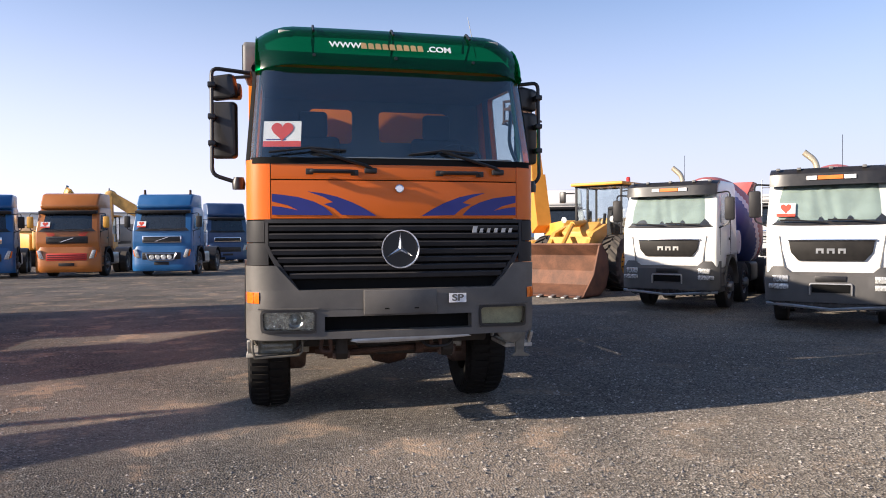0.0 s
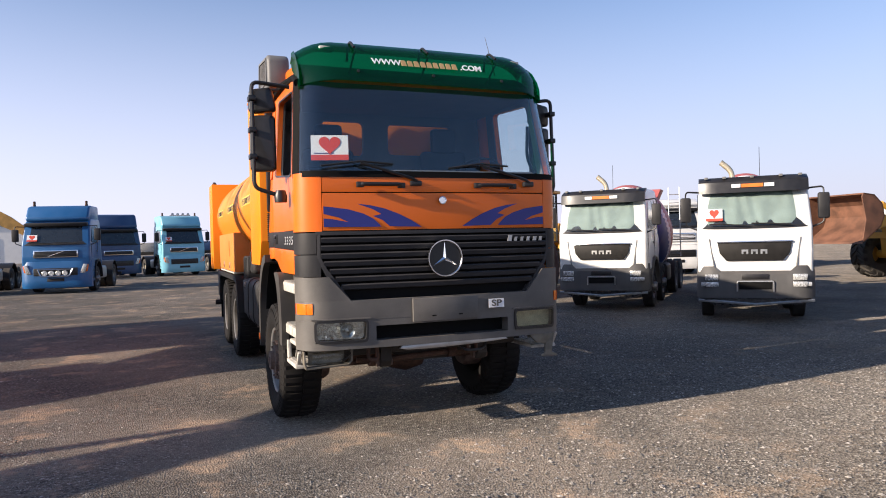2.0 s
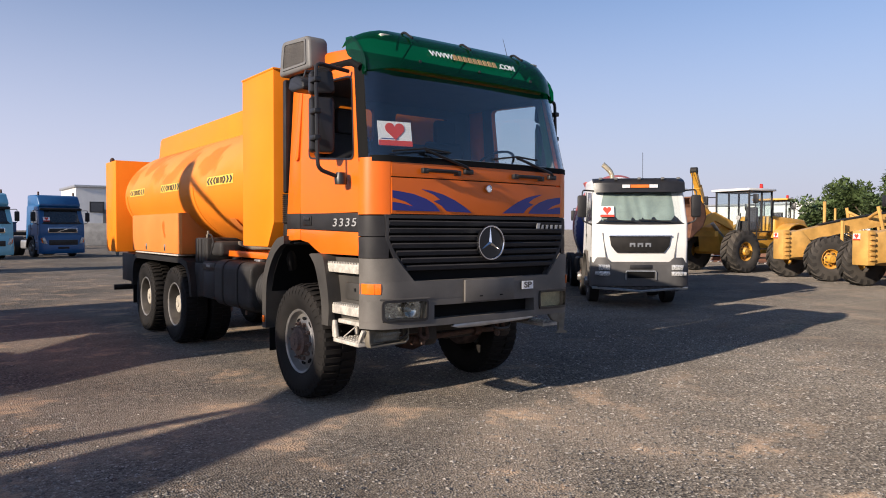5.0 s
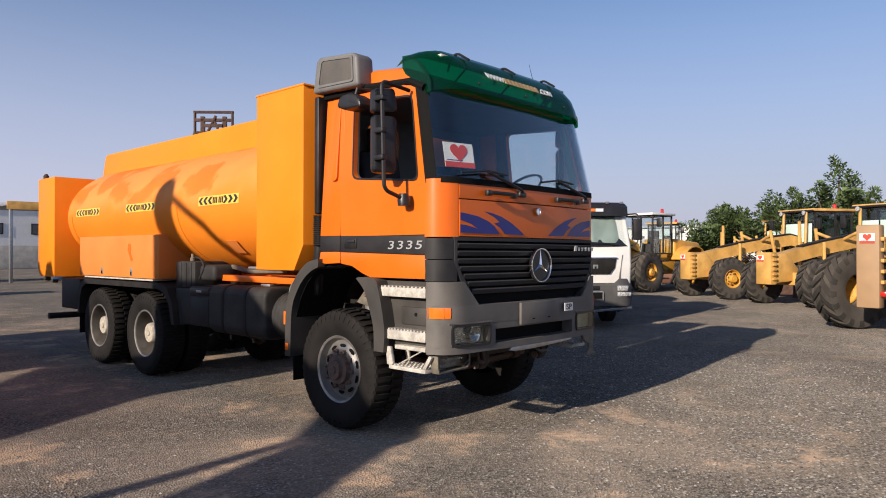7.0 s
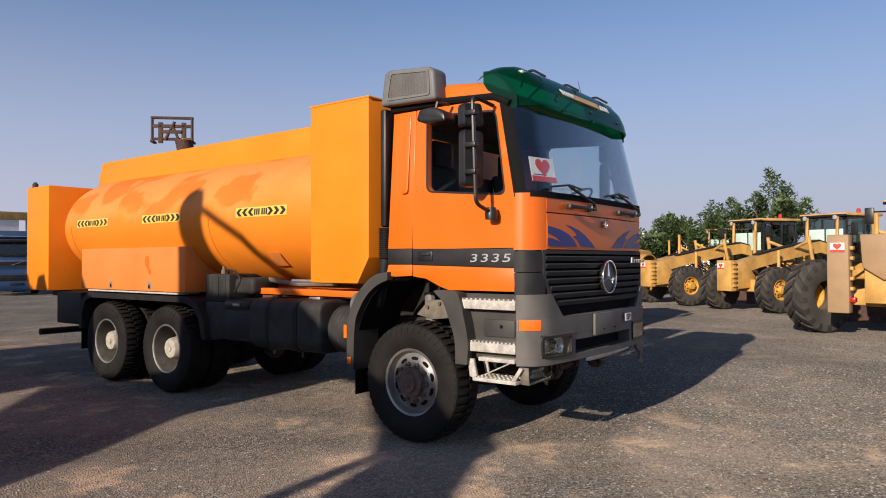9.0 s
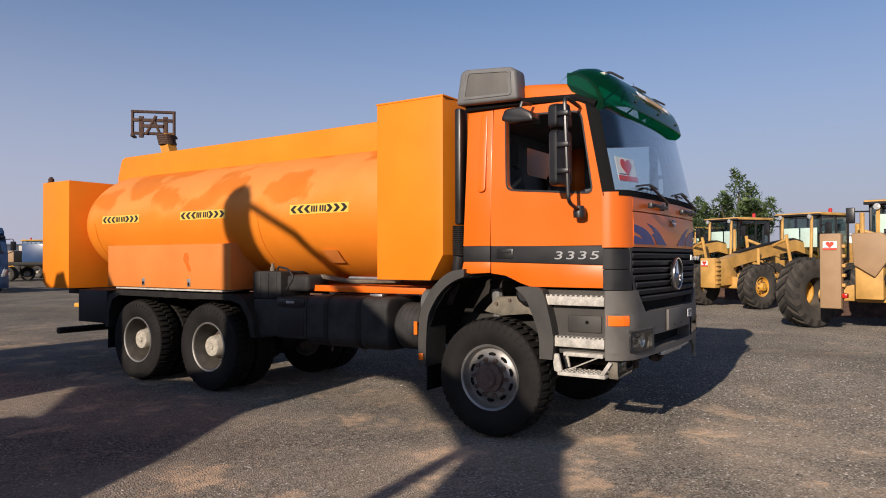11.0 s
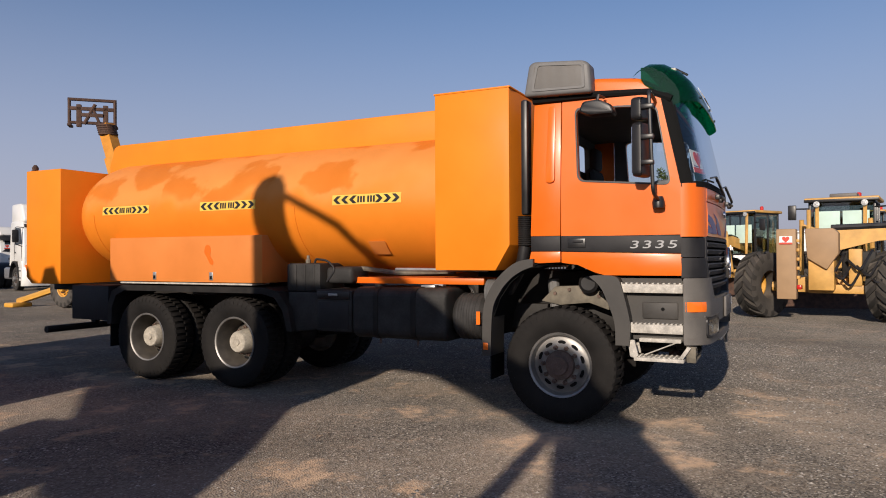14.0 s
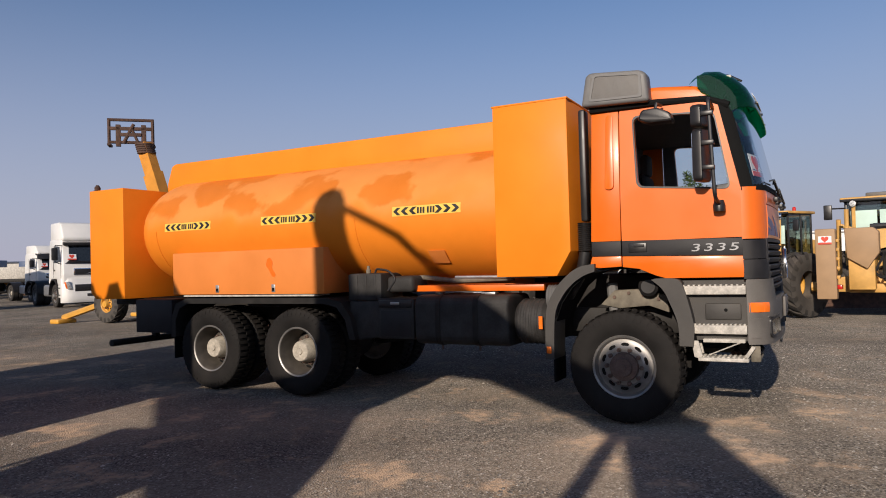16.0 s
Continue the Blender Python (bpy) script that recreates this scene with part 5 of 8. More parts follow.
def cabover(name, label, m, paint, H=3.0, style="man", visor=True, curtain=False, axles=(1.45,), drive=(4.6,), lamps=False, deflector=0.0, lower=None, sticker=True, tail=6.3, lights=0, group=""):
    """Forward-control lorry; origin on the ground under the front's middle, front to -y."""
    T = thing(name, m, label, "truck", group)
    lower = lower or paint
    w0 = 1.22
    z0, zs, zt = 0.98, 1.95, min(H - 0.28, 2.78)
    ax = axles[0]
    # cab shell
    b = M()
    prof = [(0.06, z0), (0.0, 1.45), (0.03, zs - 0.02), (0.30, zt), (0.42, H - 0.10), (0.62, H), (2.0, H + 0.02), (2.12, H - 0.08), (2.14, z0 + 0.06), (ax + 0.62, z0 + 0.06), (ax + 0.50, 1.26), (ax - 0.45, 1.26), (ax - 0.60, z0)]
    prism(b, prof, 'x', -w0, w0, 0.07, 3)
    for v in b.verts:
        if v.co.z > zs:
            v.co.x *= 1 - 0.05 * (v.co.z - zs)
    cabp = part("cab", b, paint, T)
    def fr(z):
        return 0.03 + (0.27) * (z - zs) / (zt - zs) if z > zs else 0.0
    # windscreen
    def wpanel(xh, za, zb, off, t=0.02, nz=4, nx=14, fold=0.0):
        b = M(); loops = []
        for j in range(nz + 1):
            z = za + (zb - za) * j / nz
            k = 1 - 0.05 * max(0, z - zs)
            row = []
            for i in range(nx + 1):
                x = (-xh + 2 * xh * i / nx) * k
                row.append((x, fr(z) - off + 0.05 * (abs(x) / xh) ** 4 + fold * math.sin(x * 17 + 2 * math.sin(z * 3 + x * 5)), z))
            loops.append(row + [(p[0], p[1] + t, p[2]) for p in row[::-1]])
        rings(b, loops)
        return b
    part("windscreen_frame", wpanel(1.16, zs - 0.03, zt + 0.02, 0.012, 0.05), BLACK, cabp)
    if curtain:
        part("curtain", wpanel(1.06, zs + 0.05, zt - 0.04, 0.026, 0.012, 5, 60, 0.010), CURTAIN, cabp, "pale green curtain behind the windscreen")
        g = part("windscreen", wpanel(1.10, zs + 0.02, zt - 0.01, 0.042, 0.005), SIDEG, cabp); g.visible_shadow = False
    else:
        part("windscreen", wpanel(1.10, zs + 0.02, zt - 0.01, 0.022, 0.02), FARGLASS, cabp)
    for px in (-0.55, 0.35):
        b = M(); tube(b, [(px + 0.45, fr(zs) - 0.05, zs + 0.01), (px, fr(zs) - 0.06, zs + 0.05), (px - 0.4, fr(zs) - 0.06, zs + 0.06)], 0.014, 5); part("wiper", b, BLACK, cabp)
    if sticker:
        sale_sticker(cabp, pose(-0.84, fr(zs + 0.25) - 0.06, zs + 0.25, -18, 0, 0), 0.36, 0.26)
    # visor and roof
    if visor:
        b = M(); loops = []
        for i in range(17):
            x = -1.17 + 2.34 * i / 16
            e = (abs(x) / 1.17) ** 6 * 0.10
            loops.append([(x, 0.42 + e, H + 0.0), (x, 0.22 + e, H - 0.02 - e * .4), (x, 0.10 + e, H - 0.12), (x, 0.06 + e, zt - 0.06), (x, 0.10 + e, zt - 0.06), (x, 0.16 + e, H - 0.14), (x, 0.42 + e, H - 0.05)])
        rings(b, loops)
        vz = part("sun_visor", b, BLACK, T, "black sun visor over the windscreen")
        for x0, x1, mm in ((-0.45, -0.26, STICK), (-0.24, 0.22, TEXTO), (0.24, 0.45, STICK)):
            b = M(); box(b, x0, x1, 0.052, 0.075, (zt + H) / 2 - 0.10, (zt + H) / 2 - 0.03)
            part("lettering_bar", b, mm, vz)
        for x in (-1.0, -0.6, 0.0, 0.6, 1.0):
            b = M(); box(b, x - 0.04, x + 0.04, 0.14, 0.22, H - 0.05, H + 0.0, 0.01); part("marker_lamp", b, GREYC, vz)
    else:
        b = M(); prism(b, [(0.14, zt - 0.02), (0.10, zt + 0.10), (0.34, zt + 0.14), (0.36, zt)], 'x', -1.12, 1.12, 0.02); part("sun_visor", b, DGREY, T)
    if deflector:
        D = deflector
        b = M(); prism(b, [(0.36, H - 0.1), (0.30, H + 0.05), (0.62, H + D * 0.9), (0.9, H + D), (2.05, H + D), (2.10, H - 0.1)], 'x', -1.13, 1.13, 0.08, 3); df = part("roof_fairing", b, paint, T)
        b = M(); turned(b, Matrix.Identity(4)); prism(b, [(0.335, H - 0.02), (0.32, H + 0.02), (0.53, H + D * 0.62), (0.56, H + D * 0.6)], 'x', -0.98, 0.98, 0.01); part("sign_panel", b, STICK if style != "fh_gold" else YELLOW2, df)
        if lights:
            for x in (-0.95, 0.95):
                b = M(); lathe(b, [(0, 0.06), (0.03, 0.06), (0.05, 0.05), (0.17, 0.05), (0.19, 0.03)], (x, 0.9, H + D), 'z', 12, True); part("beacon", b, RUSTR, df)
            if lights > 1:
                b = M(); tube(b, [(-0.6, 0.62, H + D + 0.02), (0.6, 0.62, H + D + 0.02)], 0.025, 6); part("lamp_bar", b, STEEL, df)
            for x in (-0.45, -0.15, 0.15, 0.45)[:4 if lights > 1 else 0]:
                b = M(); lathe(b, [(0, 0.03), (-0.04, 0.08), (-0.08, 0.085), (-0.085, 0.001)], (x, 0.62, H + D + 0.08), 'y', 14); part("roof_lamp", b, LENS, df)
    # side windows, door seams, handles
    for s in (-1, 1):
        b = M(); pts = rounded([(0.40, zs + 0.06), (0.55, zt - 0.05), (1.28, zt), (1.28, zs + 0.02)], 0.06)
        prism(b, pts, 'x', s * (w0 - 0.05), s * (w0 + 0.004))
        for v in b.verts:
            v.co.x *= 1 - 0.05 * max(0, v.co.z - zs)
        dr = part("side_window", b, FARGLASS, cabp)
        b = M(); box(b, min(s * w0, s * (w0 + 0.02)), max(s * w0, s * (w0 + 0.02)), 1.14, 1.30, 1.62, 1.68, 0.008); part("door_handle", b, BLACK, cabp)
        for ya, zb in ((1.36, zt), (0.30, zs)):
            b = M(); box(b, min(s * (w0 - 0.01), s * (w0 + 0.003)), max(s * (w0 - 0.01), s * (w0 + 0.003)), ya, ya + 0.012, 1.3, zb); part("door_seam", b, DEEP, cabp)
        # mirrors
        X = s * 1.47
        b = M(); tube(b, bent([(s * 1.15, 0.30, zt - 0.02), (X, 0.20, zt + 0.0), (X, 0.20, zs + 0.05), (s * 1.2, 0.26, zs - 0.05)], 0.08), 0.018, 6); ma = part("mirror_arm", b, BLACK, T)
        b = M(); box(b, X - 0.12, X + 0.12, 0.16, 0.28, zs + 0.12, zt - 0.12, 0.04); mh = part("mirror", b, DGREY if style != "fh_gold" else YELLOW, ma)
        b = M(); box(b, X - 0.10, X + 0.10, 0.278, 0.286, zs + 0.16, zt - 0.16); part("mirror_glass", b, CHROME, mh)
        # steps and arch
        b = M(); prism(b, [(0.30, 0.45), (0.28, 1.0), (ax - 0.58, 1.0), (ax - 0.62, 0.45)], 'x', s * 1.2, s * 0.9, 0.02); stp = part("step_box", b, lower if style.startswith("fh") else GREYP, T)
        for z in (0.55, 0.85):
            b = M(); box(b, min(s * 1.0, s * 1.215), max(s * 1.0, s * 1.215), 0.34, ax - 0.62, z, z + 0.05, 0.01); part("step", b, BLACK, stp)
        b = M()
        arc = [(ax + 0.62 * math.cos(a), 0.56 + 0.66 * math.sin(a)) for a in (math.pi * k / 12 for k in range(13))]
        rings(b, [[(s * 1.245, y, z), (s * 0.8, y, z), (s * 0.8, ax + (y - ax) * 1.1, 0.56 + (z - 0.56) * 1.1), (s * 1.245, ax + (y - ax) * 1.1, 0.56 + (z - 0.56) * 1.1)] for y, z in arc])
        part("wheel_arch", b, GREYP if style == "man" else DGREY, T)
    # front face
    def fpanel(x0, x1, za, zb, off, mm, nm, par, bev=0.01, lab="", dep=0.06):
        b = M(); box(b, x0, x1, -off, dep, za, zb, bev); return part(nm, b, mm, par, lab)
    if style == "man":
        b = M(); prism(b, [(-0.78, 1.62), (0.78, 1.62), (0.74, 1.42), (0.60, 1.27), (-0.60, 1.27), (-0.74, 1.42)], 'y', -0.035, 0.05, 0.015); g = part("grille", b, BLACKM, cabp, "black grille panel with pale badge bars")
        b = M(); box(b, -0.80, 0.80, -0.05, 0.03, 1.625, 1.665, 0.012); part("chrome_strip", b, CHROME, g)
        for x in (-0.20, 0.0, 0.20):
            b = M(); prism(b, [(x - 0.07, 1.40), (x - 0.07, 1.49), (x + 0.07, 1.49), (x + 0.07, 1.40), (x + 0.03, 1.40), (x + 0.03, 1.45), (x - 0.03, 1.45), (x - 0.03, 1.40)], 'y', -0.045, -0.03); part("badge_bar", b, STEEL, g)
        for s in (-1, 1):
            b = M(); prism(b, [(s * 0.955, 1.72), (s * 0.97, 1.72), (s * 0.88, 1.16), (s * 0.86, 1.16)], 'y', -0.006, 0.02); part("panel_crease", b, GREYC, cabp)
        b = M(); loops = []
        for i in range(21):
            x = -1.25 + 2.5 * i / 20
            e = 0.22 * (abs(x) / 1.25) ** 8
            cut = 0.0 if abs(x) > 0.85 else -0.10
            loops.append([(x, -0.10 + e, 0.52), (x, -0.12 + e, 0.70), (x, -0.10 + e, 1.02 + cut * .2), (x, -0.04 + e, 1.16 + cut), (x, 0.30, 1.16 + cut), (x, 0.30, 0.52)])
        rings(b, loops)
        bp_ = part("bumper", b, MANB, T, "dark grey plastic bumper")
        b = M(); box(b, -0.34, 0.34, -0.135, -0.09, 0.70, 0.84, 0.01); part("centre_step", b, DEEP, bp_)
        b = M(); tube(b, bent([(-0.38, -0.14, 0.66), (-0.38, -0.145, 0.86), (0.38, -0.145, 0.86), (0.38, -0.14, 0.66)], 0.04), 0.018, 6); part("step_hoop", b, STEEL, bp_)
        fpanel(-0.28, 0.28, 0.90, 1.0, 0.128, BLACK, "plate", bp_, 0.005)
        for s in (-1, 1):
            for za, zb, mm in ((0.88, 1.0, LENS), (0.75, 0.85, LENS)):
                b = M(); prism(b, [(s * 0.78, za), (s * 1.06, za), (s * 1.08, zb), (s * 0.78, zb)], 'y', -0.125, -0.06, 0.012); part("headlight", b, mm, bp_)
            b = M(); box(b, min(s * 1.06, s * 1.16), max(s * 1.06, s * 1.16), -0.10, -0.03, 0.76, 0.84, 0.01); part("turn_signal", b, LENS, bp_)
        b = M(); prism(b, [(-1.1, 0.50), (1.1, 0.50), (0.95, 0.40), (-0.95, 0.40)], 'y', -0.02, 0.02)
        for k in range(11):
            box(b, -0.9 + 0.17 * k, -0.84 + 0.17 * k, -0.05, 0.0, 0.38, 0.50, 0.005)
        part("underrun_guard", b, BLACK, T)
        b = M(); tube(b, [(-1.22, 0.05, 0.47), (-0.7, -0.1, 0.45), (0.0, -0.12, 0.40), (0.7, -0.1, 0.45), (1.22, 0.05, 0.47)], 0.03, 6); part("bull_bar", b, STEEL, T)
    else:
        gz0, gz1 = (1.42, 1.72) if style != "merc" else (1.35, 1.62)
        fpanel(-0.80, 0.80, gz0, gz1, 0.03, CHROME if style != "fh_gold" else BLACK, "grille_surround", cabp, 0.02)
        g = fpanel(-0.75, 0.75, gz0 + 0.04, gz1 - 0.04, 0.036, BLACK, "grille", cabp, 0.008)
        for k in range(4):
            z = gz0 + 0.07 + k * (gz1 - gz0 - 0.12) / 3.4
            fpanel(-0.74, 0.74, z, z + 0.02, 0.048, DGREY if style != "scania" else STICK, "grille_bar", g, 0.004)
        if style.startswith("fh"):
            b = M(); prism(b, [(-0.30, gz0 + 0.06), (-0.22, gz0 + 0.06), (0.30, gz1 - 0.06), (0.22, gz1 - 0.06)], 'y', -0.056, -0.045); part("diagonal_bar", b, CHROME, g)
        if style == "scania":
            for k in range(4):
                fpanel(-0.85, 0.85, 1.05 + 0.16 * k, 1.10 + 0.16 * k, 0.04, WHITEP, "front_slat", cabp, 0.01)
        b = M(); loops = []
        for i in range(21):
            x = -1.25 + 2.5 * i / 20
            e = 0.22 * (abs(x) / 1.25) ** 8
            loops.append([(x, -0.06 + e, 0.24), (x, -0.12 + e, 0.34), (x, -0.12 + e, 0.55), (x, -0.10 + e, 0.95), (x, -0.03 + e, 1.28), (x, 0.30, 1.28), (x, 0.30, 0.24)])
        rings(b, loops)
        bp_ = part("bumper", b, lower, T)
        fpanel(-0.78, 0.78, 0.72, 1.02, 0.125, RED if style == "fh_gold" else BLACK, "lower_grille", bp_, 0.02)
        for k in range(3):
            fpanel(-0.74, 0.74, 0.78 + 0.08 * k, 0.80 + 0.08 * k, 0.138, DGREY, "grille_bar", bp_, 0.004)
        fpanel(-0.30, 0.30, 0.50, 0.62, 0.135, DGREY, "plate", bp_, 0.005)
        for s in (-1, 1):
            b = M(); prism(b, [(s * 0.86, 0.80), (s * 1.04, 0.80), (s * 1.13, 1.14), (s * 1.0, 1.16)], 'y', -0.12, 0.02, 0.02); part("headlight", b, LENS, bp_, "clear headlight")
            b = M(); prism(b, [(s * 1.06, 0.84), (s * 1.12, 0.86), (s * 1.17, 1.12), (s * 1.13, 1.14)], 'y', -0.07, 0.05, 0.01); part("turn_signal", b, AMBER, bp_)
        if style == "fh_gold":
            for s in (-1, 1):
                for k in range(3):
                    b = M(); prism(b, [(s * 0.45, 1.74 + 0.05 * k), (s * (0.70 + 0.05 * k), 1.745 + 0.055 * k), (s * (0.74 + 0.05 * k), 1.775 + 0.055 * k), (s * 0.50, 1.77 + 0.05 * k)], 'y', -0.012, 0.0); part("red_flash", b, RED, cabp)
        if lamps:
            b = M(); tube(b, bent([(-0.62, -0.16, 0.98), (-0.50, -0.20, 0.70), (0.50, -0.20, 0.70), (0.62, -0.16, 0.98)], 0.08), 0.03, 8); tube(b, [(-0.6, -0.17, 0.96), (0.6, -0.17, 0.96)], 0.022, 6); lb = part("lamp_frame", b, CHROME, T, "chrome lamp frame")
            for x in (-0.36, -0.12, 0.12, 0.36):
                b = M(); lathe(b, [(0.06, 0.03), (0.0, 0.09), (-0.05, 0.10), (-0.06, 0.085), (-0.055, 0.001)], (x, -0.18, 0.82), 'y', 16); part("spot_lamp", b, LENS, lb)
    # chassis and wheels
    b = M()
    for s in (-1, 1):
        box(b, min(s * 0.38, s * 0.46), max(s * 0.38, s * 0.46), 0.4, tail, 0.78, 1.03)
    for y in (2.6, 4.0, tail - 0.15):
        box(b, -0.4, 0.4, y, y + 0.12, 0.82, 1.0)
    part("chassis", b, BLACKM, T)
    for y in axles:
        for s in (-1, 1):
            truck_wheel(T, s * 1.03, y, s)
        b = M(); tube(b, [(-0.95, y, 0.5), (0.95, y, 0.5)], 0.06, 8); part("axle", b, BLACKM, T)
    for y in drive:
        for s in (-1, 1):
            truck_wheel(T, s * 1.05, y, s, steer=False)
            wheel(T, (s * 0.72, y, 0.52), 0.52, 0.28, -s, 0.29, "fari", None, "flat", 0)
        b = M(); tube(b, [(-0.95, y, 0.52), (0.95, y, 0.52)], 0.08, 8); part("axle", b, BLACKM, T)
    for s in (-1, 1):
        b = M(); prism(b, rounded([(s * 1.18, 0.48), (s * 1.18, 1.0), (s * 0.6, 1.0), (s * 0.6, 0.48)], 0.1), 'y', max(axles) + 0.75, max(axles) + 1.7, 0.02); part("fuel_tank", b, STEEL if style != "man" else DGREY, T)
    b = M(); box(b, -1.2, 1.2, tail - 0.1, tail, 0.50, 0.62, 0.01); part("rear_bumper", b, BLACKM, T)
    return T


def fifth_wheel(T, y):
    b = M(); lathe(b, [(1.06, 0.46), (1.14, 0.46), (1.15, 0.40), (1.15, 0.06)], (0, y, 0), 'z', 24); part("fifth_wheel", b, BLACKM, T)
    for s in (-1, 1):
        b = M()
        arc = [(y + 0.62 * math.cos(a), 0.56 + 0.62 * math.sin(a)) for a in (math.pi * k / 8 for k in range(9))]
        rings(b, [[(s * 1.22, yy, z), (s * 0.6, yy, z), (s * 0.6, yy, z + 0.03), (s * 1.22, yy, z + 0.03)] for yy, z in arc])
        part("mudguard", b, BLACK, T)


def mixer_drum(T, y0):
    """Tilted drum in red, white and blue, with chute, hopper and ladder."""
    tilt = pose(0, y0 + 2.4, 1.93, -13, 0, 0)
    # colour bands run round the drum on the slant
    prof = [(-2.45, 0.4), (-2.4, 0.72), (-2.1, 0.90), (-1.6, 1.05), (-1.2, 1.13), (-0.6, 1.18), (-0.1, 1.19), (0.4, 1.17), (0.8, 1.11), (1.2, 1.02), (1.6, 0.89), (2.0, 0.74), (2.3, 0.60), (2.3, 0.2)]
    fine = []
    for (ya, ra), (yb, rb) in zip(prof, prof[1:]):
        fine += [(ya + (yb - ya) * q / 6, ra + (rb - ra) * q / 6) for q in range(6)]
    fine.append(prof[-1])
    sets = {}
    for (ya, ra), (yb, rb) in zip(fine, fine[1:]):
        for q in range(80):
            a0, a1 = 2 * math.pi * q / 80, 2 * math.pi * (q + 1) / 80
            am, ym, rm = (a0 + a1) / 2, (ya + yb) / 2, (ra + rb) / 2
            v = ym * 0.45 + rm * math.sin(am)
            key = "r" if v > -0.26 else ("w" if v > -0.50 else ("b" if v > -1.9 else "w"))
            sets.setdefault(key, []).append([(r * math.cos(a), y, r * math.sin(a)) for y, r, a in ((ya, ra, a0), (ya, ra, a1), (yb, rb, a1), (yb, rb, a0))])
    dm = None
    for key, mm in (("b", DRUMB), ("w", STICK), ("r", DRUMR)):
        b = M()
        for quad in sets.get(key, []):
            b.faces.new([b.verts.new(p) for p in quad])
        bmesh.ops.remove_doubles(b, verts=b.verts, dist=0.0005)
        turned(b, tilt)
        dm2 = part("drum" if dm is None else "drum_band", b, mm, dm or T, "", 60)
        dm = dm or dm2
    b = M(); lathe(b, [(1.55, 0.90), (1.55, 0.97), (1.68, 0.95), (1.68, 0.86)], (0, 0, 0), 'y', 36); turned(b, tilt); part("roller_ring", b, STEEL, dm)
    b = M()
    for s in (-1, 1):
        prism(b, [(y0 + 0.1, 1.1), (y0 + 0.35, 1.1), (y0 + 0.25, 2.2), (y0 + 0.05, 2.2)], 'x', s * 0.5, s * 0.4)
        prism(b, [(y0 + 4.0, 1.1), (y0 + 4.4, 1.1), (y0 + 4.45, 2.6), (y0 + 4.2, 2.6)], 'x', s * 0.8, s * 0.7)
        box(b, min(s * 0.38, s * 0.5), max(s * 0.38, s * 0.5), y0 - 0.1, y0 + 4.9, 1.04, 1.2)
    part("drum_stand", b, BLACKM, T)
    b = M(); prism(b, [(-0.55, 3.35), (0.55, 3.35), (0.25, 2.75), (-0.25, 2.75)], 'y', y0 + 4.4, y0 + 5.1, 0.02); part("hopper", b, DRUMR, T)
    b = M(); prism(b, [(y0 + 4.9, 2.5), (y0 + 5.0, 2.6), (y0 + 5.9, 1.5), (y0 + 5.8, 1.4)], 'x', -0.22, 0.22, 0.02); part("chute", b, STEEL, T)
    b = M()
    for s in (-0.2, 0.2):
        tube(b, [(1.0 + s, y0 + 4.6, 1.1), (1.0 + s, y0 + 4.6, 3.4)], 0.02, 6)
    for k in range(8):
        tube(b, [(0.8, y0 + 4.6, 1.2 + 0.28 * k), (1.2, y0 + 4.6, 1.2 + 0.28 * k)], 0.014, 6)
    part("ladder", b, STEEL, T)
    b = M(); lathe(b, [(-0.45, 0.02), (-0.43, 0.3), (0.43, 0.3), (0.45, 0.02)], (0.62, y0 + 0.1, 1.55), 'x', 18); part("water_tank", b, STICK, T)


def exhaust_stack(T, x, y, z0, z1):
    b = M(); tube(b, bent([(x, y, z0), (x, y, z1), (x - 0.28, y - 0.02, z1 + 0.22)], 0.22, 6), 0.07, 12); part("exhaust_pipe", b, PIPE, T, "curved brass-coloured exhaust stack")
    b = M(); tube(b, [(x + 0.55, 0.7, z0), (x + 0.55, 0.72, z1 + 0.35)], 0.006, 5); part("antenna", b, BLACK, T)


MAN_H = 2.98
for nm, m, lab, st in (("mixer_truck", pose(7.8, 4.15, 0, 0, 0, -43) @ Matrix.Diagonal((0.79, 0.9, 0.91, 1)), "white concrete mixer truck, curtained windscreen with heart card", True), ("mixer_truck", pose(6.85, 7.5, 0, 0, 0, -47) @ Matrix.Diagonal((0.79, 0.9, 0.91, 1)), "white concrete mixer truck with red, white and blue drum", False)):
    T = cabover(nm, lab, m, WHITEP, MAN_H, "man", True, True, (1.45, 3.2), (6.2, 7.6), sticker=st, lower=GREYP, tail=8.6, group="white mixer trucks")
    mixer_drum(T, 2.9)
    exhaust_stack(T, -0.35, 2.3, 2.9, 3.25)

# the row behind, facing the camera's start
T = cabover("tractor_truck", "bright blue tractor truck with chrome lamp frame", pose(-5.9, 25.6, 0, 0, 0, -8), BLUEP, 2.95, "fh", False, False, (1.4,), (4.6,), lamps=True, deflector=0.55, lights=1, group="parked tractor trucks")
fifth_wheel(T, 4.6)
T = cabover("tractor_truck", "amber tractor truck with red flashes and yellow mirrors", pose(-9.65, 26.0, 0, 0, 0, -3), GOLDP, 2.95, "fh_gold", False, False, (1.4,), (4.6, 5.9), deflector=0.6, group="parked tractor trucks")
fifth_wheel(T, 4.9)
T = cabover("tractor_truck", "blue tractor truck with bare chassis", pose(-12.9, 26.0, 0, 0, 0, 12), BLUEP, 2.95, "fh", False, False, (1.4,), (4.6, 5.9), deflector=0.55, group="parked tractor trucks")
fifth_wheel(T, 4.9)
T = cabover("tractor_truck", "dusty navy blue tractor truck with tall roof", pose(-4.3, 39.3, 0, 0, 0, 14), NAVYP, 3.0, "merc", False, False, (1.4,), (4.6,), deflector=0.75, group="parked tractor trucks", sticker=False)
fifth_wheel(T, 4.6)
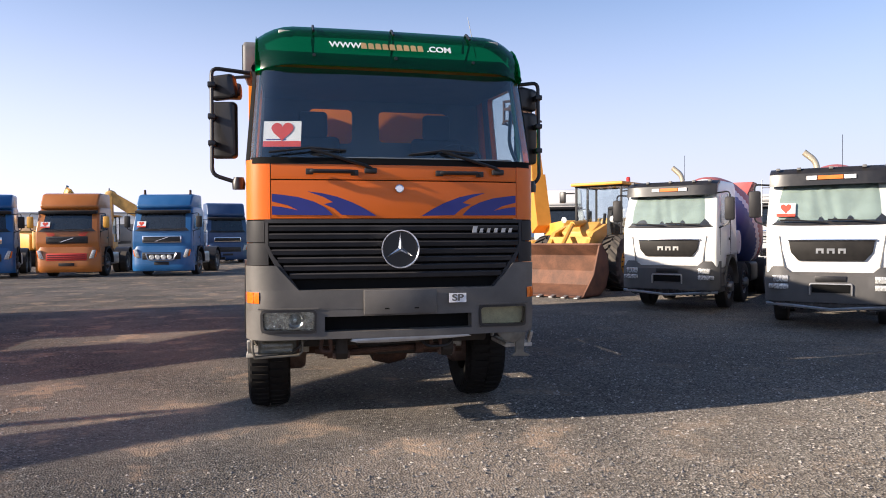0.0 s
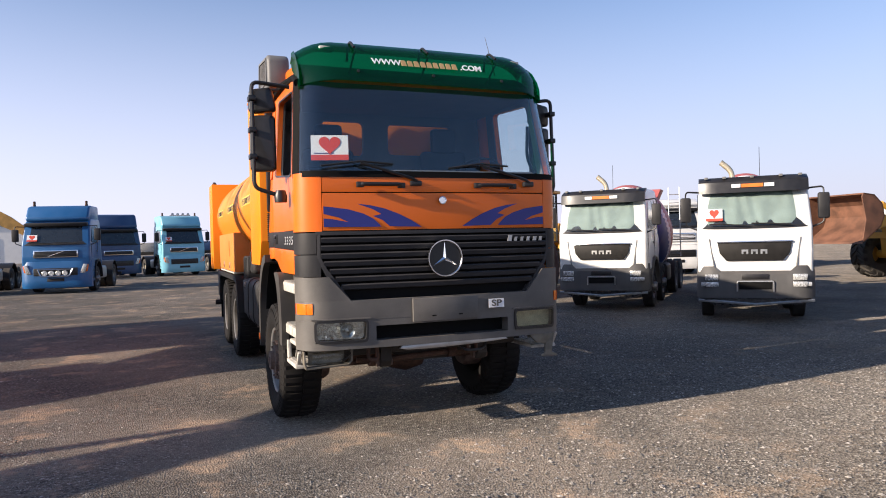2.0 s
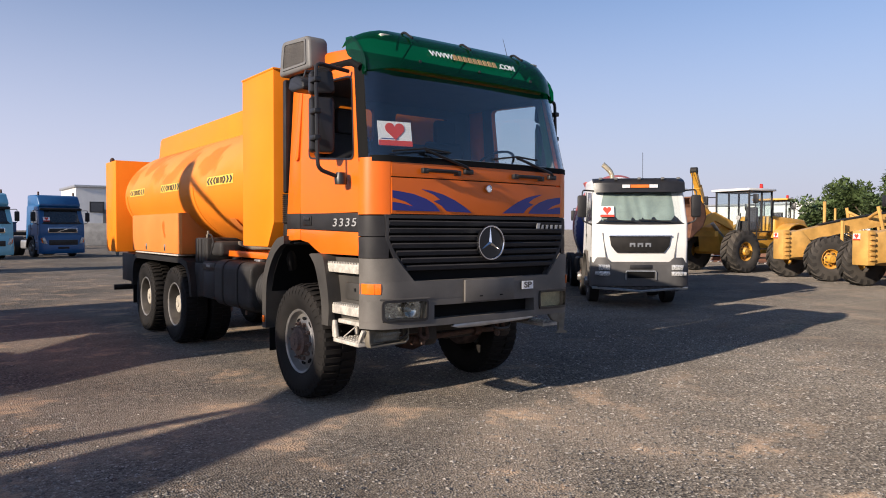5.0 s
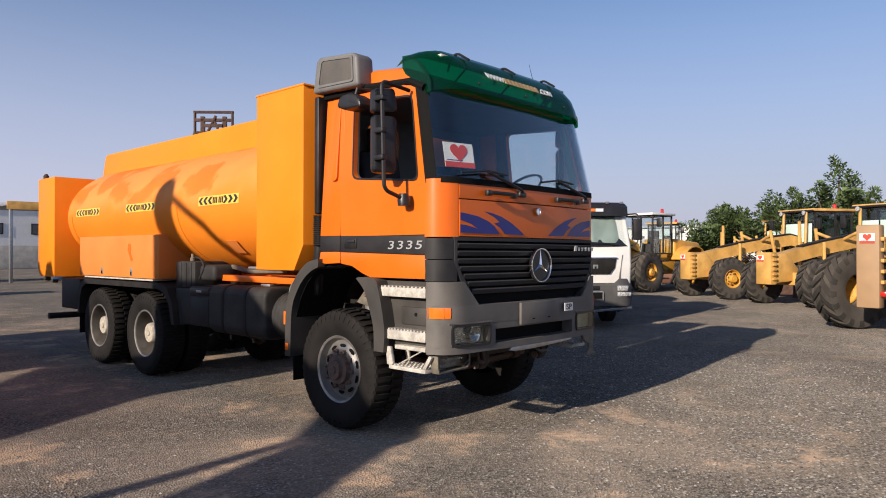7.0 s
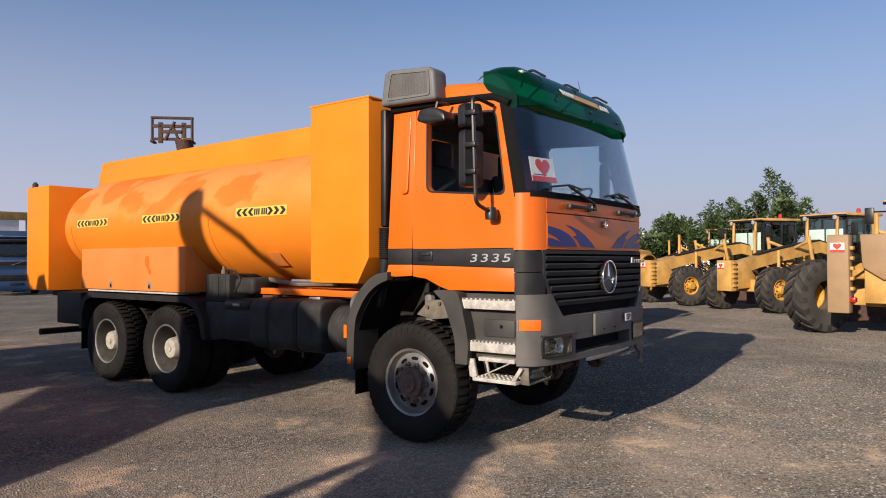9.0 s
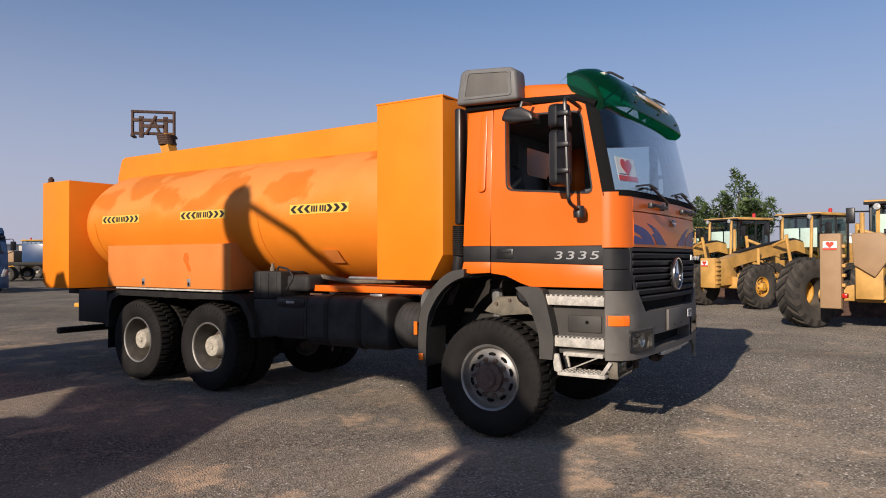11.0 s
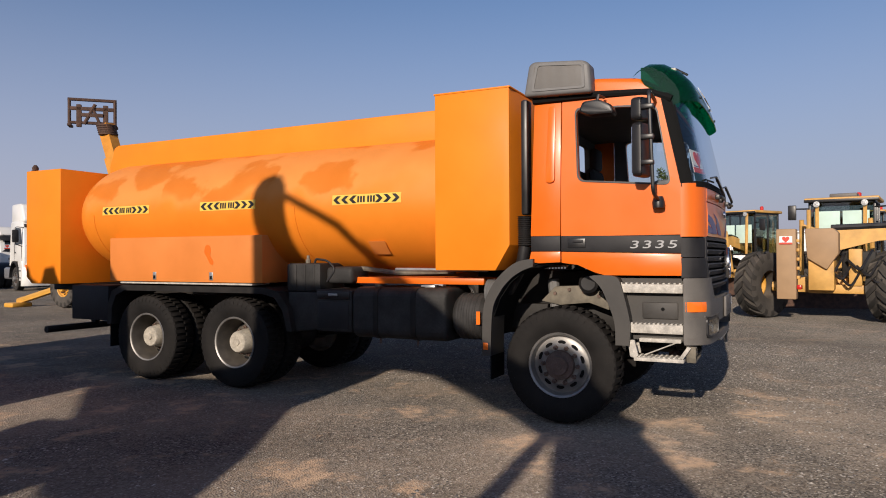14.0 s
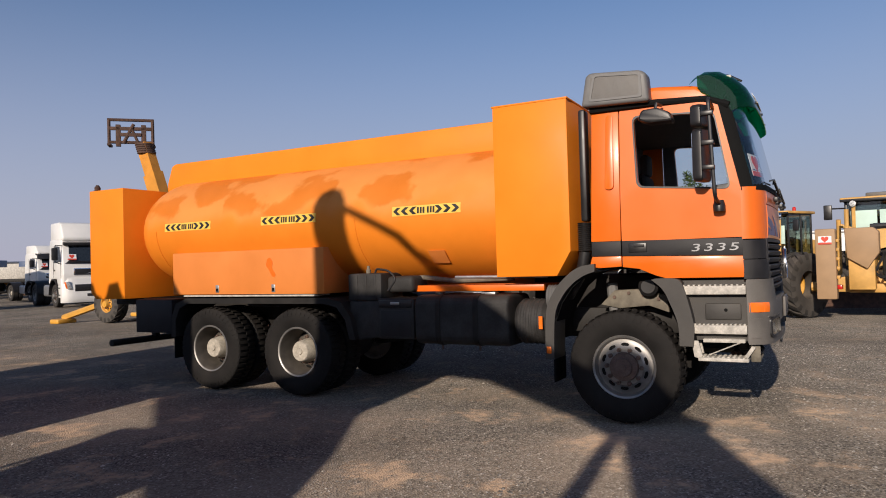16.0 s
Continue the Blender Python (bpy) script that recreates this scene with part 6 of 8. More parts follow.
T = cabover("tractor_truck", "light blue tractor truck with roof lamps and red beacons", pose(-0.75, 38.8, 0, 0, 0, 14), SKYP, 3.0, "fh", False, False, (1.4,), (4.6,), deflector=0.6, lights=2, group="parked tractor trucks")
fifth_wheel(T, 4.6)
T = cabover("tractor_truck", "blue tractor truck with white roof sign", pose(3.0, 40.5, 0, 0, 0, 12), BLUEP, 3.0, "fh", False, False, (1.4,), (4.6,), deflector=0.6, lights=1, group="parked tractor trucks")
fifth_wheel(T, 4.6)
T = cabover("tractor_truck", "dark blue tractor truck beside an open shelter", pose(8.6, 34.5, 0, 0, 0, -12), NAVYP, 2.9, "fh", False, False, (1.4,), (4.6,), deflector=0.3, sticker=False, group="parked tractor trucks")
fifth_wheel(T, 4.6)
T = cabover("tractor_truck", "white tractor truck with tall roof and name panel", pose(13.85, 30.4, 0, 0, 0, -18) @ Matrix.Scale(1.1, 4), WHITEP, 3.0, "fh", False, False, (1.4,), (4.6,), deflector=0.75, group="parked tractor trucks")
fifth_wheel(T, 4.6)
T = cabover("tractor_truck", "white tractor truck with slatted front", pose(18.4, 39.9, 0, 0, 0, -12), WHITEP, 2.9, "scania", True, False, (1.4,), (4.6,), deflector=0.5, group="parked tractor trucks")
fifth_wheel(T, 4.6)
T = cabover("tractor_truck", "white tractor truck with slatted front among the machines", pose(17.5, 17.5, 0, 0, 0, -20), WHITEP, 2.9, "scania", False, False, (1.4,), (4.6,), deflector=0.25, group="parked tractor trucks", sticker=False)
fifth_wheel(T, 4.6)
T = cabover("tractor_truck", "white tractor truck behind the loaders", pose(24.5, 19.0, 0, 0, 0, -50), WHITEP, 3.0, "scania", False, False, (1.4,), (4.6,), deflector=0.3, group="parked tractor trucks", sticker=False)
fifth_wheel(T, 4.6)


# ---------------------------------------------------------------- machines
def big_wheel(parent, c, R, W, s, key, yaw=0.0, rim_mat=None):
    w = wheel(parent, c, R, W, s, R * 0.44, key, rim_mat or YELLOW, "flat", 17, "wheel", 0.062, 0.34, 0.46)
    wheel_fittings(*w, s, R * 0.44, 8)
    return w[0]


def cab_house(T, x0, x1, y0, y1, z0, z1, paint, roof=YELLOW, pane=SIDEG, post=0.06, nm="cab"):
    """Glazed cab of posts, rails, panes and roof."""
    h = post / 2

    def ring(za, zb):
        b = M(); holed(b, [(x0 - h, y0 - h), (x1 + h, y0 - h), (x1 + h, y1 + h), (x0 - h, y1 + h)], [(x0 + h, y0 + h), (x1 - h, y0 + h), (x1 - h, y1 - h), (x0 + h, y1 - h)], 'z', za, zb)
        return b
    c = part(nm, ring(z0, z0 + 0.06), paint, T)
    part("top_rail", ring(z1 - 0.04, z1 + 0.02), paint, c)
    ym = y0 + (y1 - y0) * 0.55
    for x in (x0, x1):
        for y in (y0, ym, y1):
            b = M(); box(b, x - h, x + h, y - h, y + h, z0 + 0.05, z1, 0.008); part("post", b, paint, c)
    b = M(); box(b, x0 - 0.12, x1 + 0.12, y0 - 0.18, y1 + 0.14, z1, z1 + 0.10, 0.035); part("cab_roof", b, roof, c)
    for x in (x0, x1):
        b = M(); box(b, x - 0.004, x + 0.004, y0, y1, z0 + 0.05, z1 - 0.04); p = part("pane", b, pane, c); p.visible_shadow = False
    for y in (y0, y1):
        b = M(); box(b, x0, x1, y - 0.004, y + 0.004, z0 + 0.05, z1 - 0.04); p = part("pane", b, pane, c); p.visible_shadow = False
    b = M(); prism(b, [(y1 - 0.75, z0 + 0.05), (y1 - 0.75, z0 + 0.45), (y1 - 0.32, z0 + 0.42), (y1 - 0.22, z0 + 1.0), (y1 - 0.1, z0 + 1.0), (y1 - 0.12, z0 + 0.05)], 'x', (x0 + x1) / 2 - 0.25, (x0 + x1) / 2 + 0.25, 0.05); part("seat", b, SEAT, c)
    b = M(); tube(b, [((x0 + x1) / 2, y0 + 0.25, z0 + 0.05), ((x0 + x1) / 2, y0 + 0.45, z0 + 0.75)], 0.05, 8); part("steering_column", b, BLACK, c)
    return c


def beacon(T, x, y, z):
    b = M(); lathe(b, [(0, 0.075), (0.04, 0.075), (0.05, 0.065), (0.17, 0.065), (0.20, 0.04)], (x, y, z), 'z', 12, True); part("beacon", b, REDL, T, "red beacon")


def bucket_mesh(w, k=1.0):
    b = M()
    pts = [(-0.55, 0.0), (0.45, 0.0), (0.80, 0.20), (0.98, 0.60), (0.88, 1.05), (0.55, 1.35)]
    inn = [(-0.50, 0.035), (0.43, 0.04), (0.75, 0.23), (0.92, 0.60), (0.83, 1.02), (0.52, 1.31)]
    rings(b, [[(-w / 2, p[0] * k, p[1] * k) for p in pts] + [(-w / 2, p[0] * k, p[1] * k) for p in inn[::-1]], [(w / 2, p[0] * k, p[1] * k) for p in pts] + [(w / 2, p[0] * k, p[1] * k) for p in inn[::-1]]])
    for s in (-1, 1):
        prism(b, [(p[0] * k, p[1] * k) for p in ((-0.50, 0.0), (0.45, 0.0), (0.80, 0.20), (0.98, 0.60), (0.88, 1.05), (0.55, 1.35), (0.42, 1.28), (0.10, 0.55))], 'x', s * w / 2, s * (w / 2 - 0.04))
    return b


def wheel_loader(m, label, raised, paint=YELLOW, k=1.0):
    """Articulated loader, front to -y; origin on the ground below the front axle."""
    T = thing("wheel_loader", m, label, "loader", "wheel loaders")
    R = 0.80 * k
    for y in (0.0, 3.1 * k):
        for s in (-1, 1):
            big_wheel(T, (s * 1.1 * k, y, R), R, 0.60 * k, s, "ld%g" % k)
        b = M(); tube(b, [(-0.9 * k, y, R), (0.9 * k, y, R)], 0.14, 10); part("axle", b, paint, T)
    b = M(); prism(b, [(-0.35, 0.75), (-0.45, 1.7), (0.1, 2.0), (0.75, 1.3), (0.9, 0.7)], 'x', -0.5, 0.5, 0.05); part("front_frame", b, paint, T)
    b = M(); prism(b, [(0.9, 0.65), (0.9, 1.45), (2.2, 1.5), (4.3, 1.45), (4.4, 0.7)], 'x', -0.6, 0.6, 0.05); part("rear_frame", b, paint, T)
    b = M(); prism(b, [(2.35, 1.45), (2.4, 2.15), (4.3, 2.0), (4.5, 1.75), (4.5, 0.9), (4.2, 0.8)], 'x', -0.85, 0.85, 0.1, 3); en = part("engine_hood", b, paint, T)
    b = M(); tube(b, [(0.35, 2.9, 2.1), (0.35, 2.9, 2.75)], 0.06, 10); part("exhaust", b, BLACK, en)
    b = M(); box(b, -0.8, 0.8, 4.3, 4.65, 0.6, 1.2, 0.08); part("counterweight", b, paint, T)
    for s in (-1, 1):
        arc = [(3.1 + 1.0 * math.cos(a), 0.85 + 0.95 * math.sin(a)) for a in (math.pi * (0.15 + 0.7 * q / 8) for q in range(9))]
        b = M(); rings(b, [[(s * 1.4, y, z), (s * 0.8, y, z), (s * 0.8, y, z + 0.05), (s * 1.4, y, z + 0.05)] for y, z in arc]); part("mudguard", b, paint, T)
        b = M(); tube(b, bent([(s * 1.05, 1.0, 1.0), (s * 1.05, 1.0, 1.9)], 0.1), 0.025, 6); part("handrail", b, BLACK, T)
        for q in range(3):
            b = M(); box(b, min(s * 0.7, s * 1.15), max(s * 0.7, s * 1.15), 1.0, 1.5, 0.5 + 0.35 * q, 0.55 + 0.35 * q)
            part("step", b, BLACK, T)
    c = cab_house(T, -0.75, 0.75, 0.95, 2.3, 1.5, 3.1, DGREY, WHITEP if raised else paint)
    beacon(c, 0.5, 2.0, 3.2)
    for s in (-1, 1):
        b = M(); tube(b, [(s * 0.8, 0.95, 2.9), (s * 1.15, 0.80, 2.9)], 0.02, 6); box(b, s * 1.15 - 0.1, s * 1.15 + 0.1, 0.76, 0.84, 2.6, 2.95, 0.02); part("mirror", b, BLACK, c)
        b = M(); lathe(b, [(0.05, 0.05), (-0.05, 0.09), (-0.06, 0.001)], (s * 0.8, 0.3, 2.05), 'y', 12); part("work_lamp", b, LENS, T)
    # arms and bucket
    if raised:
        piv, tip = Vector((0, 0.15, 1.75)), Vector((0, -1.85, 1.75))
    else:
        piv, tip = Vector((0, 0.15, 1.75)), Vector((0, -1.55, 0.55))
    for s in (-1, 1):
        b = M(); mid = piv.lerp(tip, 0.5) + Vector((0, 0, 0.35))
        pts = [piv, mid, tip]
        up = Vector((0, 0, 0.16))
        rings(b, [[p + up + Vector((s * 0.55, 0, 0)), p + up + Vector((s * 0.67, 0, 0)), p - up + Vector((s * 0.67, 0, 0)), p - up + Vector((s * 0.55, 0, 0))] for p in pts]); part("lift_arm", b, paint, T)
        b = M(); tube(b, [(s * 0.45, 0.2, 1.0), piv.lerp(tip, 0.45) + Vector((s * 0.45, 0, 0.1))], 0.07, 10); part("lift_ram", b, STEEL, T)
    b = M(); tube(b, [(0, 0.1, 1.95), piv.lerp(tip, 0.5) + Vector((0, 0, 0.75))], 0.09, 10); tube(b, [piv.lerp(tip, 0.5) + Vector((0, 0, 0.75)), tip + Vector((0, 0.0, 0.5))], 0.07, 8); box(b, -0.65, 0.65, -0.85, -0.65, 1.35, 1.55); part("tilt_linkage", b, paint, T)
    b = bucket_mesh((2.3 if raised else 3.1) * k, 0.9 if raised else 1.0)
    if raised:
        turned(b, pose(0, tip.y - 0.55, tip.z - 0.25, 35, 0, 0))
    else:
        turned(b, pose(0, tip.y - 0.95, 0.03, 0, 0, 0))
    bk = part("bucket", b, BUCKET, T, "rust-brown worn bucket")
    if not raised:
        for q in range(9):
            x = -1.45 + 2.9 * q / 8
            b = M(); prism(b, [(-0.70, 0.0), (-0.70, 0.02), (-0.5, 0.06), (-0.45, 0.0)], 'x', x - 0.05, x + 0.05); turned(b, pose(0, tip.y - 0.95, 0.02)); part("bucket_tooth", b, STEEL, bk)
    return T


def grader(m, label, near=False, paint=YELLOW2):
    """Motor grader, front to -y; origin on the ground below the front axle's middle."""
    T = thing("motor_grader", m, label, "grader", "motor graders")
    R = 0.78 if near else 0.70
    for s in (-1, 1):
        w = big_wheel(T, (s * (1.32 if near else 1.05), 0, R), R, 0.50 if near else 0.46, s, "gr")
        if near:
            w.rotation_euler = (0.5, 0, radians(-24))
        for y in (5.2, 6.8):
            big_wheel(T, (s * 1.05, y, R), R, 0.46, s, "gr")
        b = M(); box(b, min(s * 0.7, s * 0.85), max(s * 0.7, s * 0.85), 5.0, 7.0, 0.5, 0.95, 0.05); part("tandem_case", b, paint, T)
    b = M(); tube(b, [(-1.1, 0, 0.74), (1.1, 0, 0.74)], 0.11, 10); prism(b, [(-0.9, 0.62), (-0.9, 0.85), (-0.3, 1.0), (0.3, 1.0), (0.9, 0.85), (0.9, 0.62)], 'y', -0.12, 0.12, 0.02); part("front_axle", b, paint, T)
    # arched main frame
    b = M()
    pts = [(-0.55, 1.34), (0.4, 1.55), (1.4, 1.74), (2.4, 1.90), (3.3, 2.02), (4.6, 1.74)]
    rings(b, [[(-0.17, y, z + 0.19), (0.17, y, z + 0.19), (0.17, y, z - 0.19), (-0.17, y, z - 0.19)] for y, z in pts]); fr_ = part("main_frame", b, paint, T)
    b = M(); rings(b, [[(-0.12, y, z + 0.25), (0.12, y, z + 0.25), (0.12, y, z + 0.20), (-0.12, y, z + 0.20)] for y, z in pts[1:]]); part("frame_top_plate", b, BLACKM, fr_)
    if not near:
        b = M()
        for q in range(5):
            box(b, -0.178, -0.172, 1.35 + 0.16 * q, 1.46 + 0.16 * q, 1.83 + 0.035 * q, 1.95 + 0.035 * q)
        tagged(part("lettering", b, BLACKM, fr_), kind="stuff")
    # front block with heart card
    b = M(); box(b, -0.28 if not near else -0.85, 0.28 if not near else -0.45, -1.0, -0.75, 0.65 if not near else 0.50, 1.60 if not near else 2.05, 0.03); fb = part("front_block", b, TAN if near else paint, T, "flat plate at the machine's nose")
    b = M(); prism(b, [(-0.75, 0.7), (-0.75, 1.5), (-0.35, 1.6), (0.1, 1.1), (0.0, 0.75)], 'x', -0.25, 0.25, 0.02); part("front_bolster", b, paint, T)
    for q in range(6):
        z = 0.78 + 0.14 * q if not near else 0.75 + 0.2 * q
        x9 = -0.45 if near else 0.28
        b = M(); box(b, x9, x9 + 0.06, -0.95, -0.80, z, z + 0.07, 0.01); part("hinge_block", b, paint, fb)
    sale_sticker(fb, pose(-0.65 if near else -0.10, -1.012, 1.42 if not near else 1.80), 0.26, 0.18)
    if near:
        b = M(); prism(b, [(-0.30, 2.05), (0.25, 2.05), (0.35, 1.95), (0.35, 1.5), (0.12, 1.15), (-0.26, 1.4)], 'y', -0.85, -0.55, 0.03); part("side_cover", b, TAN, T)
        b = M(); box(b, -0.45, -0.35, -0.98, -0.82, 0.72, 0.82, 0.02); part("red_tail_lamp", b, REDL, T)
        b = M(); tube(b, bent([(0.1, 0.2, 2.08), (1.3, 0.5, 2.12), (2.6, 0.9, 2.22)], 0.3), 0.075, 8); part("black_boom", b, BLACK, T)
        b = M(); rings(b, [[(x, y + 0.12, z + h), (x, y - 0.12, z + h), (x, y - 0.12, z - h), (x, y + 0.12, z - h)] for x, y, z, h in ((0.2, 0.3, 1.80, 0.24), (1.0, 0.5, 1.92, 0.14), (1.7, 0.7, 1.96, 0.12), (2.5, 0.95, 1.86, 0.20))]); part("side_frame", b, paint, T)
        for q in range(9):
            b = M()
            x, z = -0.2 + 0.17 * q, 0.95 + 0.07 * (q * 5 % 7)
            tube(b, bent([(x, -0.5, z), (x + 0.25, -0.75, z - 0.25), (x + 0.45, -0.35, z + 0.2)], 0.15), 0.03, 6)
            part("hose", b, BLACK, T)
        b = M(); box(b, 0.35, 1.0, -0.35, 0.2, 1.0, 1.55, 0.04); part("valve_block", b, BLACKM, T)
        b = M(); box(b, -0.3, 1.15, -0.45, 0.15, 0.62, 0.82, 0.03); box(b, 0.5, 0.75, -0.5, -0.3, 0.8, 1.6, 0.02); part("cross_member", b, paint, T)
        b = M(); tube(b, [(1.55, 0.9, 1.6), (1.6, 0.9, 3.0)], 0.035, 8); box(b, 1.42, 1.72, 0.85, 0.95, 2.75, 2.98, 0.03); box(b, 1.85, 2.0, 0.85, 0.93, 2.4, 2.75, 0.03); tube(b, [(1.6, 0.9, 2.7), (1.9, 0.9, 2.72)], 0.025, 6); part("mirror_mast", b, BLACK, T)
    # turn circle, draw bar and blade
    b = M(); prism(b, [(-0.12, 0.0), (0.12, 0.0), (0.55, 2.0), (-0.55, 2.0)], 'z', 0.92, 1.06, 0.02); part("draw_bar", b, paint, T)
    b = M(); lathe(b, [(0.75, 0.62), (0.90, 0.70), (0.90, 0.55), (0.75, 0.55), (0.75, 0.62)], (0, 2.5, 0), 'z', 32); part("turn_circle", b, paint, T)
    b = M(); loops = []
    for x in (-1.85, 1.85):
        loops.append([(x, 0.10 * math.cos(a) * 2 + 2.75, 0.38 + 0.32 * math.sin(a)) for a in (1.4 - 2.8 * q / 8 for q in range(9))] + [(x, 0.07 * math.cos(a) * 2 + 2.75, 0.38 + 0.32 * math.sin(a)) for a in (-1.4 + 2.8 * q / 8 for q in range(9))])
    rings(b, loops); turned(b, pose(0, 2.6, 0, 0, 0, 25) @ pose(0, -2.6, 0)); part("blade", b, RUSTR, T)
    for s in (-1, 1):
        b = M(); tube(b, [(s * 0.75, 1.9, 2.35), (s * 0.8, 2.2, 0.95)], 0.055, 8); tube(b, [(s * 0.2, 2.0, 2.0), (s * 0.78, 1.95, 2.22)], 0.05, 8); part("blade_ram", b, paint, T)
        b = M(); tube(b, [(s * 0.45, 0.9, 1.2), (s * 0.45, 0.9, 2.55 if s < 0 else 1.9)], 0.05, 8); part("upright_ram", b, paint, T)
    for q in range(7):
        a = random.uniform(-0.35, 0.35)
        b = M(); tube(b, bent([(a, 1.0 + 0.15 * q, 1.5), (a + 0.25, 1.3 + 0.15 * q, 1.25), (a * 0.5, 1.9 + 0.1 * q, 1.05)], 0.2), 0.022, 5)
        part("hydraulic_hose", b, BLACK, T)
    # cab, engine
    g0 = 0.0 if near else 0.5
    c = cab_house(T, -0.75, 0.75, 3.3 + g0, 4.9 + g0, 1.5, 2.88 if near else 3.05, BLACK, YELLOW2, TINTG)
    b = M(); box(b, -0.86, 0.86, 3.06 + g0, 3.2 + g0, 2.86 if near else 3.03, 2.93 if near else 3.10, 0.01); part("roof_visor", b, BLACK, c)
    if near:
        b = M(); box(b, -0.3, 0.35, 3.5, 4.2, 2.98, 3.10, 0.03); part("roof_hatch", b, GREYP, c)
    for x in (-0.55, 0.55):
        b = M(); tube(b, [(x, 3.05 + g0, 1.55), (x, 3.12 + g0, 2.9 if near else 3.05)], 0.05, 6); part("roof_post", b, paint, c)
        b = M(); lathe(b, [(0.0, 0.05), (-0.08, 0.08), (-0.085, 0.001)], (x, 3.06 + g0, 2.8 if near else 3.0), 'y', 12); part("work_lamp", b, LENS, c)
    b = M(); box(b, -0.64, -0.03, 3.265 + g0, 3.275 + g0, 1.95, 2.62, 0.004); box(b, 0.03, 0.64, 3.265 + g0, 3.275 + g0, 1.95, 2.62, 0.004); part("paper_sheet", b, SHEET, c, "pale sheets behind the windscreen")
    beacon(c, 0.3, 4.6 + g0, 2.98 if near else 3.15)
    b = M(); prism(b, [(4.95 + g0, 1.2), (4.95 + g0, 2.15), (7.4, 1.95), (7.6, 1.7), (7.6, 0.9), (7.2, 0.8), (4.95 + g0, 0.9)], 'x', -0.62, 0.62, 0.08, 3); en = part("engine_hood", b, paint, T)
    b = M(); tube(b, [(0.3, 5.6, 2.0), (0.3, 5.6, 2.8)], 0.06, 10); part("exhaust", b, BLACK, en)
    for s in (-1, 1):
        b = M(); tube(b, [(s * 0.72, 3.3 + g0, 2.7), (s * 1.15, 3.1 + g0, 2.7)], 0.02, 6); box(b, s * 1.15 - 0.1, s * 1.15 + 0.1, 3.05 + g0, 3.13 + g0, 2.4, 2.8, 0.02); part("mirror", b, BLACK, c)
    return T


def excavator(m, label, bend, tip, bucket_turn, paint=YELLOW, hb=0.32, hs=0.30, wd=0.2, ram=0.55, bw=1.2, tilt=0.0):
    """Crawler excavator with its arm towards -y."""
    T = thing("excavator", m, label, "excavator", "excavators")
    for s in (-1, 1):
        b = M(); prism(b, rounded([(-1.9, 0.0), (-1.9, 0.85), (1.9, 0.85), (1.9, 0.0)], 0.38, 5), 'x', s * 1.0, s * 1.5, 0.02); tr = part("crawler_track", b, BLACKM, T)
        for q in range(12):
            y = -1.6 + 3.2 * q / 11
            b = M(); box(b, min(s * 0.98, s * 1.52), max(s * 0.98, s * 1.52), y - 0.10, y + 0.10, 0.85, 0.90, 0.01); part("track_shoe", b, BLACKM, tr)
    b = M(); lathe(b, [(0.5, 0.8), (0.95, 0.8), (0.95, 0.5)], (0, 0, 0), 'z', 24, True); part("slew_ring", b, BLACKM, T)
    b = M(); prism(b, [(-1.4, 0.95), (-1.4, 1.9), (0.3, 2.0), (2.3, 2.0), (2.6, 1.7), (2.6, 1.1), (2.3, 0.95)], 'x', -1.3, 1.3, 0.06); part("upper_body", b, paint, T)
    b = M(); box(b, -1.3, 1.3, 1.9, 2.75, 1.0, 2.15, 0.15, 3); part("counterweight", b, paint, T)
    cab_house(T, 0.35, 1.3, -1.5, 0.2, 1.4, 2.95, BLACK, paint)
    root = Vector((-0.1, -1.0, 1.7)); bend = Vector(bend); tip = Vector(tip)
    kn = min(hb, 0.32) * 1.2
    def beam(a, c, h0, h1, w, nm):
        d = (c - a).normalized(); up = Vector((1, 0, 0)).cross(d).normalized()
        b = M(); mid = a.lerp(c, 0.45)
        rings(b, [[p + up * h + Vector((w, 0, 0)), p + up * h - Vector((w, 0, 0)), p - up * h - Vector((w, 0, 0)), p - up * h + Vector((w, 0, 0))] for p, h in ((a, h0), (mid, max(h0, h1) * 1.15), (c, h1))]); return part(nm, b, paint, T)
    beam(root, bend, hb * 0.8, hb * 0.4, wd, "boom")
    beam(bend, tip, hs, hs * 0.5, wd * 0.8, "stick")
    b = M(); tube(b, [root + Vector((0.35, -0.4, -0.3)), root.lerp(bend, 0.5) + Vector((0.3, 0, 0))], 0.09, 8); tube(b, [root.lerp(bend, 0.55) + Vector((0, 0, ram)), bend + Vector((0, 0.1, ram * 0.9))], 0.08, 8); part("boom_ram", b, STEEL, T)
    b = M(); lathe(b, [(-wd, 0.02), (-wd * 0.95, kn * 0.5), (-wd * 0.6, kn * 0.85), (0, kn), (wd * 0.6, kn * 0.85), (wd * 0.95, kn * 0.5), (wd, 0.02)], tuple(bend), 'x', 24); part("knuckle", b, paint, T)
    b = bucket_mesh(bw, 1.0); turned(b, Matrix.Translation(tip) @ pose(0, 0, 0, 0, tilt, 0) @ pose(0, 0, 0, bucket_turn, 0, 0)); part("bucket", b, BUCKET, T)
    return T


# loaders and graders beyond the truck
wheel_loader(pose(7.75, 13.7, 0, 0, 0, -52), "yellow wheel loader with rusty bucket on the ground", False)
wheel_loader(pose(20.6, 10.2, 0, 0, 0, -98), "yellow wheel loader with raised brown bucket", True)
grader(pose(19.2, 6.1, 0, 0, 0, -122), "faded yellow motor grader with heart card on its nose")
grader(pose(17.2, 2.9, 0, 0, 0, -117), "yellow motor grader parked in a row")
grader(pose(11.31, -1.37, 0, 0, 0, -99) @ Matrix.Scale(1.05, 4), "large tan-nosed motor grader", True, YELLOW2)


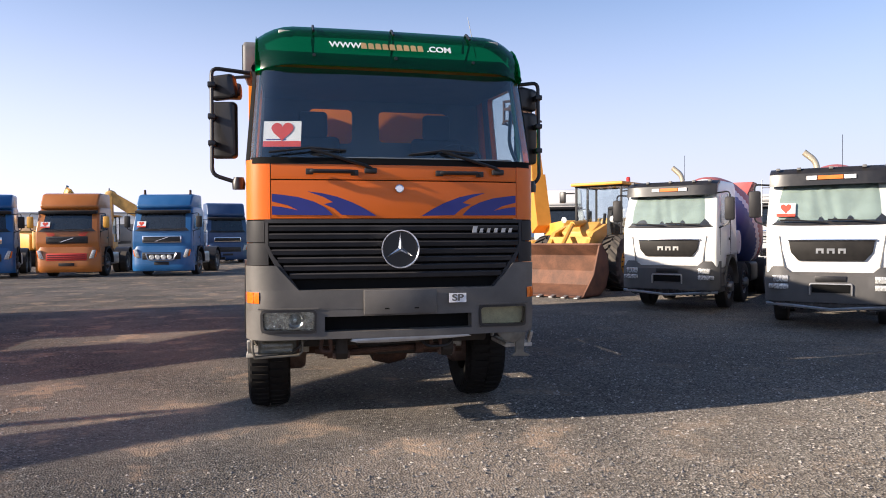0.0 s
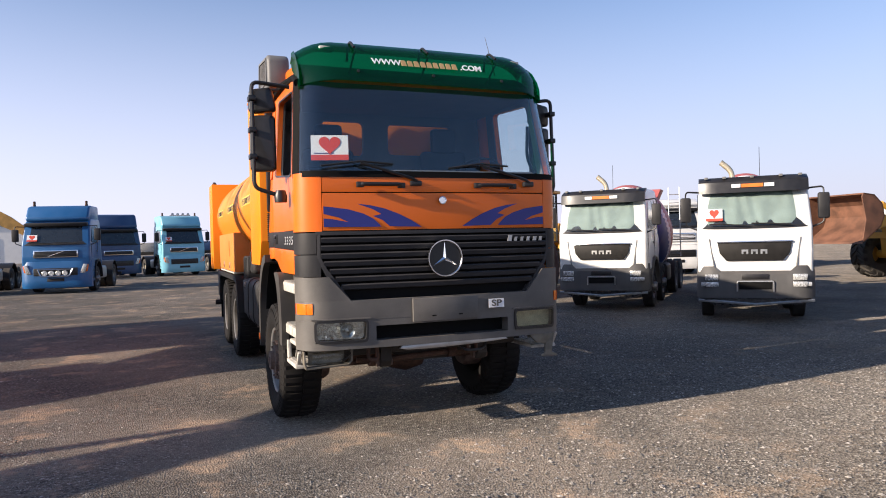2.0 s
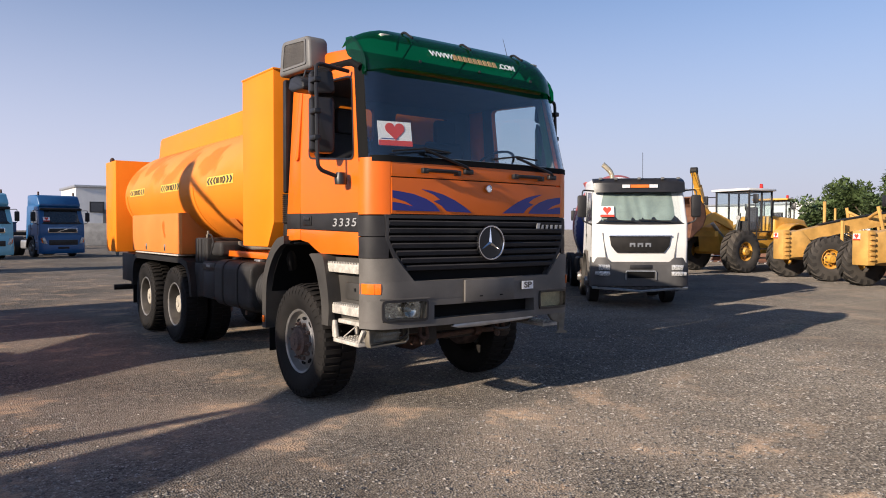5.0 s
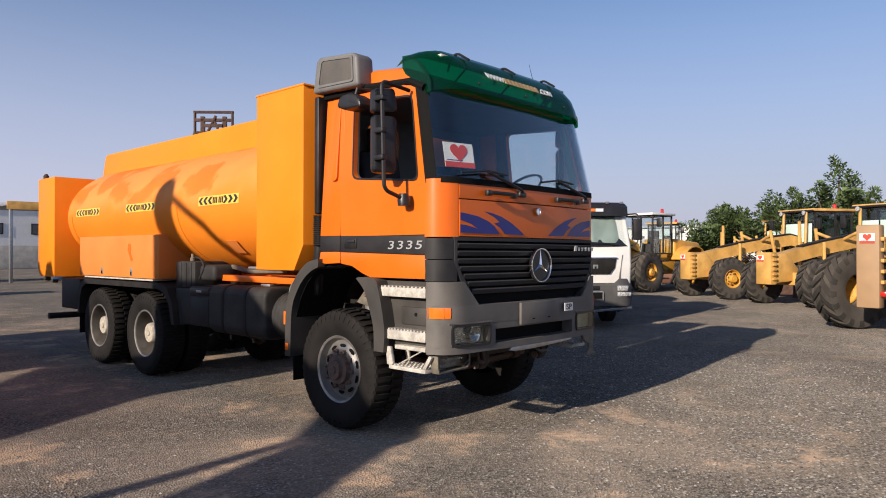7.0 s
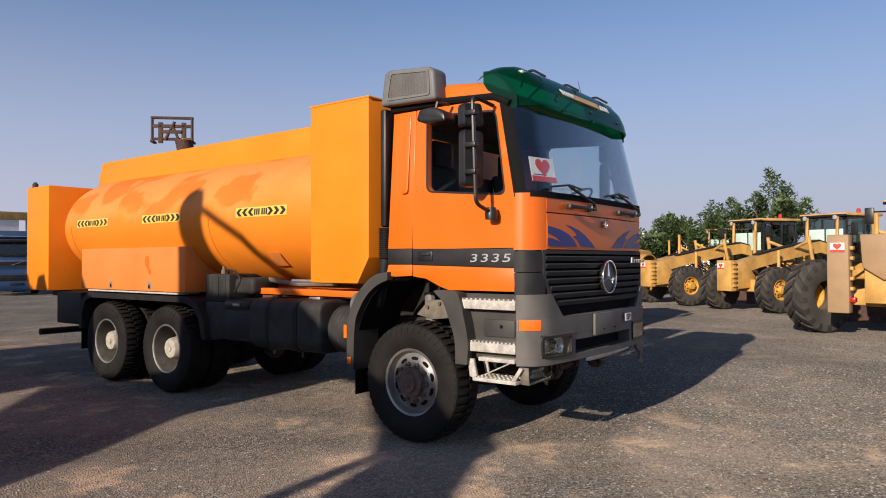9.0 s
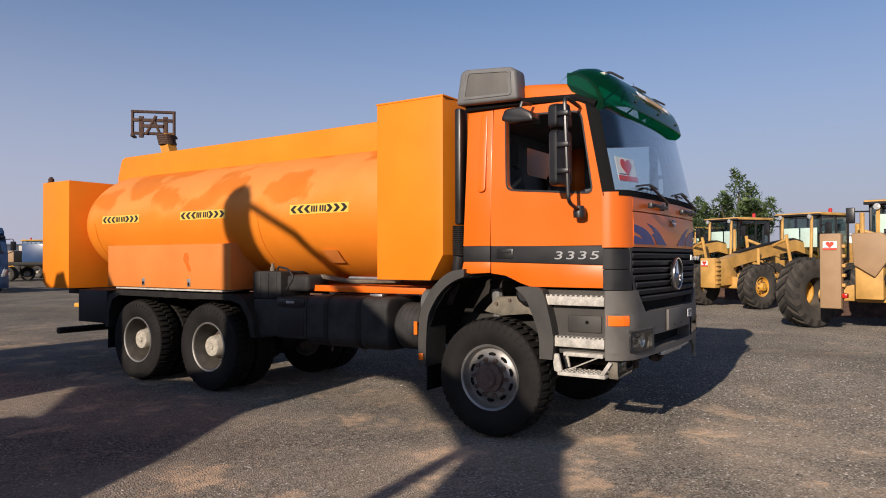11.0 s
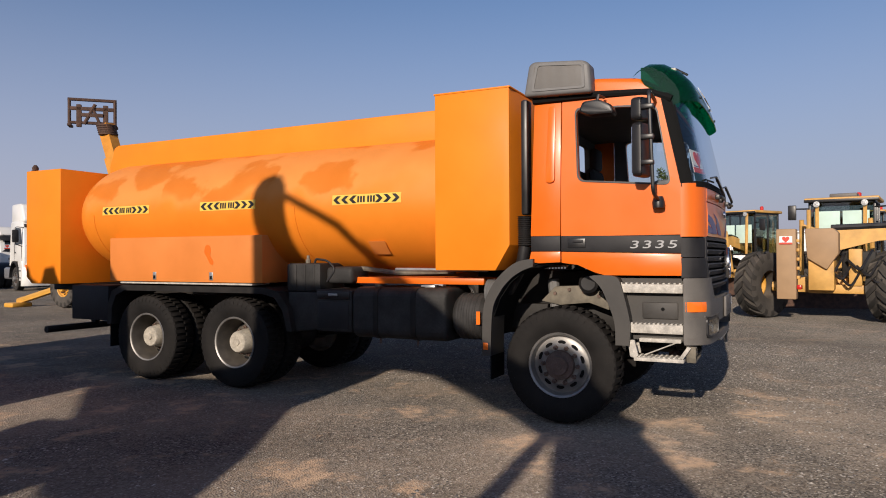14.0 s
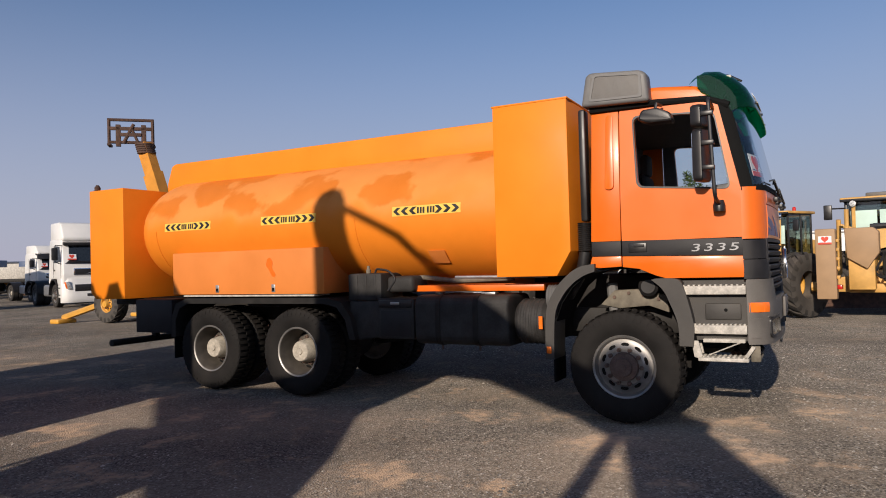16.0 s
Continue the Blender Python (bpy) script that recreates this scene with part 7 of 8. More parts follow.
# ---------------------------------------------------------------- unseen machines beside and behind the camera, added to cast shadows
T = excavator(pose(-12.3, 3.74, 0, 0, 0, 105) @ Matrix.Scale(0.95, 4), "unseen yellow excavator added to cast the tank's shadow", (0, -1.25, 6.15), (-0.5, -2.6, 2.6), 60, YELLOW, 0.32, 0.16, 0.24, 0.2, 0.9, 0)
back = (pose(-12.3, 3.74, 0, 0, 0, 105) @ Matrix.Scale(0.95, 4)).inverted()
# unseen rod added for the thin slanting shadow on the tank
b = M(); tube(b, [(0.0, -1.3, 6.32), (-1.35, -3.1, 5.08), (-1.75, -3.6, 4.58)], 0.052, 8); part("shadow_rod", b, YELLOW, T)
# flat cut-out whose outline blocks the sun from fuel tank and chassis side
b = M(); prism(b, [(2.95, 5.00), (2.3, 4.52), (1.55, 3.98), (0.95, 3.68), (0.35, 3.45), (-0.15, 3.30), (-0.1, 3.0), (0.6, 2.95), (0.75, 3.05), (1.1, 3.22), (1.59, 3.40), (2.25, 3.66), (2.8, 3.88), (4.05, 4.0), (4.05, 4.50), (2.78, 4.47), (2.64, 4.54), (3.0, 4.84)], 'x', -10.1, -9.96, 0.01); turned(b, back); part("side_shadow_cutout", b, YELLOW, T)
# flat cut-out whose outline throws the broad shadow by the rear wheels
b = M(); prism(b, [(2.45, 2.0), (3.55, 1.98), (5.0, 2.48), (6.5, 2.98), (6.5, 3.2), (5.2, 3.35), (4.45, 3.5), (3.5, 3.5), (3.5, 3.03), (2.83, 2.44)], 'x', -10.12, -9.9, 0.02); turned(b, back); part("ground_shadow_cutout", b, BUCKET, T)
# boom and thin stick posed for their shadow on wheel and ground
excavator(pose(-12.4, -2.64, 0, 0, 0, 180) @ Matrix.Scale(0.9, 4), "unseen yellow excavator added to cast the front wheel's shadow", (0, -3.44, 4.95), (0, -3.46, 2.0), 60, YELLOW, 0.56, 0.07, 0.22, 0.25, 0.8, 0)


def shadow_trailer(m):
    # unseen trailer; walls and lobed heap are shaped for the shadow they throw
    T = thing("shadow_trailer", m, "unseen heaped trailer added to cast shadows", "trailer")
    b = M(); holed(b, [(-1.25, 0), (1.25, 0), (1.25, 4.6), (-1.25, 4.6)], [(-1.18, 0.07), (1.18, 0.07), (1.18, 4.53), (-1.18, 4.53)], 'z', 1.3, 3.52); box(b, -1.25, 1.25, 0, 4.6, 1.25, 1.32); box(b, -1.25, -1.2, 0.0, 4.6, 0.25, 1.25); box(b, 1.2, 1.25, 0.0, 4.6, 0.25, 1.25); bd = part("tipping_body", b, GREYP, T)
    for k in range(5):
        for s in (-1, 1):
            b = M(); box(b, min(s * 1.25, s * 1.33), max(s * 1.25, s * 1.33), 0.3 + k, 0.42 + k, 1.3, 3.42, 0.01); part("rib", b, GREYP, bd)
    b = M(); n = 24
    g = [[b.verts.new((-1.17 + 2.34 * i / 8, 0.08 + 4.44 * j / n, 3.50 + 0.72 * abs(math.sin(j * 1.0 + 0.4)) * math.sin(math.pi * (i + 0.6) / 9.2) + 0.08 * random.random())) for j in range(n + 1)] for i in range(9)]
    for i in range(8):
        for j in range(n):
            b.faces.new((g[i][j], g[i + 1][j], g[i + 1][j + 1], g[i][j + 1]))
    part("shadow_lobes", b, BUCKET, T)
    b = M()
    for s in (-0.45, 0.45):
        box(b, s - 0.06, s + 0.06, -1.2, 4.5, 0.95, 1.25)
    part("chassis", b, BLACKM, T)
    for y in (2.4, 3.7):
        for s in (-1, 1):
            truck_wheel(T, s * 1.05, y, s, steer=False)
        b = M(); tube(b, [(-0.95, y, 0.52), (0.95, y, 0.52)], 0.08, 8); part("axle", b, BLACKM, T)
    for s in (-1, 1):
        b = M(); box(b, s * 0.7 - 0.06, s * 0.7 + 0.06, 0.2, 0.35, 0.05, 1.0, 0.01); box(b, s * 0.7 - 0.15, s * 0.7 + 0.15, 0.12, 0.42, 0.0, 0.05); part("landing_leg", b, BLACKM, T)


shadow_trailer(pose(-8.9, 6.7, 0))

# ---------------------------------------------------------------- telehandler with its fork carriage up
T = thing("telehandler", pose(8.0, 18.4, 0) @ Matrix.Scale(0.95, 4), "yellow telehandler with raised fork carriage and outriggers", "telehandler")
rz = 0
tm = pose(0, 0, 0, 0, 0, rz)
CT = pose(0, 1.75, 0, 0, 0, -45) @ pose(0, -2.55, 0)
b = M(); box(b, -1.0, 1.0, -2.2, 2.4, 0.7, 1.5, 0.08); turned(b, tm); part("chassis", b, YELLOW, T)
b = M(); prism(b, [(-2.2, 1.5), (-2.2, 2.2), (-0.5, 2.1), (-0.3, 1.5)], 'x', 0.2, 1.0, 0.05); turned(b, tm); part("engine_cover", b, YELLOW, T)
for x in (-1.05, 1.05):
    for y in (-1.5, 1.6):
        w = big_wheel(T, tuple(tm @ Vector((x, y, 0.65))), 0.65, 0.45, 1 if x > 0 else -1, "th"); w.rotation_euler = (0.4, 0, radians(rz))
b = M(); a0, a1 = Vector((0.0, -0.6, 1.9)), Vector((0.24, 1.36, 6.25))
d = (a1 - a0).normalized(); up = Vector((1, 0, 0)).cross(d)
for k0, k1, h in ((0.0, 0.45, 0.34), (0.4, 0.75, 0.27), (0.7, 1.0, 0.22)):
    rings(b, [[p + up * h + Vector((h * 0.8, 0, 0)), p + up * h - Vector((h * 0.8, 0, 0)), p - up * h - Vector((h * 0.8, 0, 0)), p - up * h + Vector((h * 0.8, 0, 0))] for p in (a0.lerp(a1, k0), a0.lerp(a1, k1))])
turned(b, tm); bm_ = part("telescopic_boom", b, BOOMY, T)
b = M()
for k in range(5):
    p = a0.lerp(a1, 0.93 + 0.018 * k)
    lathe(b, [(-0.03, 0.32), (0.03, 0.32)], tuple(p), 'z', 14, True)
turned(b, tm); part("boom_collar", b, RUSTR, bm_)
b = M()
for x in (-0.72, 0.72):
    tube(b, [(x, 2.55, 6.3), (x, 2.55, 7.15)], 0.06, 6); box(b, x - 0.06, x + 0.06, 2.45, 2.95, 6.22, 6.30, 0.01)
for z in (6.35, 7.15):
    tube(b, [(-0.77, 2.55, z), (0.77, 2.55, z)], 0.055, 6)
for x in (-0.42, 0.42):
    box(b, x - 0.08, x + 0.08, 2.5, 2.62, 6.2, 6.98, 0.01)
box(b, -0.7, 0.7, 2.5, 2.6, 6.78, 6.9, 0.01)
turned(b, CT); part("fork_carriage", b, RUSTR, T, "rusty fork carriage")
b = M(); box(b, -0.35, 0.35, 2.45, 2.52, 6.55, 6.68, 0.02); tube(b, [(-0.25, 2.5, 6.3), (0.1, 2.5, 7.0)], 0.06, 8); tube(b, [(0.25, 2.5, 6.3), (0.0, 2.5, 6.9)], 0.05, 8); turned(b, CT); part("carriage_linkage", b, RUSTR, T)
for s, e in ((-1, (-1.5, 3.55)), (1, (1.7, 3.5))):
    b = M(); tube(b, [(s * 0.7, 2.0, 0.75), (e[0], e[1], 0.18)], 0.11, 6); turned(b, tm); og = part("outrigger", b, YELLOW, T)
    b = M(); box(b, e[0] - 0.35, e[0] + 0.35, e[1] - 0.25, e[1] + 0.25, 0.0, 0.16, 0.05); turned(b, tm); part("outrigger_foot", b, YELLOW, og)
    b = M(); tube(b, [(s * 0.6, 2.1, 1.2), ((s * 0.6 + e[0]) / 2, 2.1, 0.62)], 0.05, 8); turned(b, tm); part("outrigger_ram", b, STEEL, og)

# ---------------------------------------------------------------- cranes, shelters and buildings far off
def crane_truck(m, label, boom_from, boom_to):
    T = thing("mobile_crane", m, label, "crane")
    b = M(); box(b, -1.25, 1.25, 0, 9.0, 0.9, 1.6, 0.05); part("carrier", b, YELLOW, T)
    b = M(); prism(b, [(0.0, 1.0), (0.05, 1.7), (0.3, 2.5), (1.8, 2.5), (1.8, 1.0)], 'x', -1.2, 1.2, 0.06); c = part("drive_cab", b, YELLOW, T)
    b = M(); prism(b, [(0.02, 1.75), (0.2, 2.4), (0.16, 2.4), (-0.02, 1.75)], 'x', -1.05, 1.05); part("windscreen", b, FARGLASS, c)
    for y in (1.4, 3.0, 6.5, 8.0):
        for s in (-1, 1):
            truck_wheel(T, s * 1.05, y, s)
    b = M(); box(b, -1.1, 1.1, 4.5, 7.8, 1.6, 2.6, 0.1); part("superstructure", b, YELLOW, T)
    a0, a1 = Vector(boom_from), Vector(boom_to)
    d = (a1 - a0).normalized(); up = d.cross(Vector((1, 0, 0))).normalized()
    for k0, k1, h in ((0.0, 0.4, 0.42), (0.37, 0.7, 0.34), (0.66, 1.0, 0.26)):
        b = M(); rings(b, [[p + up * h + Vector((h, 0, 0)), p + up * h - Vector((h, 0, 0)), p - up * h - Vector((h, 0, 0)), p - up * h + Vector((h, 0, 0))] for p in (a0.lerp(a1, k0), a0.lerp(a1, k1))]); part("boom_section", b, YELLOW, T)
    b = M(); lathe(b, [(-0.3, 0.35), (0.3, 0.35)], tuple(a1 + up * 0.1), 'x', 14, True); part("sheave", b, BLACKM, T)
    b = M(); tube(b, [a1 + Vector((0, -0.35, 0)), a1 + Vector((0, -0.4, -4.5))], 0.03, 5); box(b, -0.15, 0.15, a1.y - 0.55, a1.y - 0.25, a1.z - 5.0, a1.z - 4.4, 0.04); part("hook_block", b, BLACKM, T)
    return T


crane_truck(pose(56.6, 34.8, 0, 0, 0, -75), "yellow mobile crane with lifted boom", (0, 5.2, 2.4), (0, 1.2, 7.3))
excavator(pose(-15.5, 42.0, 0, 0, 0, 40), "yellow crawler excavator among the trucks", (0, -3.6, 4.2), (0, -5.6, 1.6), 50)
excavator(pose(-12.6, 41.0, 0, 0, 0, 90), "dusty yellow crawler excavator behind the trucks", (0, -1.3, 4.2), (0, -3.9, 2.5), 50, YELLOW2)
wheel_loader(pose(24.5, 58.0, 0, 0, 0, 50), "yellow wheel loader in front of a pale wall", False)
wheel_loader(pose(30.5, 13.5, 0, 0, 0, -80), "yellow wheel loader in the back row", False)
grader(pose(28.0, 9.5, 0, 0, 0, -120), "yellow motor grader in the back row")
grader(pose(19.5, -1.6, 0, 0, 0, -112), "yellow motor grader with roof hatch, parked in a row")


def shed(nm, label, x0, x1, y0, y1, h, wall=None, doors=3, windows=0):
    T = thing(nm, pose((x0 + x1) / 2, y0, 0), label, "building")
    w, d = (x1 - x0) / 2, y1 - y0
    b = M(); box(b, -w, w, 0, d, 0, h); wl = part("wall", b, wall or WHITEP, T)
    b = M(); box(b, -w - 0.2, w + 0.2, -0.2, d + 0.2, h, h + 0.3, 0.03); part("roof", b, STEEL, T)
    for k in range(doors):
        x = -w + (2 * w) * (k + 0.5) / doors
        b = M(); box(b, x - 1.6, x + 1.6, -0.06, 0.05, 0.0, min(4.0, h * 0.7)); part("door", b, GREYC, wl)
    for k in range(windows):
        x = -w + (2 * w) * (k + 0.5) / windows
        b = M(); box(b, x - 0.8, x + 0.8, -0.10, 0.05, h * 0.55, h * 0.55 + 1.3); win = part("window", b, DGREY, wl)
        b = M(); box(b, x - 0.68, x + 0.68, -0.12, -0.08, h * 0.55 + 0.1, h * 0.55 + 1.2); part("pane", b, FARGLASS, win)


BLOCK = mat("concrete_block", (0.34, 0.33, 0.31), 0.85, spots=0.3, scale=1.5, bump=0.3, fine=0.2)
shed("office_building", "cream two-storey building with dark windows", 12, 30, 88, 98, 6.6, WHITEP, 2, 4)
shed("warehouse", "long pale warehouse behind the lot", 34, 70, 105, 120, 3.4, WHITEP, 6, 0)
shed("warehouse", "long pale warehouse behind the lot", -60, -14, 115, 130, 5.5, WHITEP, 6, 0)
shed("warehouse", "long pale warehouse behind the lot", 80, 95, 20, 60, 4.5, WHITEP, 2, 0)
shed("warehouse", "long pale warehouse behind the lot", 95, 110, -60, 10, 4.0, WHITEP, 3, 0)
b = M(); box(b, 8, 40, 70.0, 70.6, 0, 2.2, 0.02)
solid("wall_north", b, BLOCK, "rough grey block wall at the lot's edge", "wall", kind="structure")
# open shelter over the far row
T = thing("shelter", pose(7.0, 37.5, 0), "open steel shelter with yellowish fascia", "shelter")
b = M(); box(b, -0.9, 3.6, 0, 5.0, 4.05, 4.25, 0.02); part("roof", b, STEEL, T)
b = M(); box(b, -0.95, 3.65, -0.06, 0.0, 3.85, 4.28, 0.01); part("fascia", b, YELLOW2, T)
for x in (-0.7, 3.4):
    for y in (0.2, 4.8):
        b = M(); box(b, x - 0.08, x + 0.08, y - 0.08, y + 0.08, 0, 4.05, 0.01); part("post", b, STEEL, T)
# flat trailers and poles along the edge
for k, (x, y, rz) in enumerate(((22, 46, 30), (27, 52, 30), (33, 60, 25), (-14, 58, 80), (4, 60, 85))):
    T = thing("flatbed_trailer", pose(x, y, 0, 0, 0, rz), "dark flatbed trailer with stacked crates", "trailer", "flatbed trailers")
    b = M(); box(b, -1.25, 1.25, 0, 10, 1.15, 1.4, 0.02); part("deck", b, BLACKM, T)
    for y2 in (6.8, 8.1):
        for s in (-1, 1):
            truck_wheel(T, s * 1.05, y2, s, steer=False)
    b = M(); box(b, -1.2, 1.2, 0.0, 0.1, 1.4, 2.7, 0.02); part("headboard", b, GREYC, T)
    for q in range(3):
        b = M(); box(b, -1.1, 1.1, 1.2 + 2.6 * q, 3.2 + 2.6 * q, 1.4, 2.2 + 0.5 * ((q + k) % 2), 0.03); part("crate", b, (OFFW, NAVYP, TAN)[(q + k) % 3], T)
    b = M(); box(b, -0.6, -0.5, 1.4, 1.5, 0, 1.15); box(b, 0.5, 0.6, 1.4, 1.5, 0, 1.15); part("landing_legs", b, BLACKM, T)
for x, y, h in ((62, 40, 5.5),):
    T = thing("street_lamp", pose(x, y, 0), "slim grey lamp post", "street lamp", "lamp posts")
    b = M(); tube(b, [(0, 0, 0), (0, 0, h)], 0.10, 8, 0.05); part("pole", b, STEEL, T)
    b = M(); tube(b, bent([(0, 0, h), (0.3, 0, h + 0.4), (1.6, 0, h + 0.5)], 0.4), 0.04, 6); box(b, 1.3, 2.0, -0.12, 0.12, h + 0.42, h + 0.52, 0.03); part("lamp_head", b, STEEL, T)


# ---------------------------------------------------------------- trees
LEAF = mat("leaves", (0.085, 0.125, 0.040), 0.6, spots=0.3, scale=1.2, rnd=0.1)
BARK = mat("bark", (0.14, 0.10, 0.07), 0.9, spots=0.3, scale=8, bump=0.4)


def tree(m, label, height, spread, limbs, seed, bushy=1.0):
    rnd = random.Random(seed)
    T = thing("tree", m, label, "tree", "trees at the lot's edge")
    b = M()
    tube(b, [(0, 0, 0), (0.1, 0.05, height * 0.25), (0.05, 0.1, height * 0.5), (0.0, 0.0, height * 0.85)], 0.20, 8, 0.04)
    tips = [(Vector((0, 0, height * 0.45)), Vector((0, 0, height)))]
    for i in range(limbs):
        a = rnd.uniform(0, 6.28); z0 = height * rnd.uniform(0.15, 0.55)
        r = spread * rnd.uniform(0.45, 1.0)
        top = height * rnd.uniform(0.45, 0.92) * (1 - 0.25 * r / spread)
        p0 = Vector((0.05, 0.05, z0)); p2 = Vector((math.cos(a) * r, math.sin(a) * r, max(top, z0 + 0.8)))
        p1 = p0.lerp(p2, 0.5) + Vector((math.cos(a) * 0.3, math.sin(a) * 0.3, -0.35))
        tube(b, [p0, p1, p2], 0.07, 5, 0.02)
        tips.append((p0.lerp(p2, 0.35), p2))
    part("trunk", b, BARK, T)
    # upright brushes of small leaves along the limbs
    V, F = [], []
    for p0, p2 in tips:
        for j in range(int(9 * bushy)):
            f = rnd.random() ** 0.7
            c = p0.lerp(p2, f) + Vector((rnd.gauss(0, 0.28), rnd.gauss(0, 0.28), rnd.gauss(0, 0.15)))
            axis = (Vector((rnd.gauss(0, 0.35), rnd.gauss(0, 0.35), 1)) + (p2 - p0).normalized() * 0.6).normalized()
            ln = rnd.uniform(0.5, 1.1)
            for q in range(80):
                h = rnd.random() * ln
                o = axis.orthogonal().normalized(); o.rotate(Matrix.Rotation(rnd.uniform(0, 6.28), 3, axis))
                rr = (0.08 + 0.26 * math.sin(math.pi * min(1, 0.15 + h / ln * 0.85))) * rnd.uniform(0.3, 1)
                base = c + axis * h + o * rr
                d = (o * 0.8 + axis * rnd.uniform(0.2, 1.0)).normalized()
                s = d.cross(axis).normalized() * rnd.uniform(0.04, 0.08)
                L_ = rnd.uniform(0.14, 0.26)
                n = len(V)
                V += [base - s * 0.4, base + d * L_ * 0.5 + s, base + d * L_, base + d * L_ * 0.5 - s]
                F.append((n, n + 1, n + 2, n + 3))
    me = bpy.data.meshes.new("crown"); me.from_pydata(V, [], F); me.materials.append(LEAF)
    o = new("crown", me); o.parent = T
    return T


tree(pose(37.5, 6.3, 0), "green roadside tree with upright brushy limbs", 6.4, 1.9, 11, 3, 1.1)
tree(pose(32.5, 8.3, 0), "dense dark green bushy tree", 4.0, 2.4, 14, 5, 1.4)
tree(pose(36.5, 8.2, 0), "dense dark green bushy tree", 4.4, 2.6, 14, 8, 1.3)
tree(pose(33.0, 11.0, 0), "low dense green bush", 3.4, 2.0, 12, 11, 1.4)


# ---------------------------------------------------------------- ground
def ground_material():
    m = bpy.data.materials.new("gravel_ground")
    m.use_nodes = True
    nt = m.node_tree
    N, L = nt.nodes, nt.links
    b = N["Principled BSDF"]
    tc = N.new("ShaderNodeTexCoord")
    def noise_n(scale, detail=4, rough=0.6):
        n = N.new("ShaderNodeTexNoise"); n.inputs["Scale"].default_value = scale; n.inputs["Detail"].default_value = detail; n.inputs["Roughness"].default_value = rough
        L.new(tc.outputs["Object"], n.inputs["Vector"]); return n
    def ramp(src, a, c, lo=0.0, hi=1.0):
        r = N.new("ShaderNodeMapRange"); r.interpolation_type = 'SMOOTHSTEP'
        r.inputs[1].default_value, r.inputs[2].default_value, r.inputs[3].default_value, r.inputs[4].default_value = a, c, lo, hi
        L.new(src, r.inputs[0]); return r.outputs[0]

    def times(p, q):
        k = N.new("ShaderNodeMath"); k.operation = 'MULTIPLY'; L.new(p, k.inputs[0]); L.new(q, k.inputs[1]); return k.outputs[0]

    def mixed(fac, a, col):
        mx = N.new("ShaderNodeMix"); mx.data_type = 'RGBA'; mx.inputs["B"].default_value = (*col, 1)
        L.new(fac, mx.inputs["Factor"]); L.new(a, mx.inputs["A"]); return mx.outputs["Result"]

    # crushed stone of mixed greys
    vo = N.new("ShaderNodeTexVoronoi"); vo.inputs["Scale"].default_value = 62
    L.new(tc.outputs["Object"], vo.inputs["Vector"])
    grain = N.new("ShaderNodeValToRGB")
    grain.color_ramp.elements[0].position, grain.color_ramp.elements[0].color = 0.0, (0.030, 0.027, 0.024, 1)
    grain.color_ramp.elements[1].position, grain.color_ramp.elements[1].color = 0.93, (0.212, 0.188, 0.156, 1)
    light = grain.color_ramp.elements.new(1.0); light.color = (0.40, 0.37, 0.32, 1)
    sp = N.new("ShaderNodeSeparateColor"); L.new(vo.outputs["Color"], sp.inputs[0]); L.new(sp.outputs[0], grain.inputs[0])
    # thin dust film, thicker towards -x
    px = N.new("ShaderNodeSeparateXYZ"); L.new(tc.outputs["Object"], px.inputs[0])
    side = ramp(px.outputs["X"], 2.5, -0.5, 0.25, 1.0)
    film = times(ramp(noise_n(0.55, 5, 0.65).outputs["Fac"], 0.36, 0.66, 0.05, 0.50), side)
    c1 = mixed(film, grain.outputs[0], (0.30, 0.235, 0.175))
    # sandy smears where the gravel has worn through
    smear = times(times(ramp(noise_n(1.25, 6, 0.62).outputs["Fac"], 0.53, 0.64), ramp(noise_n(9, 4).outputs["Fac"], 0.34, 0.60, 0.25, 1.0)), side)
    c2 = mixed(smear, c1, (0.40, 0.285, 0.19))
    # darker, oilier stretches
    tone = noise_n(0.35, 3)
    hs = N.new("ShaderNodeHueSaturation")
    L.new(ramp(tone.outputs["Fac"], 0.3, 0.7, 0.80, 1.20), hs.inputs["Value"]); L.new(c2, hs.inputs["Color"])
    L.new(hs.outputs[0], b.inputs["Base Color"])
    b.inputs["Roughness"].default_value = 0.92
    b.inputs["Diffuse Roughness"].default_value = 1.0
    b.inputs["Specular IOR Level"].default_value = 0.2
    bp = N.new("ShaderNodeBump"); bp.inputs["Strength"].default_value = 0.8; bp.inputs["Distance"].default_value = 0.012
    L.new(vo.outputs["Distance"], bp.inputs["Height"]); L.new(bp.outputs[0], b.inputs["Normal"])
    return m


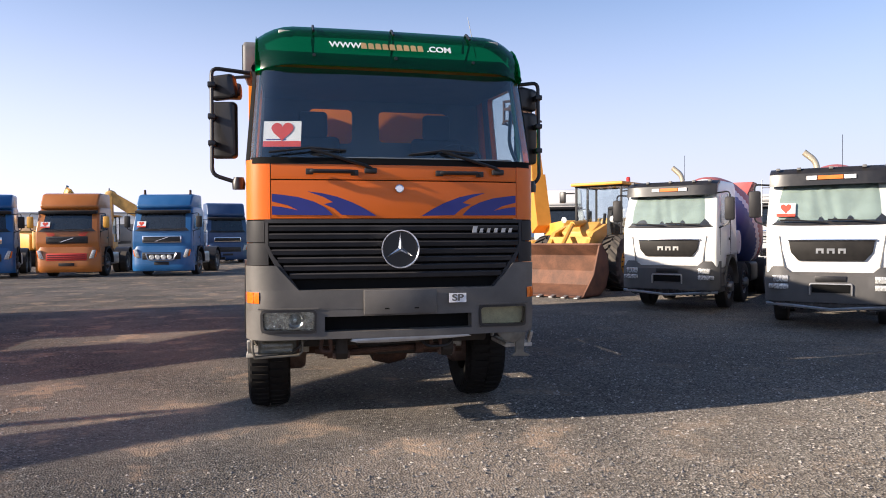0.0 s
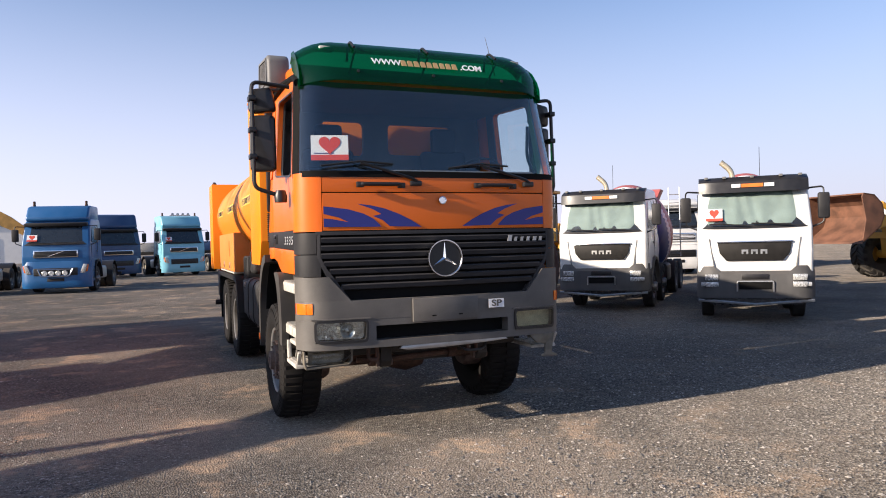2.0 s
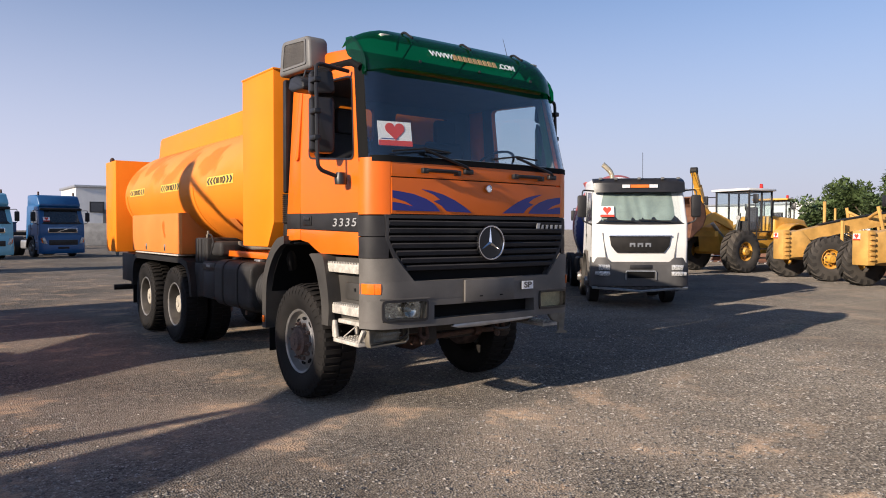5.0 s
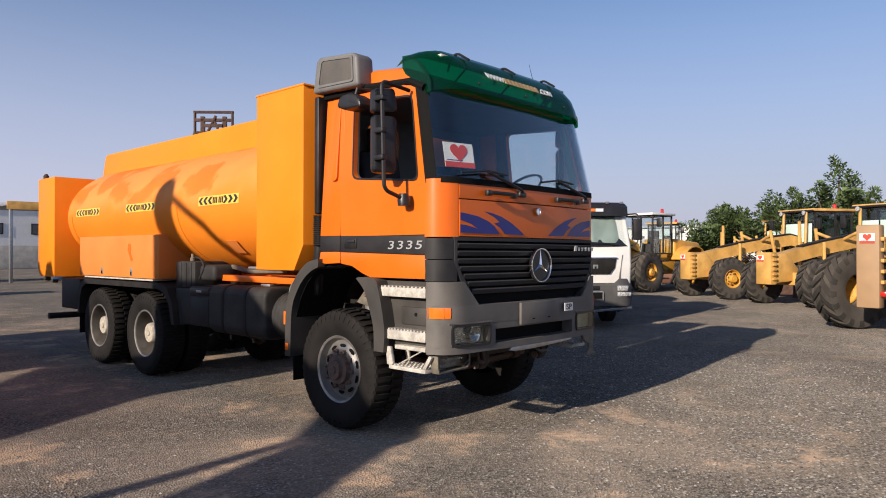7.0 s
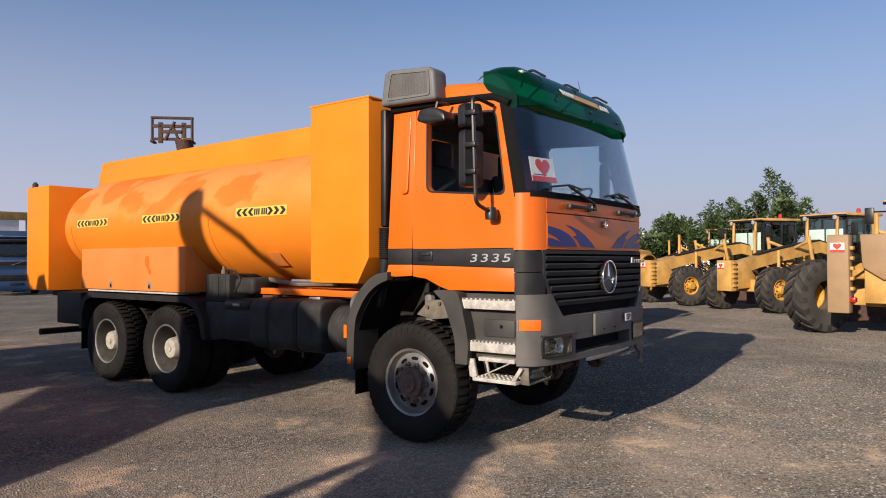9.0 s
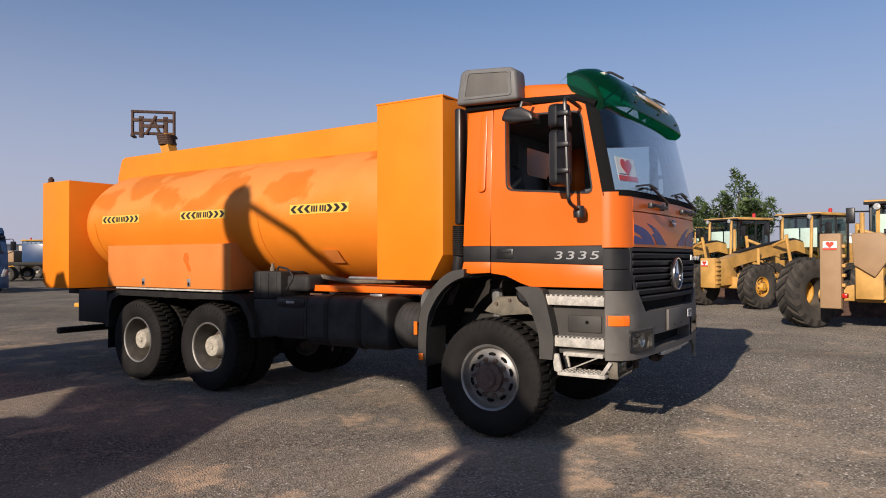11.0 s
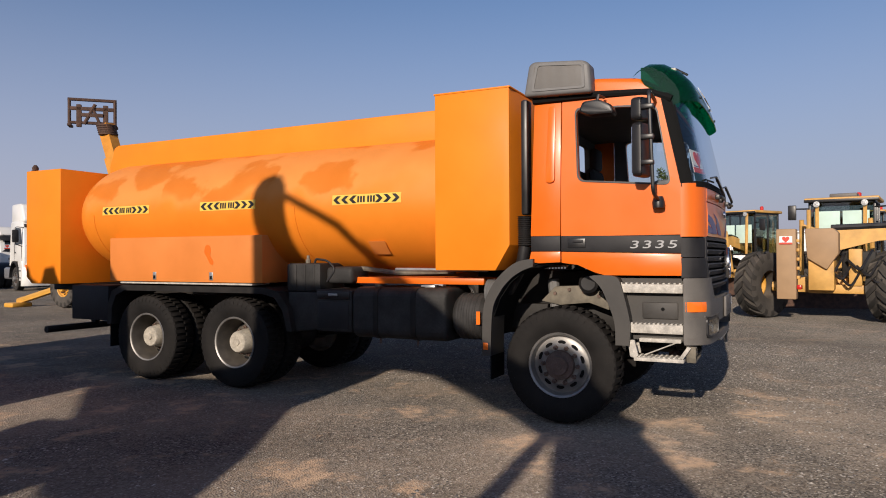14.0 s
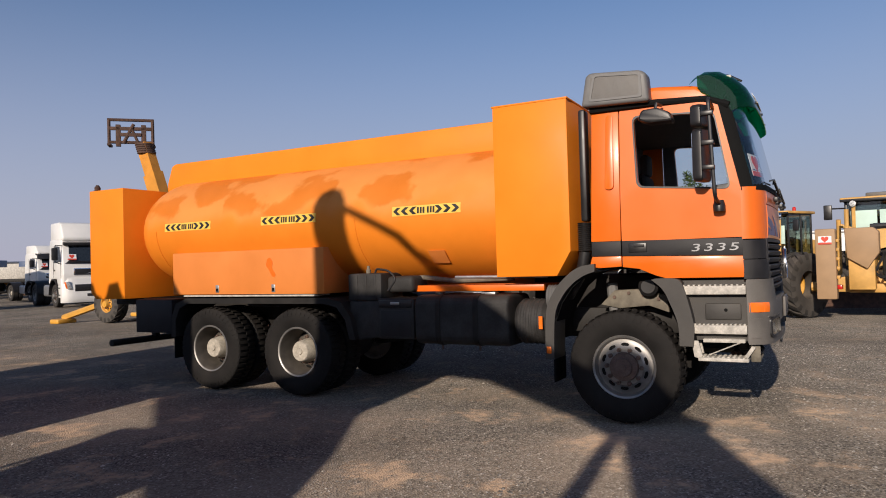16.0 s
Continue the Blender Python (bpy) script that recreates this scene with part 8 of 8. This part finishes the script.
b = M()
xs = [-900, -300, -120, -60, -40] + [-30 + i for i in range(71)] + [50, 70, 130, 320, 900]
ys = [-900, -300, -120, -60, -30] + [-20 + i for i in range(71)] + [60, 80, 130, 320, 900]
vs = [[b.verts.new((x, y, 0.016 * math.exp(-((x + 1.5) / 1.6) ** 2) * (-1 < y < 9.5) + 0.012 * noise.noise(Vector((x * 0.2, y * 0.2, 0.3))) - 0.008 * noise.noise(Vector((x * 0.7, y * 0.7, 5))))) for y in ys] for x in xs]
for i in range(len(xs) - 1):
    for j in range(len(ys) - 1):
        b.faces.new((vs[i][j], vs[i + 1][j], vs[i + 1][j + 1], vs[i][j + 1]))
solid("ground", b, ground_material(), "grey gravel lot with pale sandy patches", "ground", kind="structure")

# loose stones in the nearest stretch
rg = random.Random(7)
V, F = [], []
for i in range(36000):
    x, y = rg.uniform(-7.0, 6.0), rg.uniform(-5.2, 8.0)
    r = 0.006 + 0.010 * rg.random() ** 3
    a = rg.random() * 6.28
    c, s_ = math.cos(a), math.sin(a)
    n = len(V)
    e = rg.uniform(1.0, 1.9)
    for px, py, pz in ((1, 0, 0.1), (0, 1, 0.0), (-1, 0, 0.15), (0, -1, 0.05), (0.1, 0.1, 0.8)):
        V.append((x + (px * c * e - py * s_) * r, y + (px * s_ * e + py * c) * r, pz * r + 0.002))
    F += [(n, n + 1, n + 4), (n + 1, n + 2, n + 4), (n + 2, n + 3, n + 4), (n + 3, n, n + 4)]
me = bpy.data.meshes.new("gravel"); me.from_pydata(V, [], F)
STONE = mat("stone", (0.26, 0.235, 0.21), 0.9, spots=0.35, scale=30, fine=0.2)
_n, _l = STONE.node_tree.nodes, STONE.node_tree.links
_g = _n.new("ShaderNodeNewGeometry"); _r = _n.new("ShaderNodeValToRGB")
_r.color_ramp.elements[0].color, _r.color_ramp.elements[1].color = (0.07, 0.066, 0.06, 1), (0.42, 0.38, 0.33, 1)
_l.new(_g.outputs["Random Per Island"], _r.inputs[0]); _l.new(_r.outputs[0], [n for n in _n if n.type == 'HUE_SAT'][0].inputs["Color"])
me.materials.append(STONE)
tagged(new("gravel", me), "loose grey gravel stones on the lot", "gravel", kind="stuff")
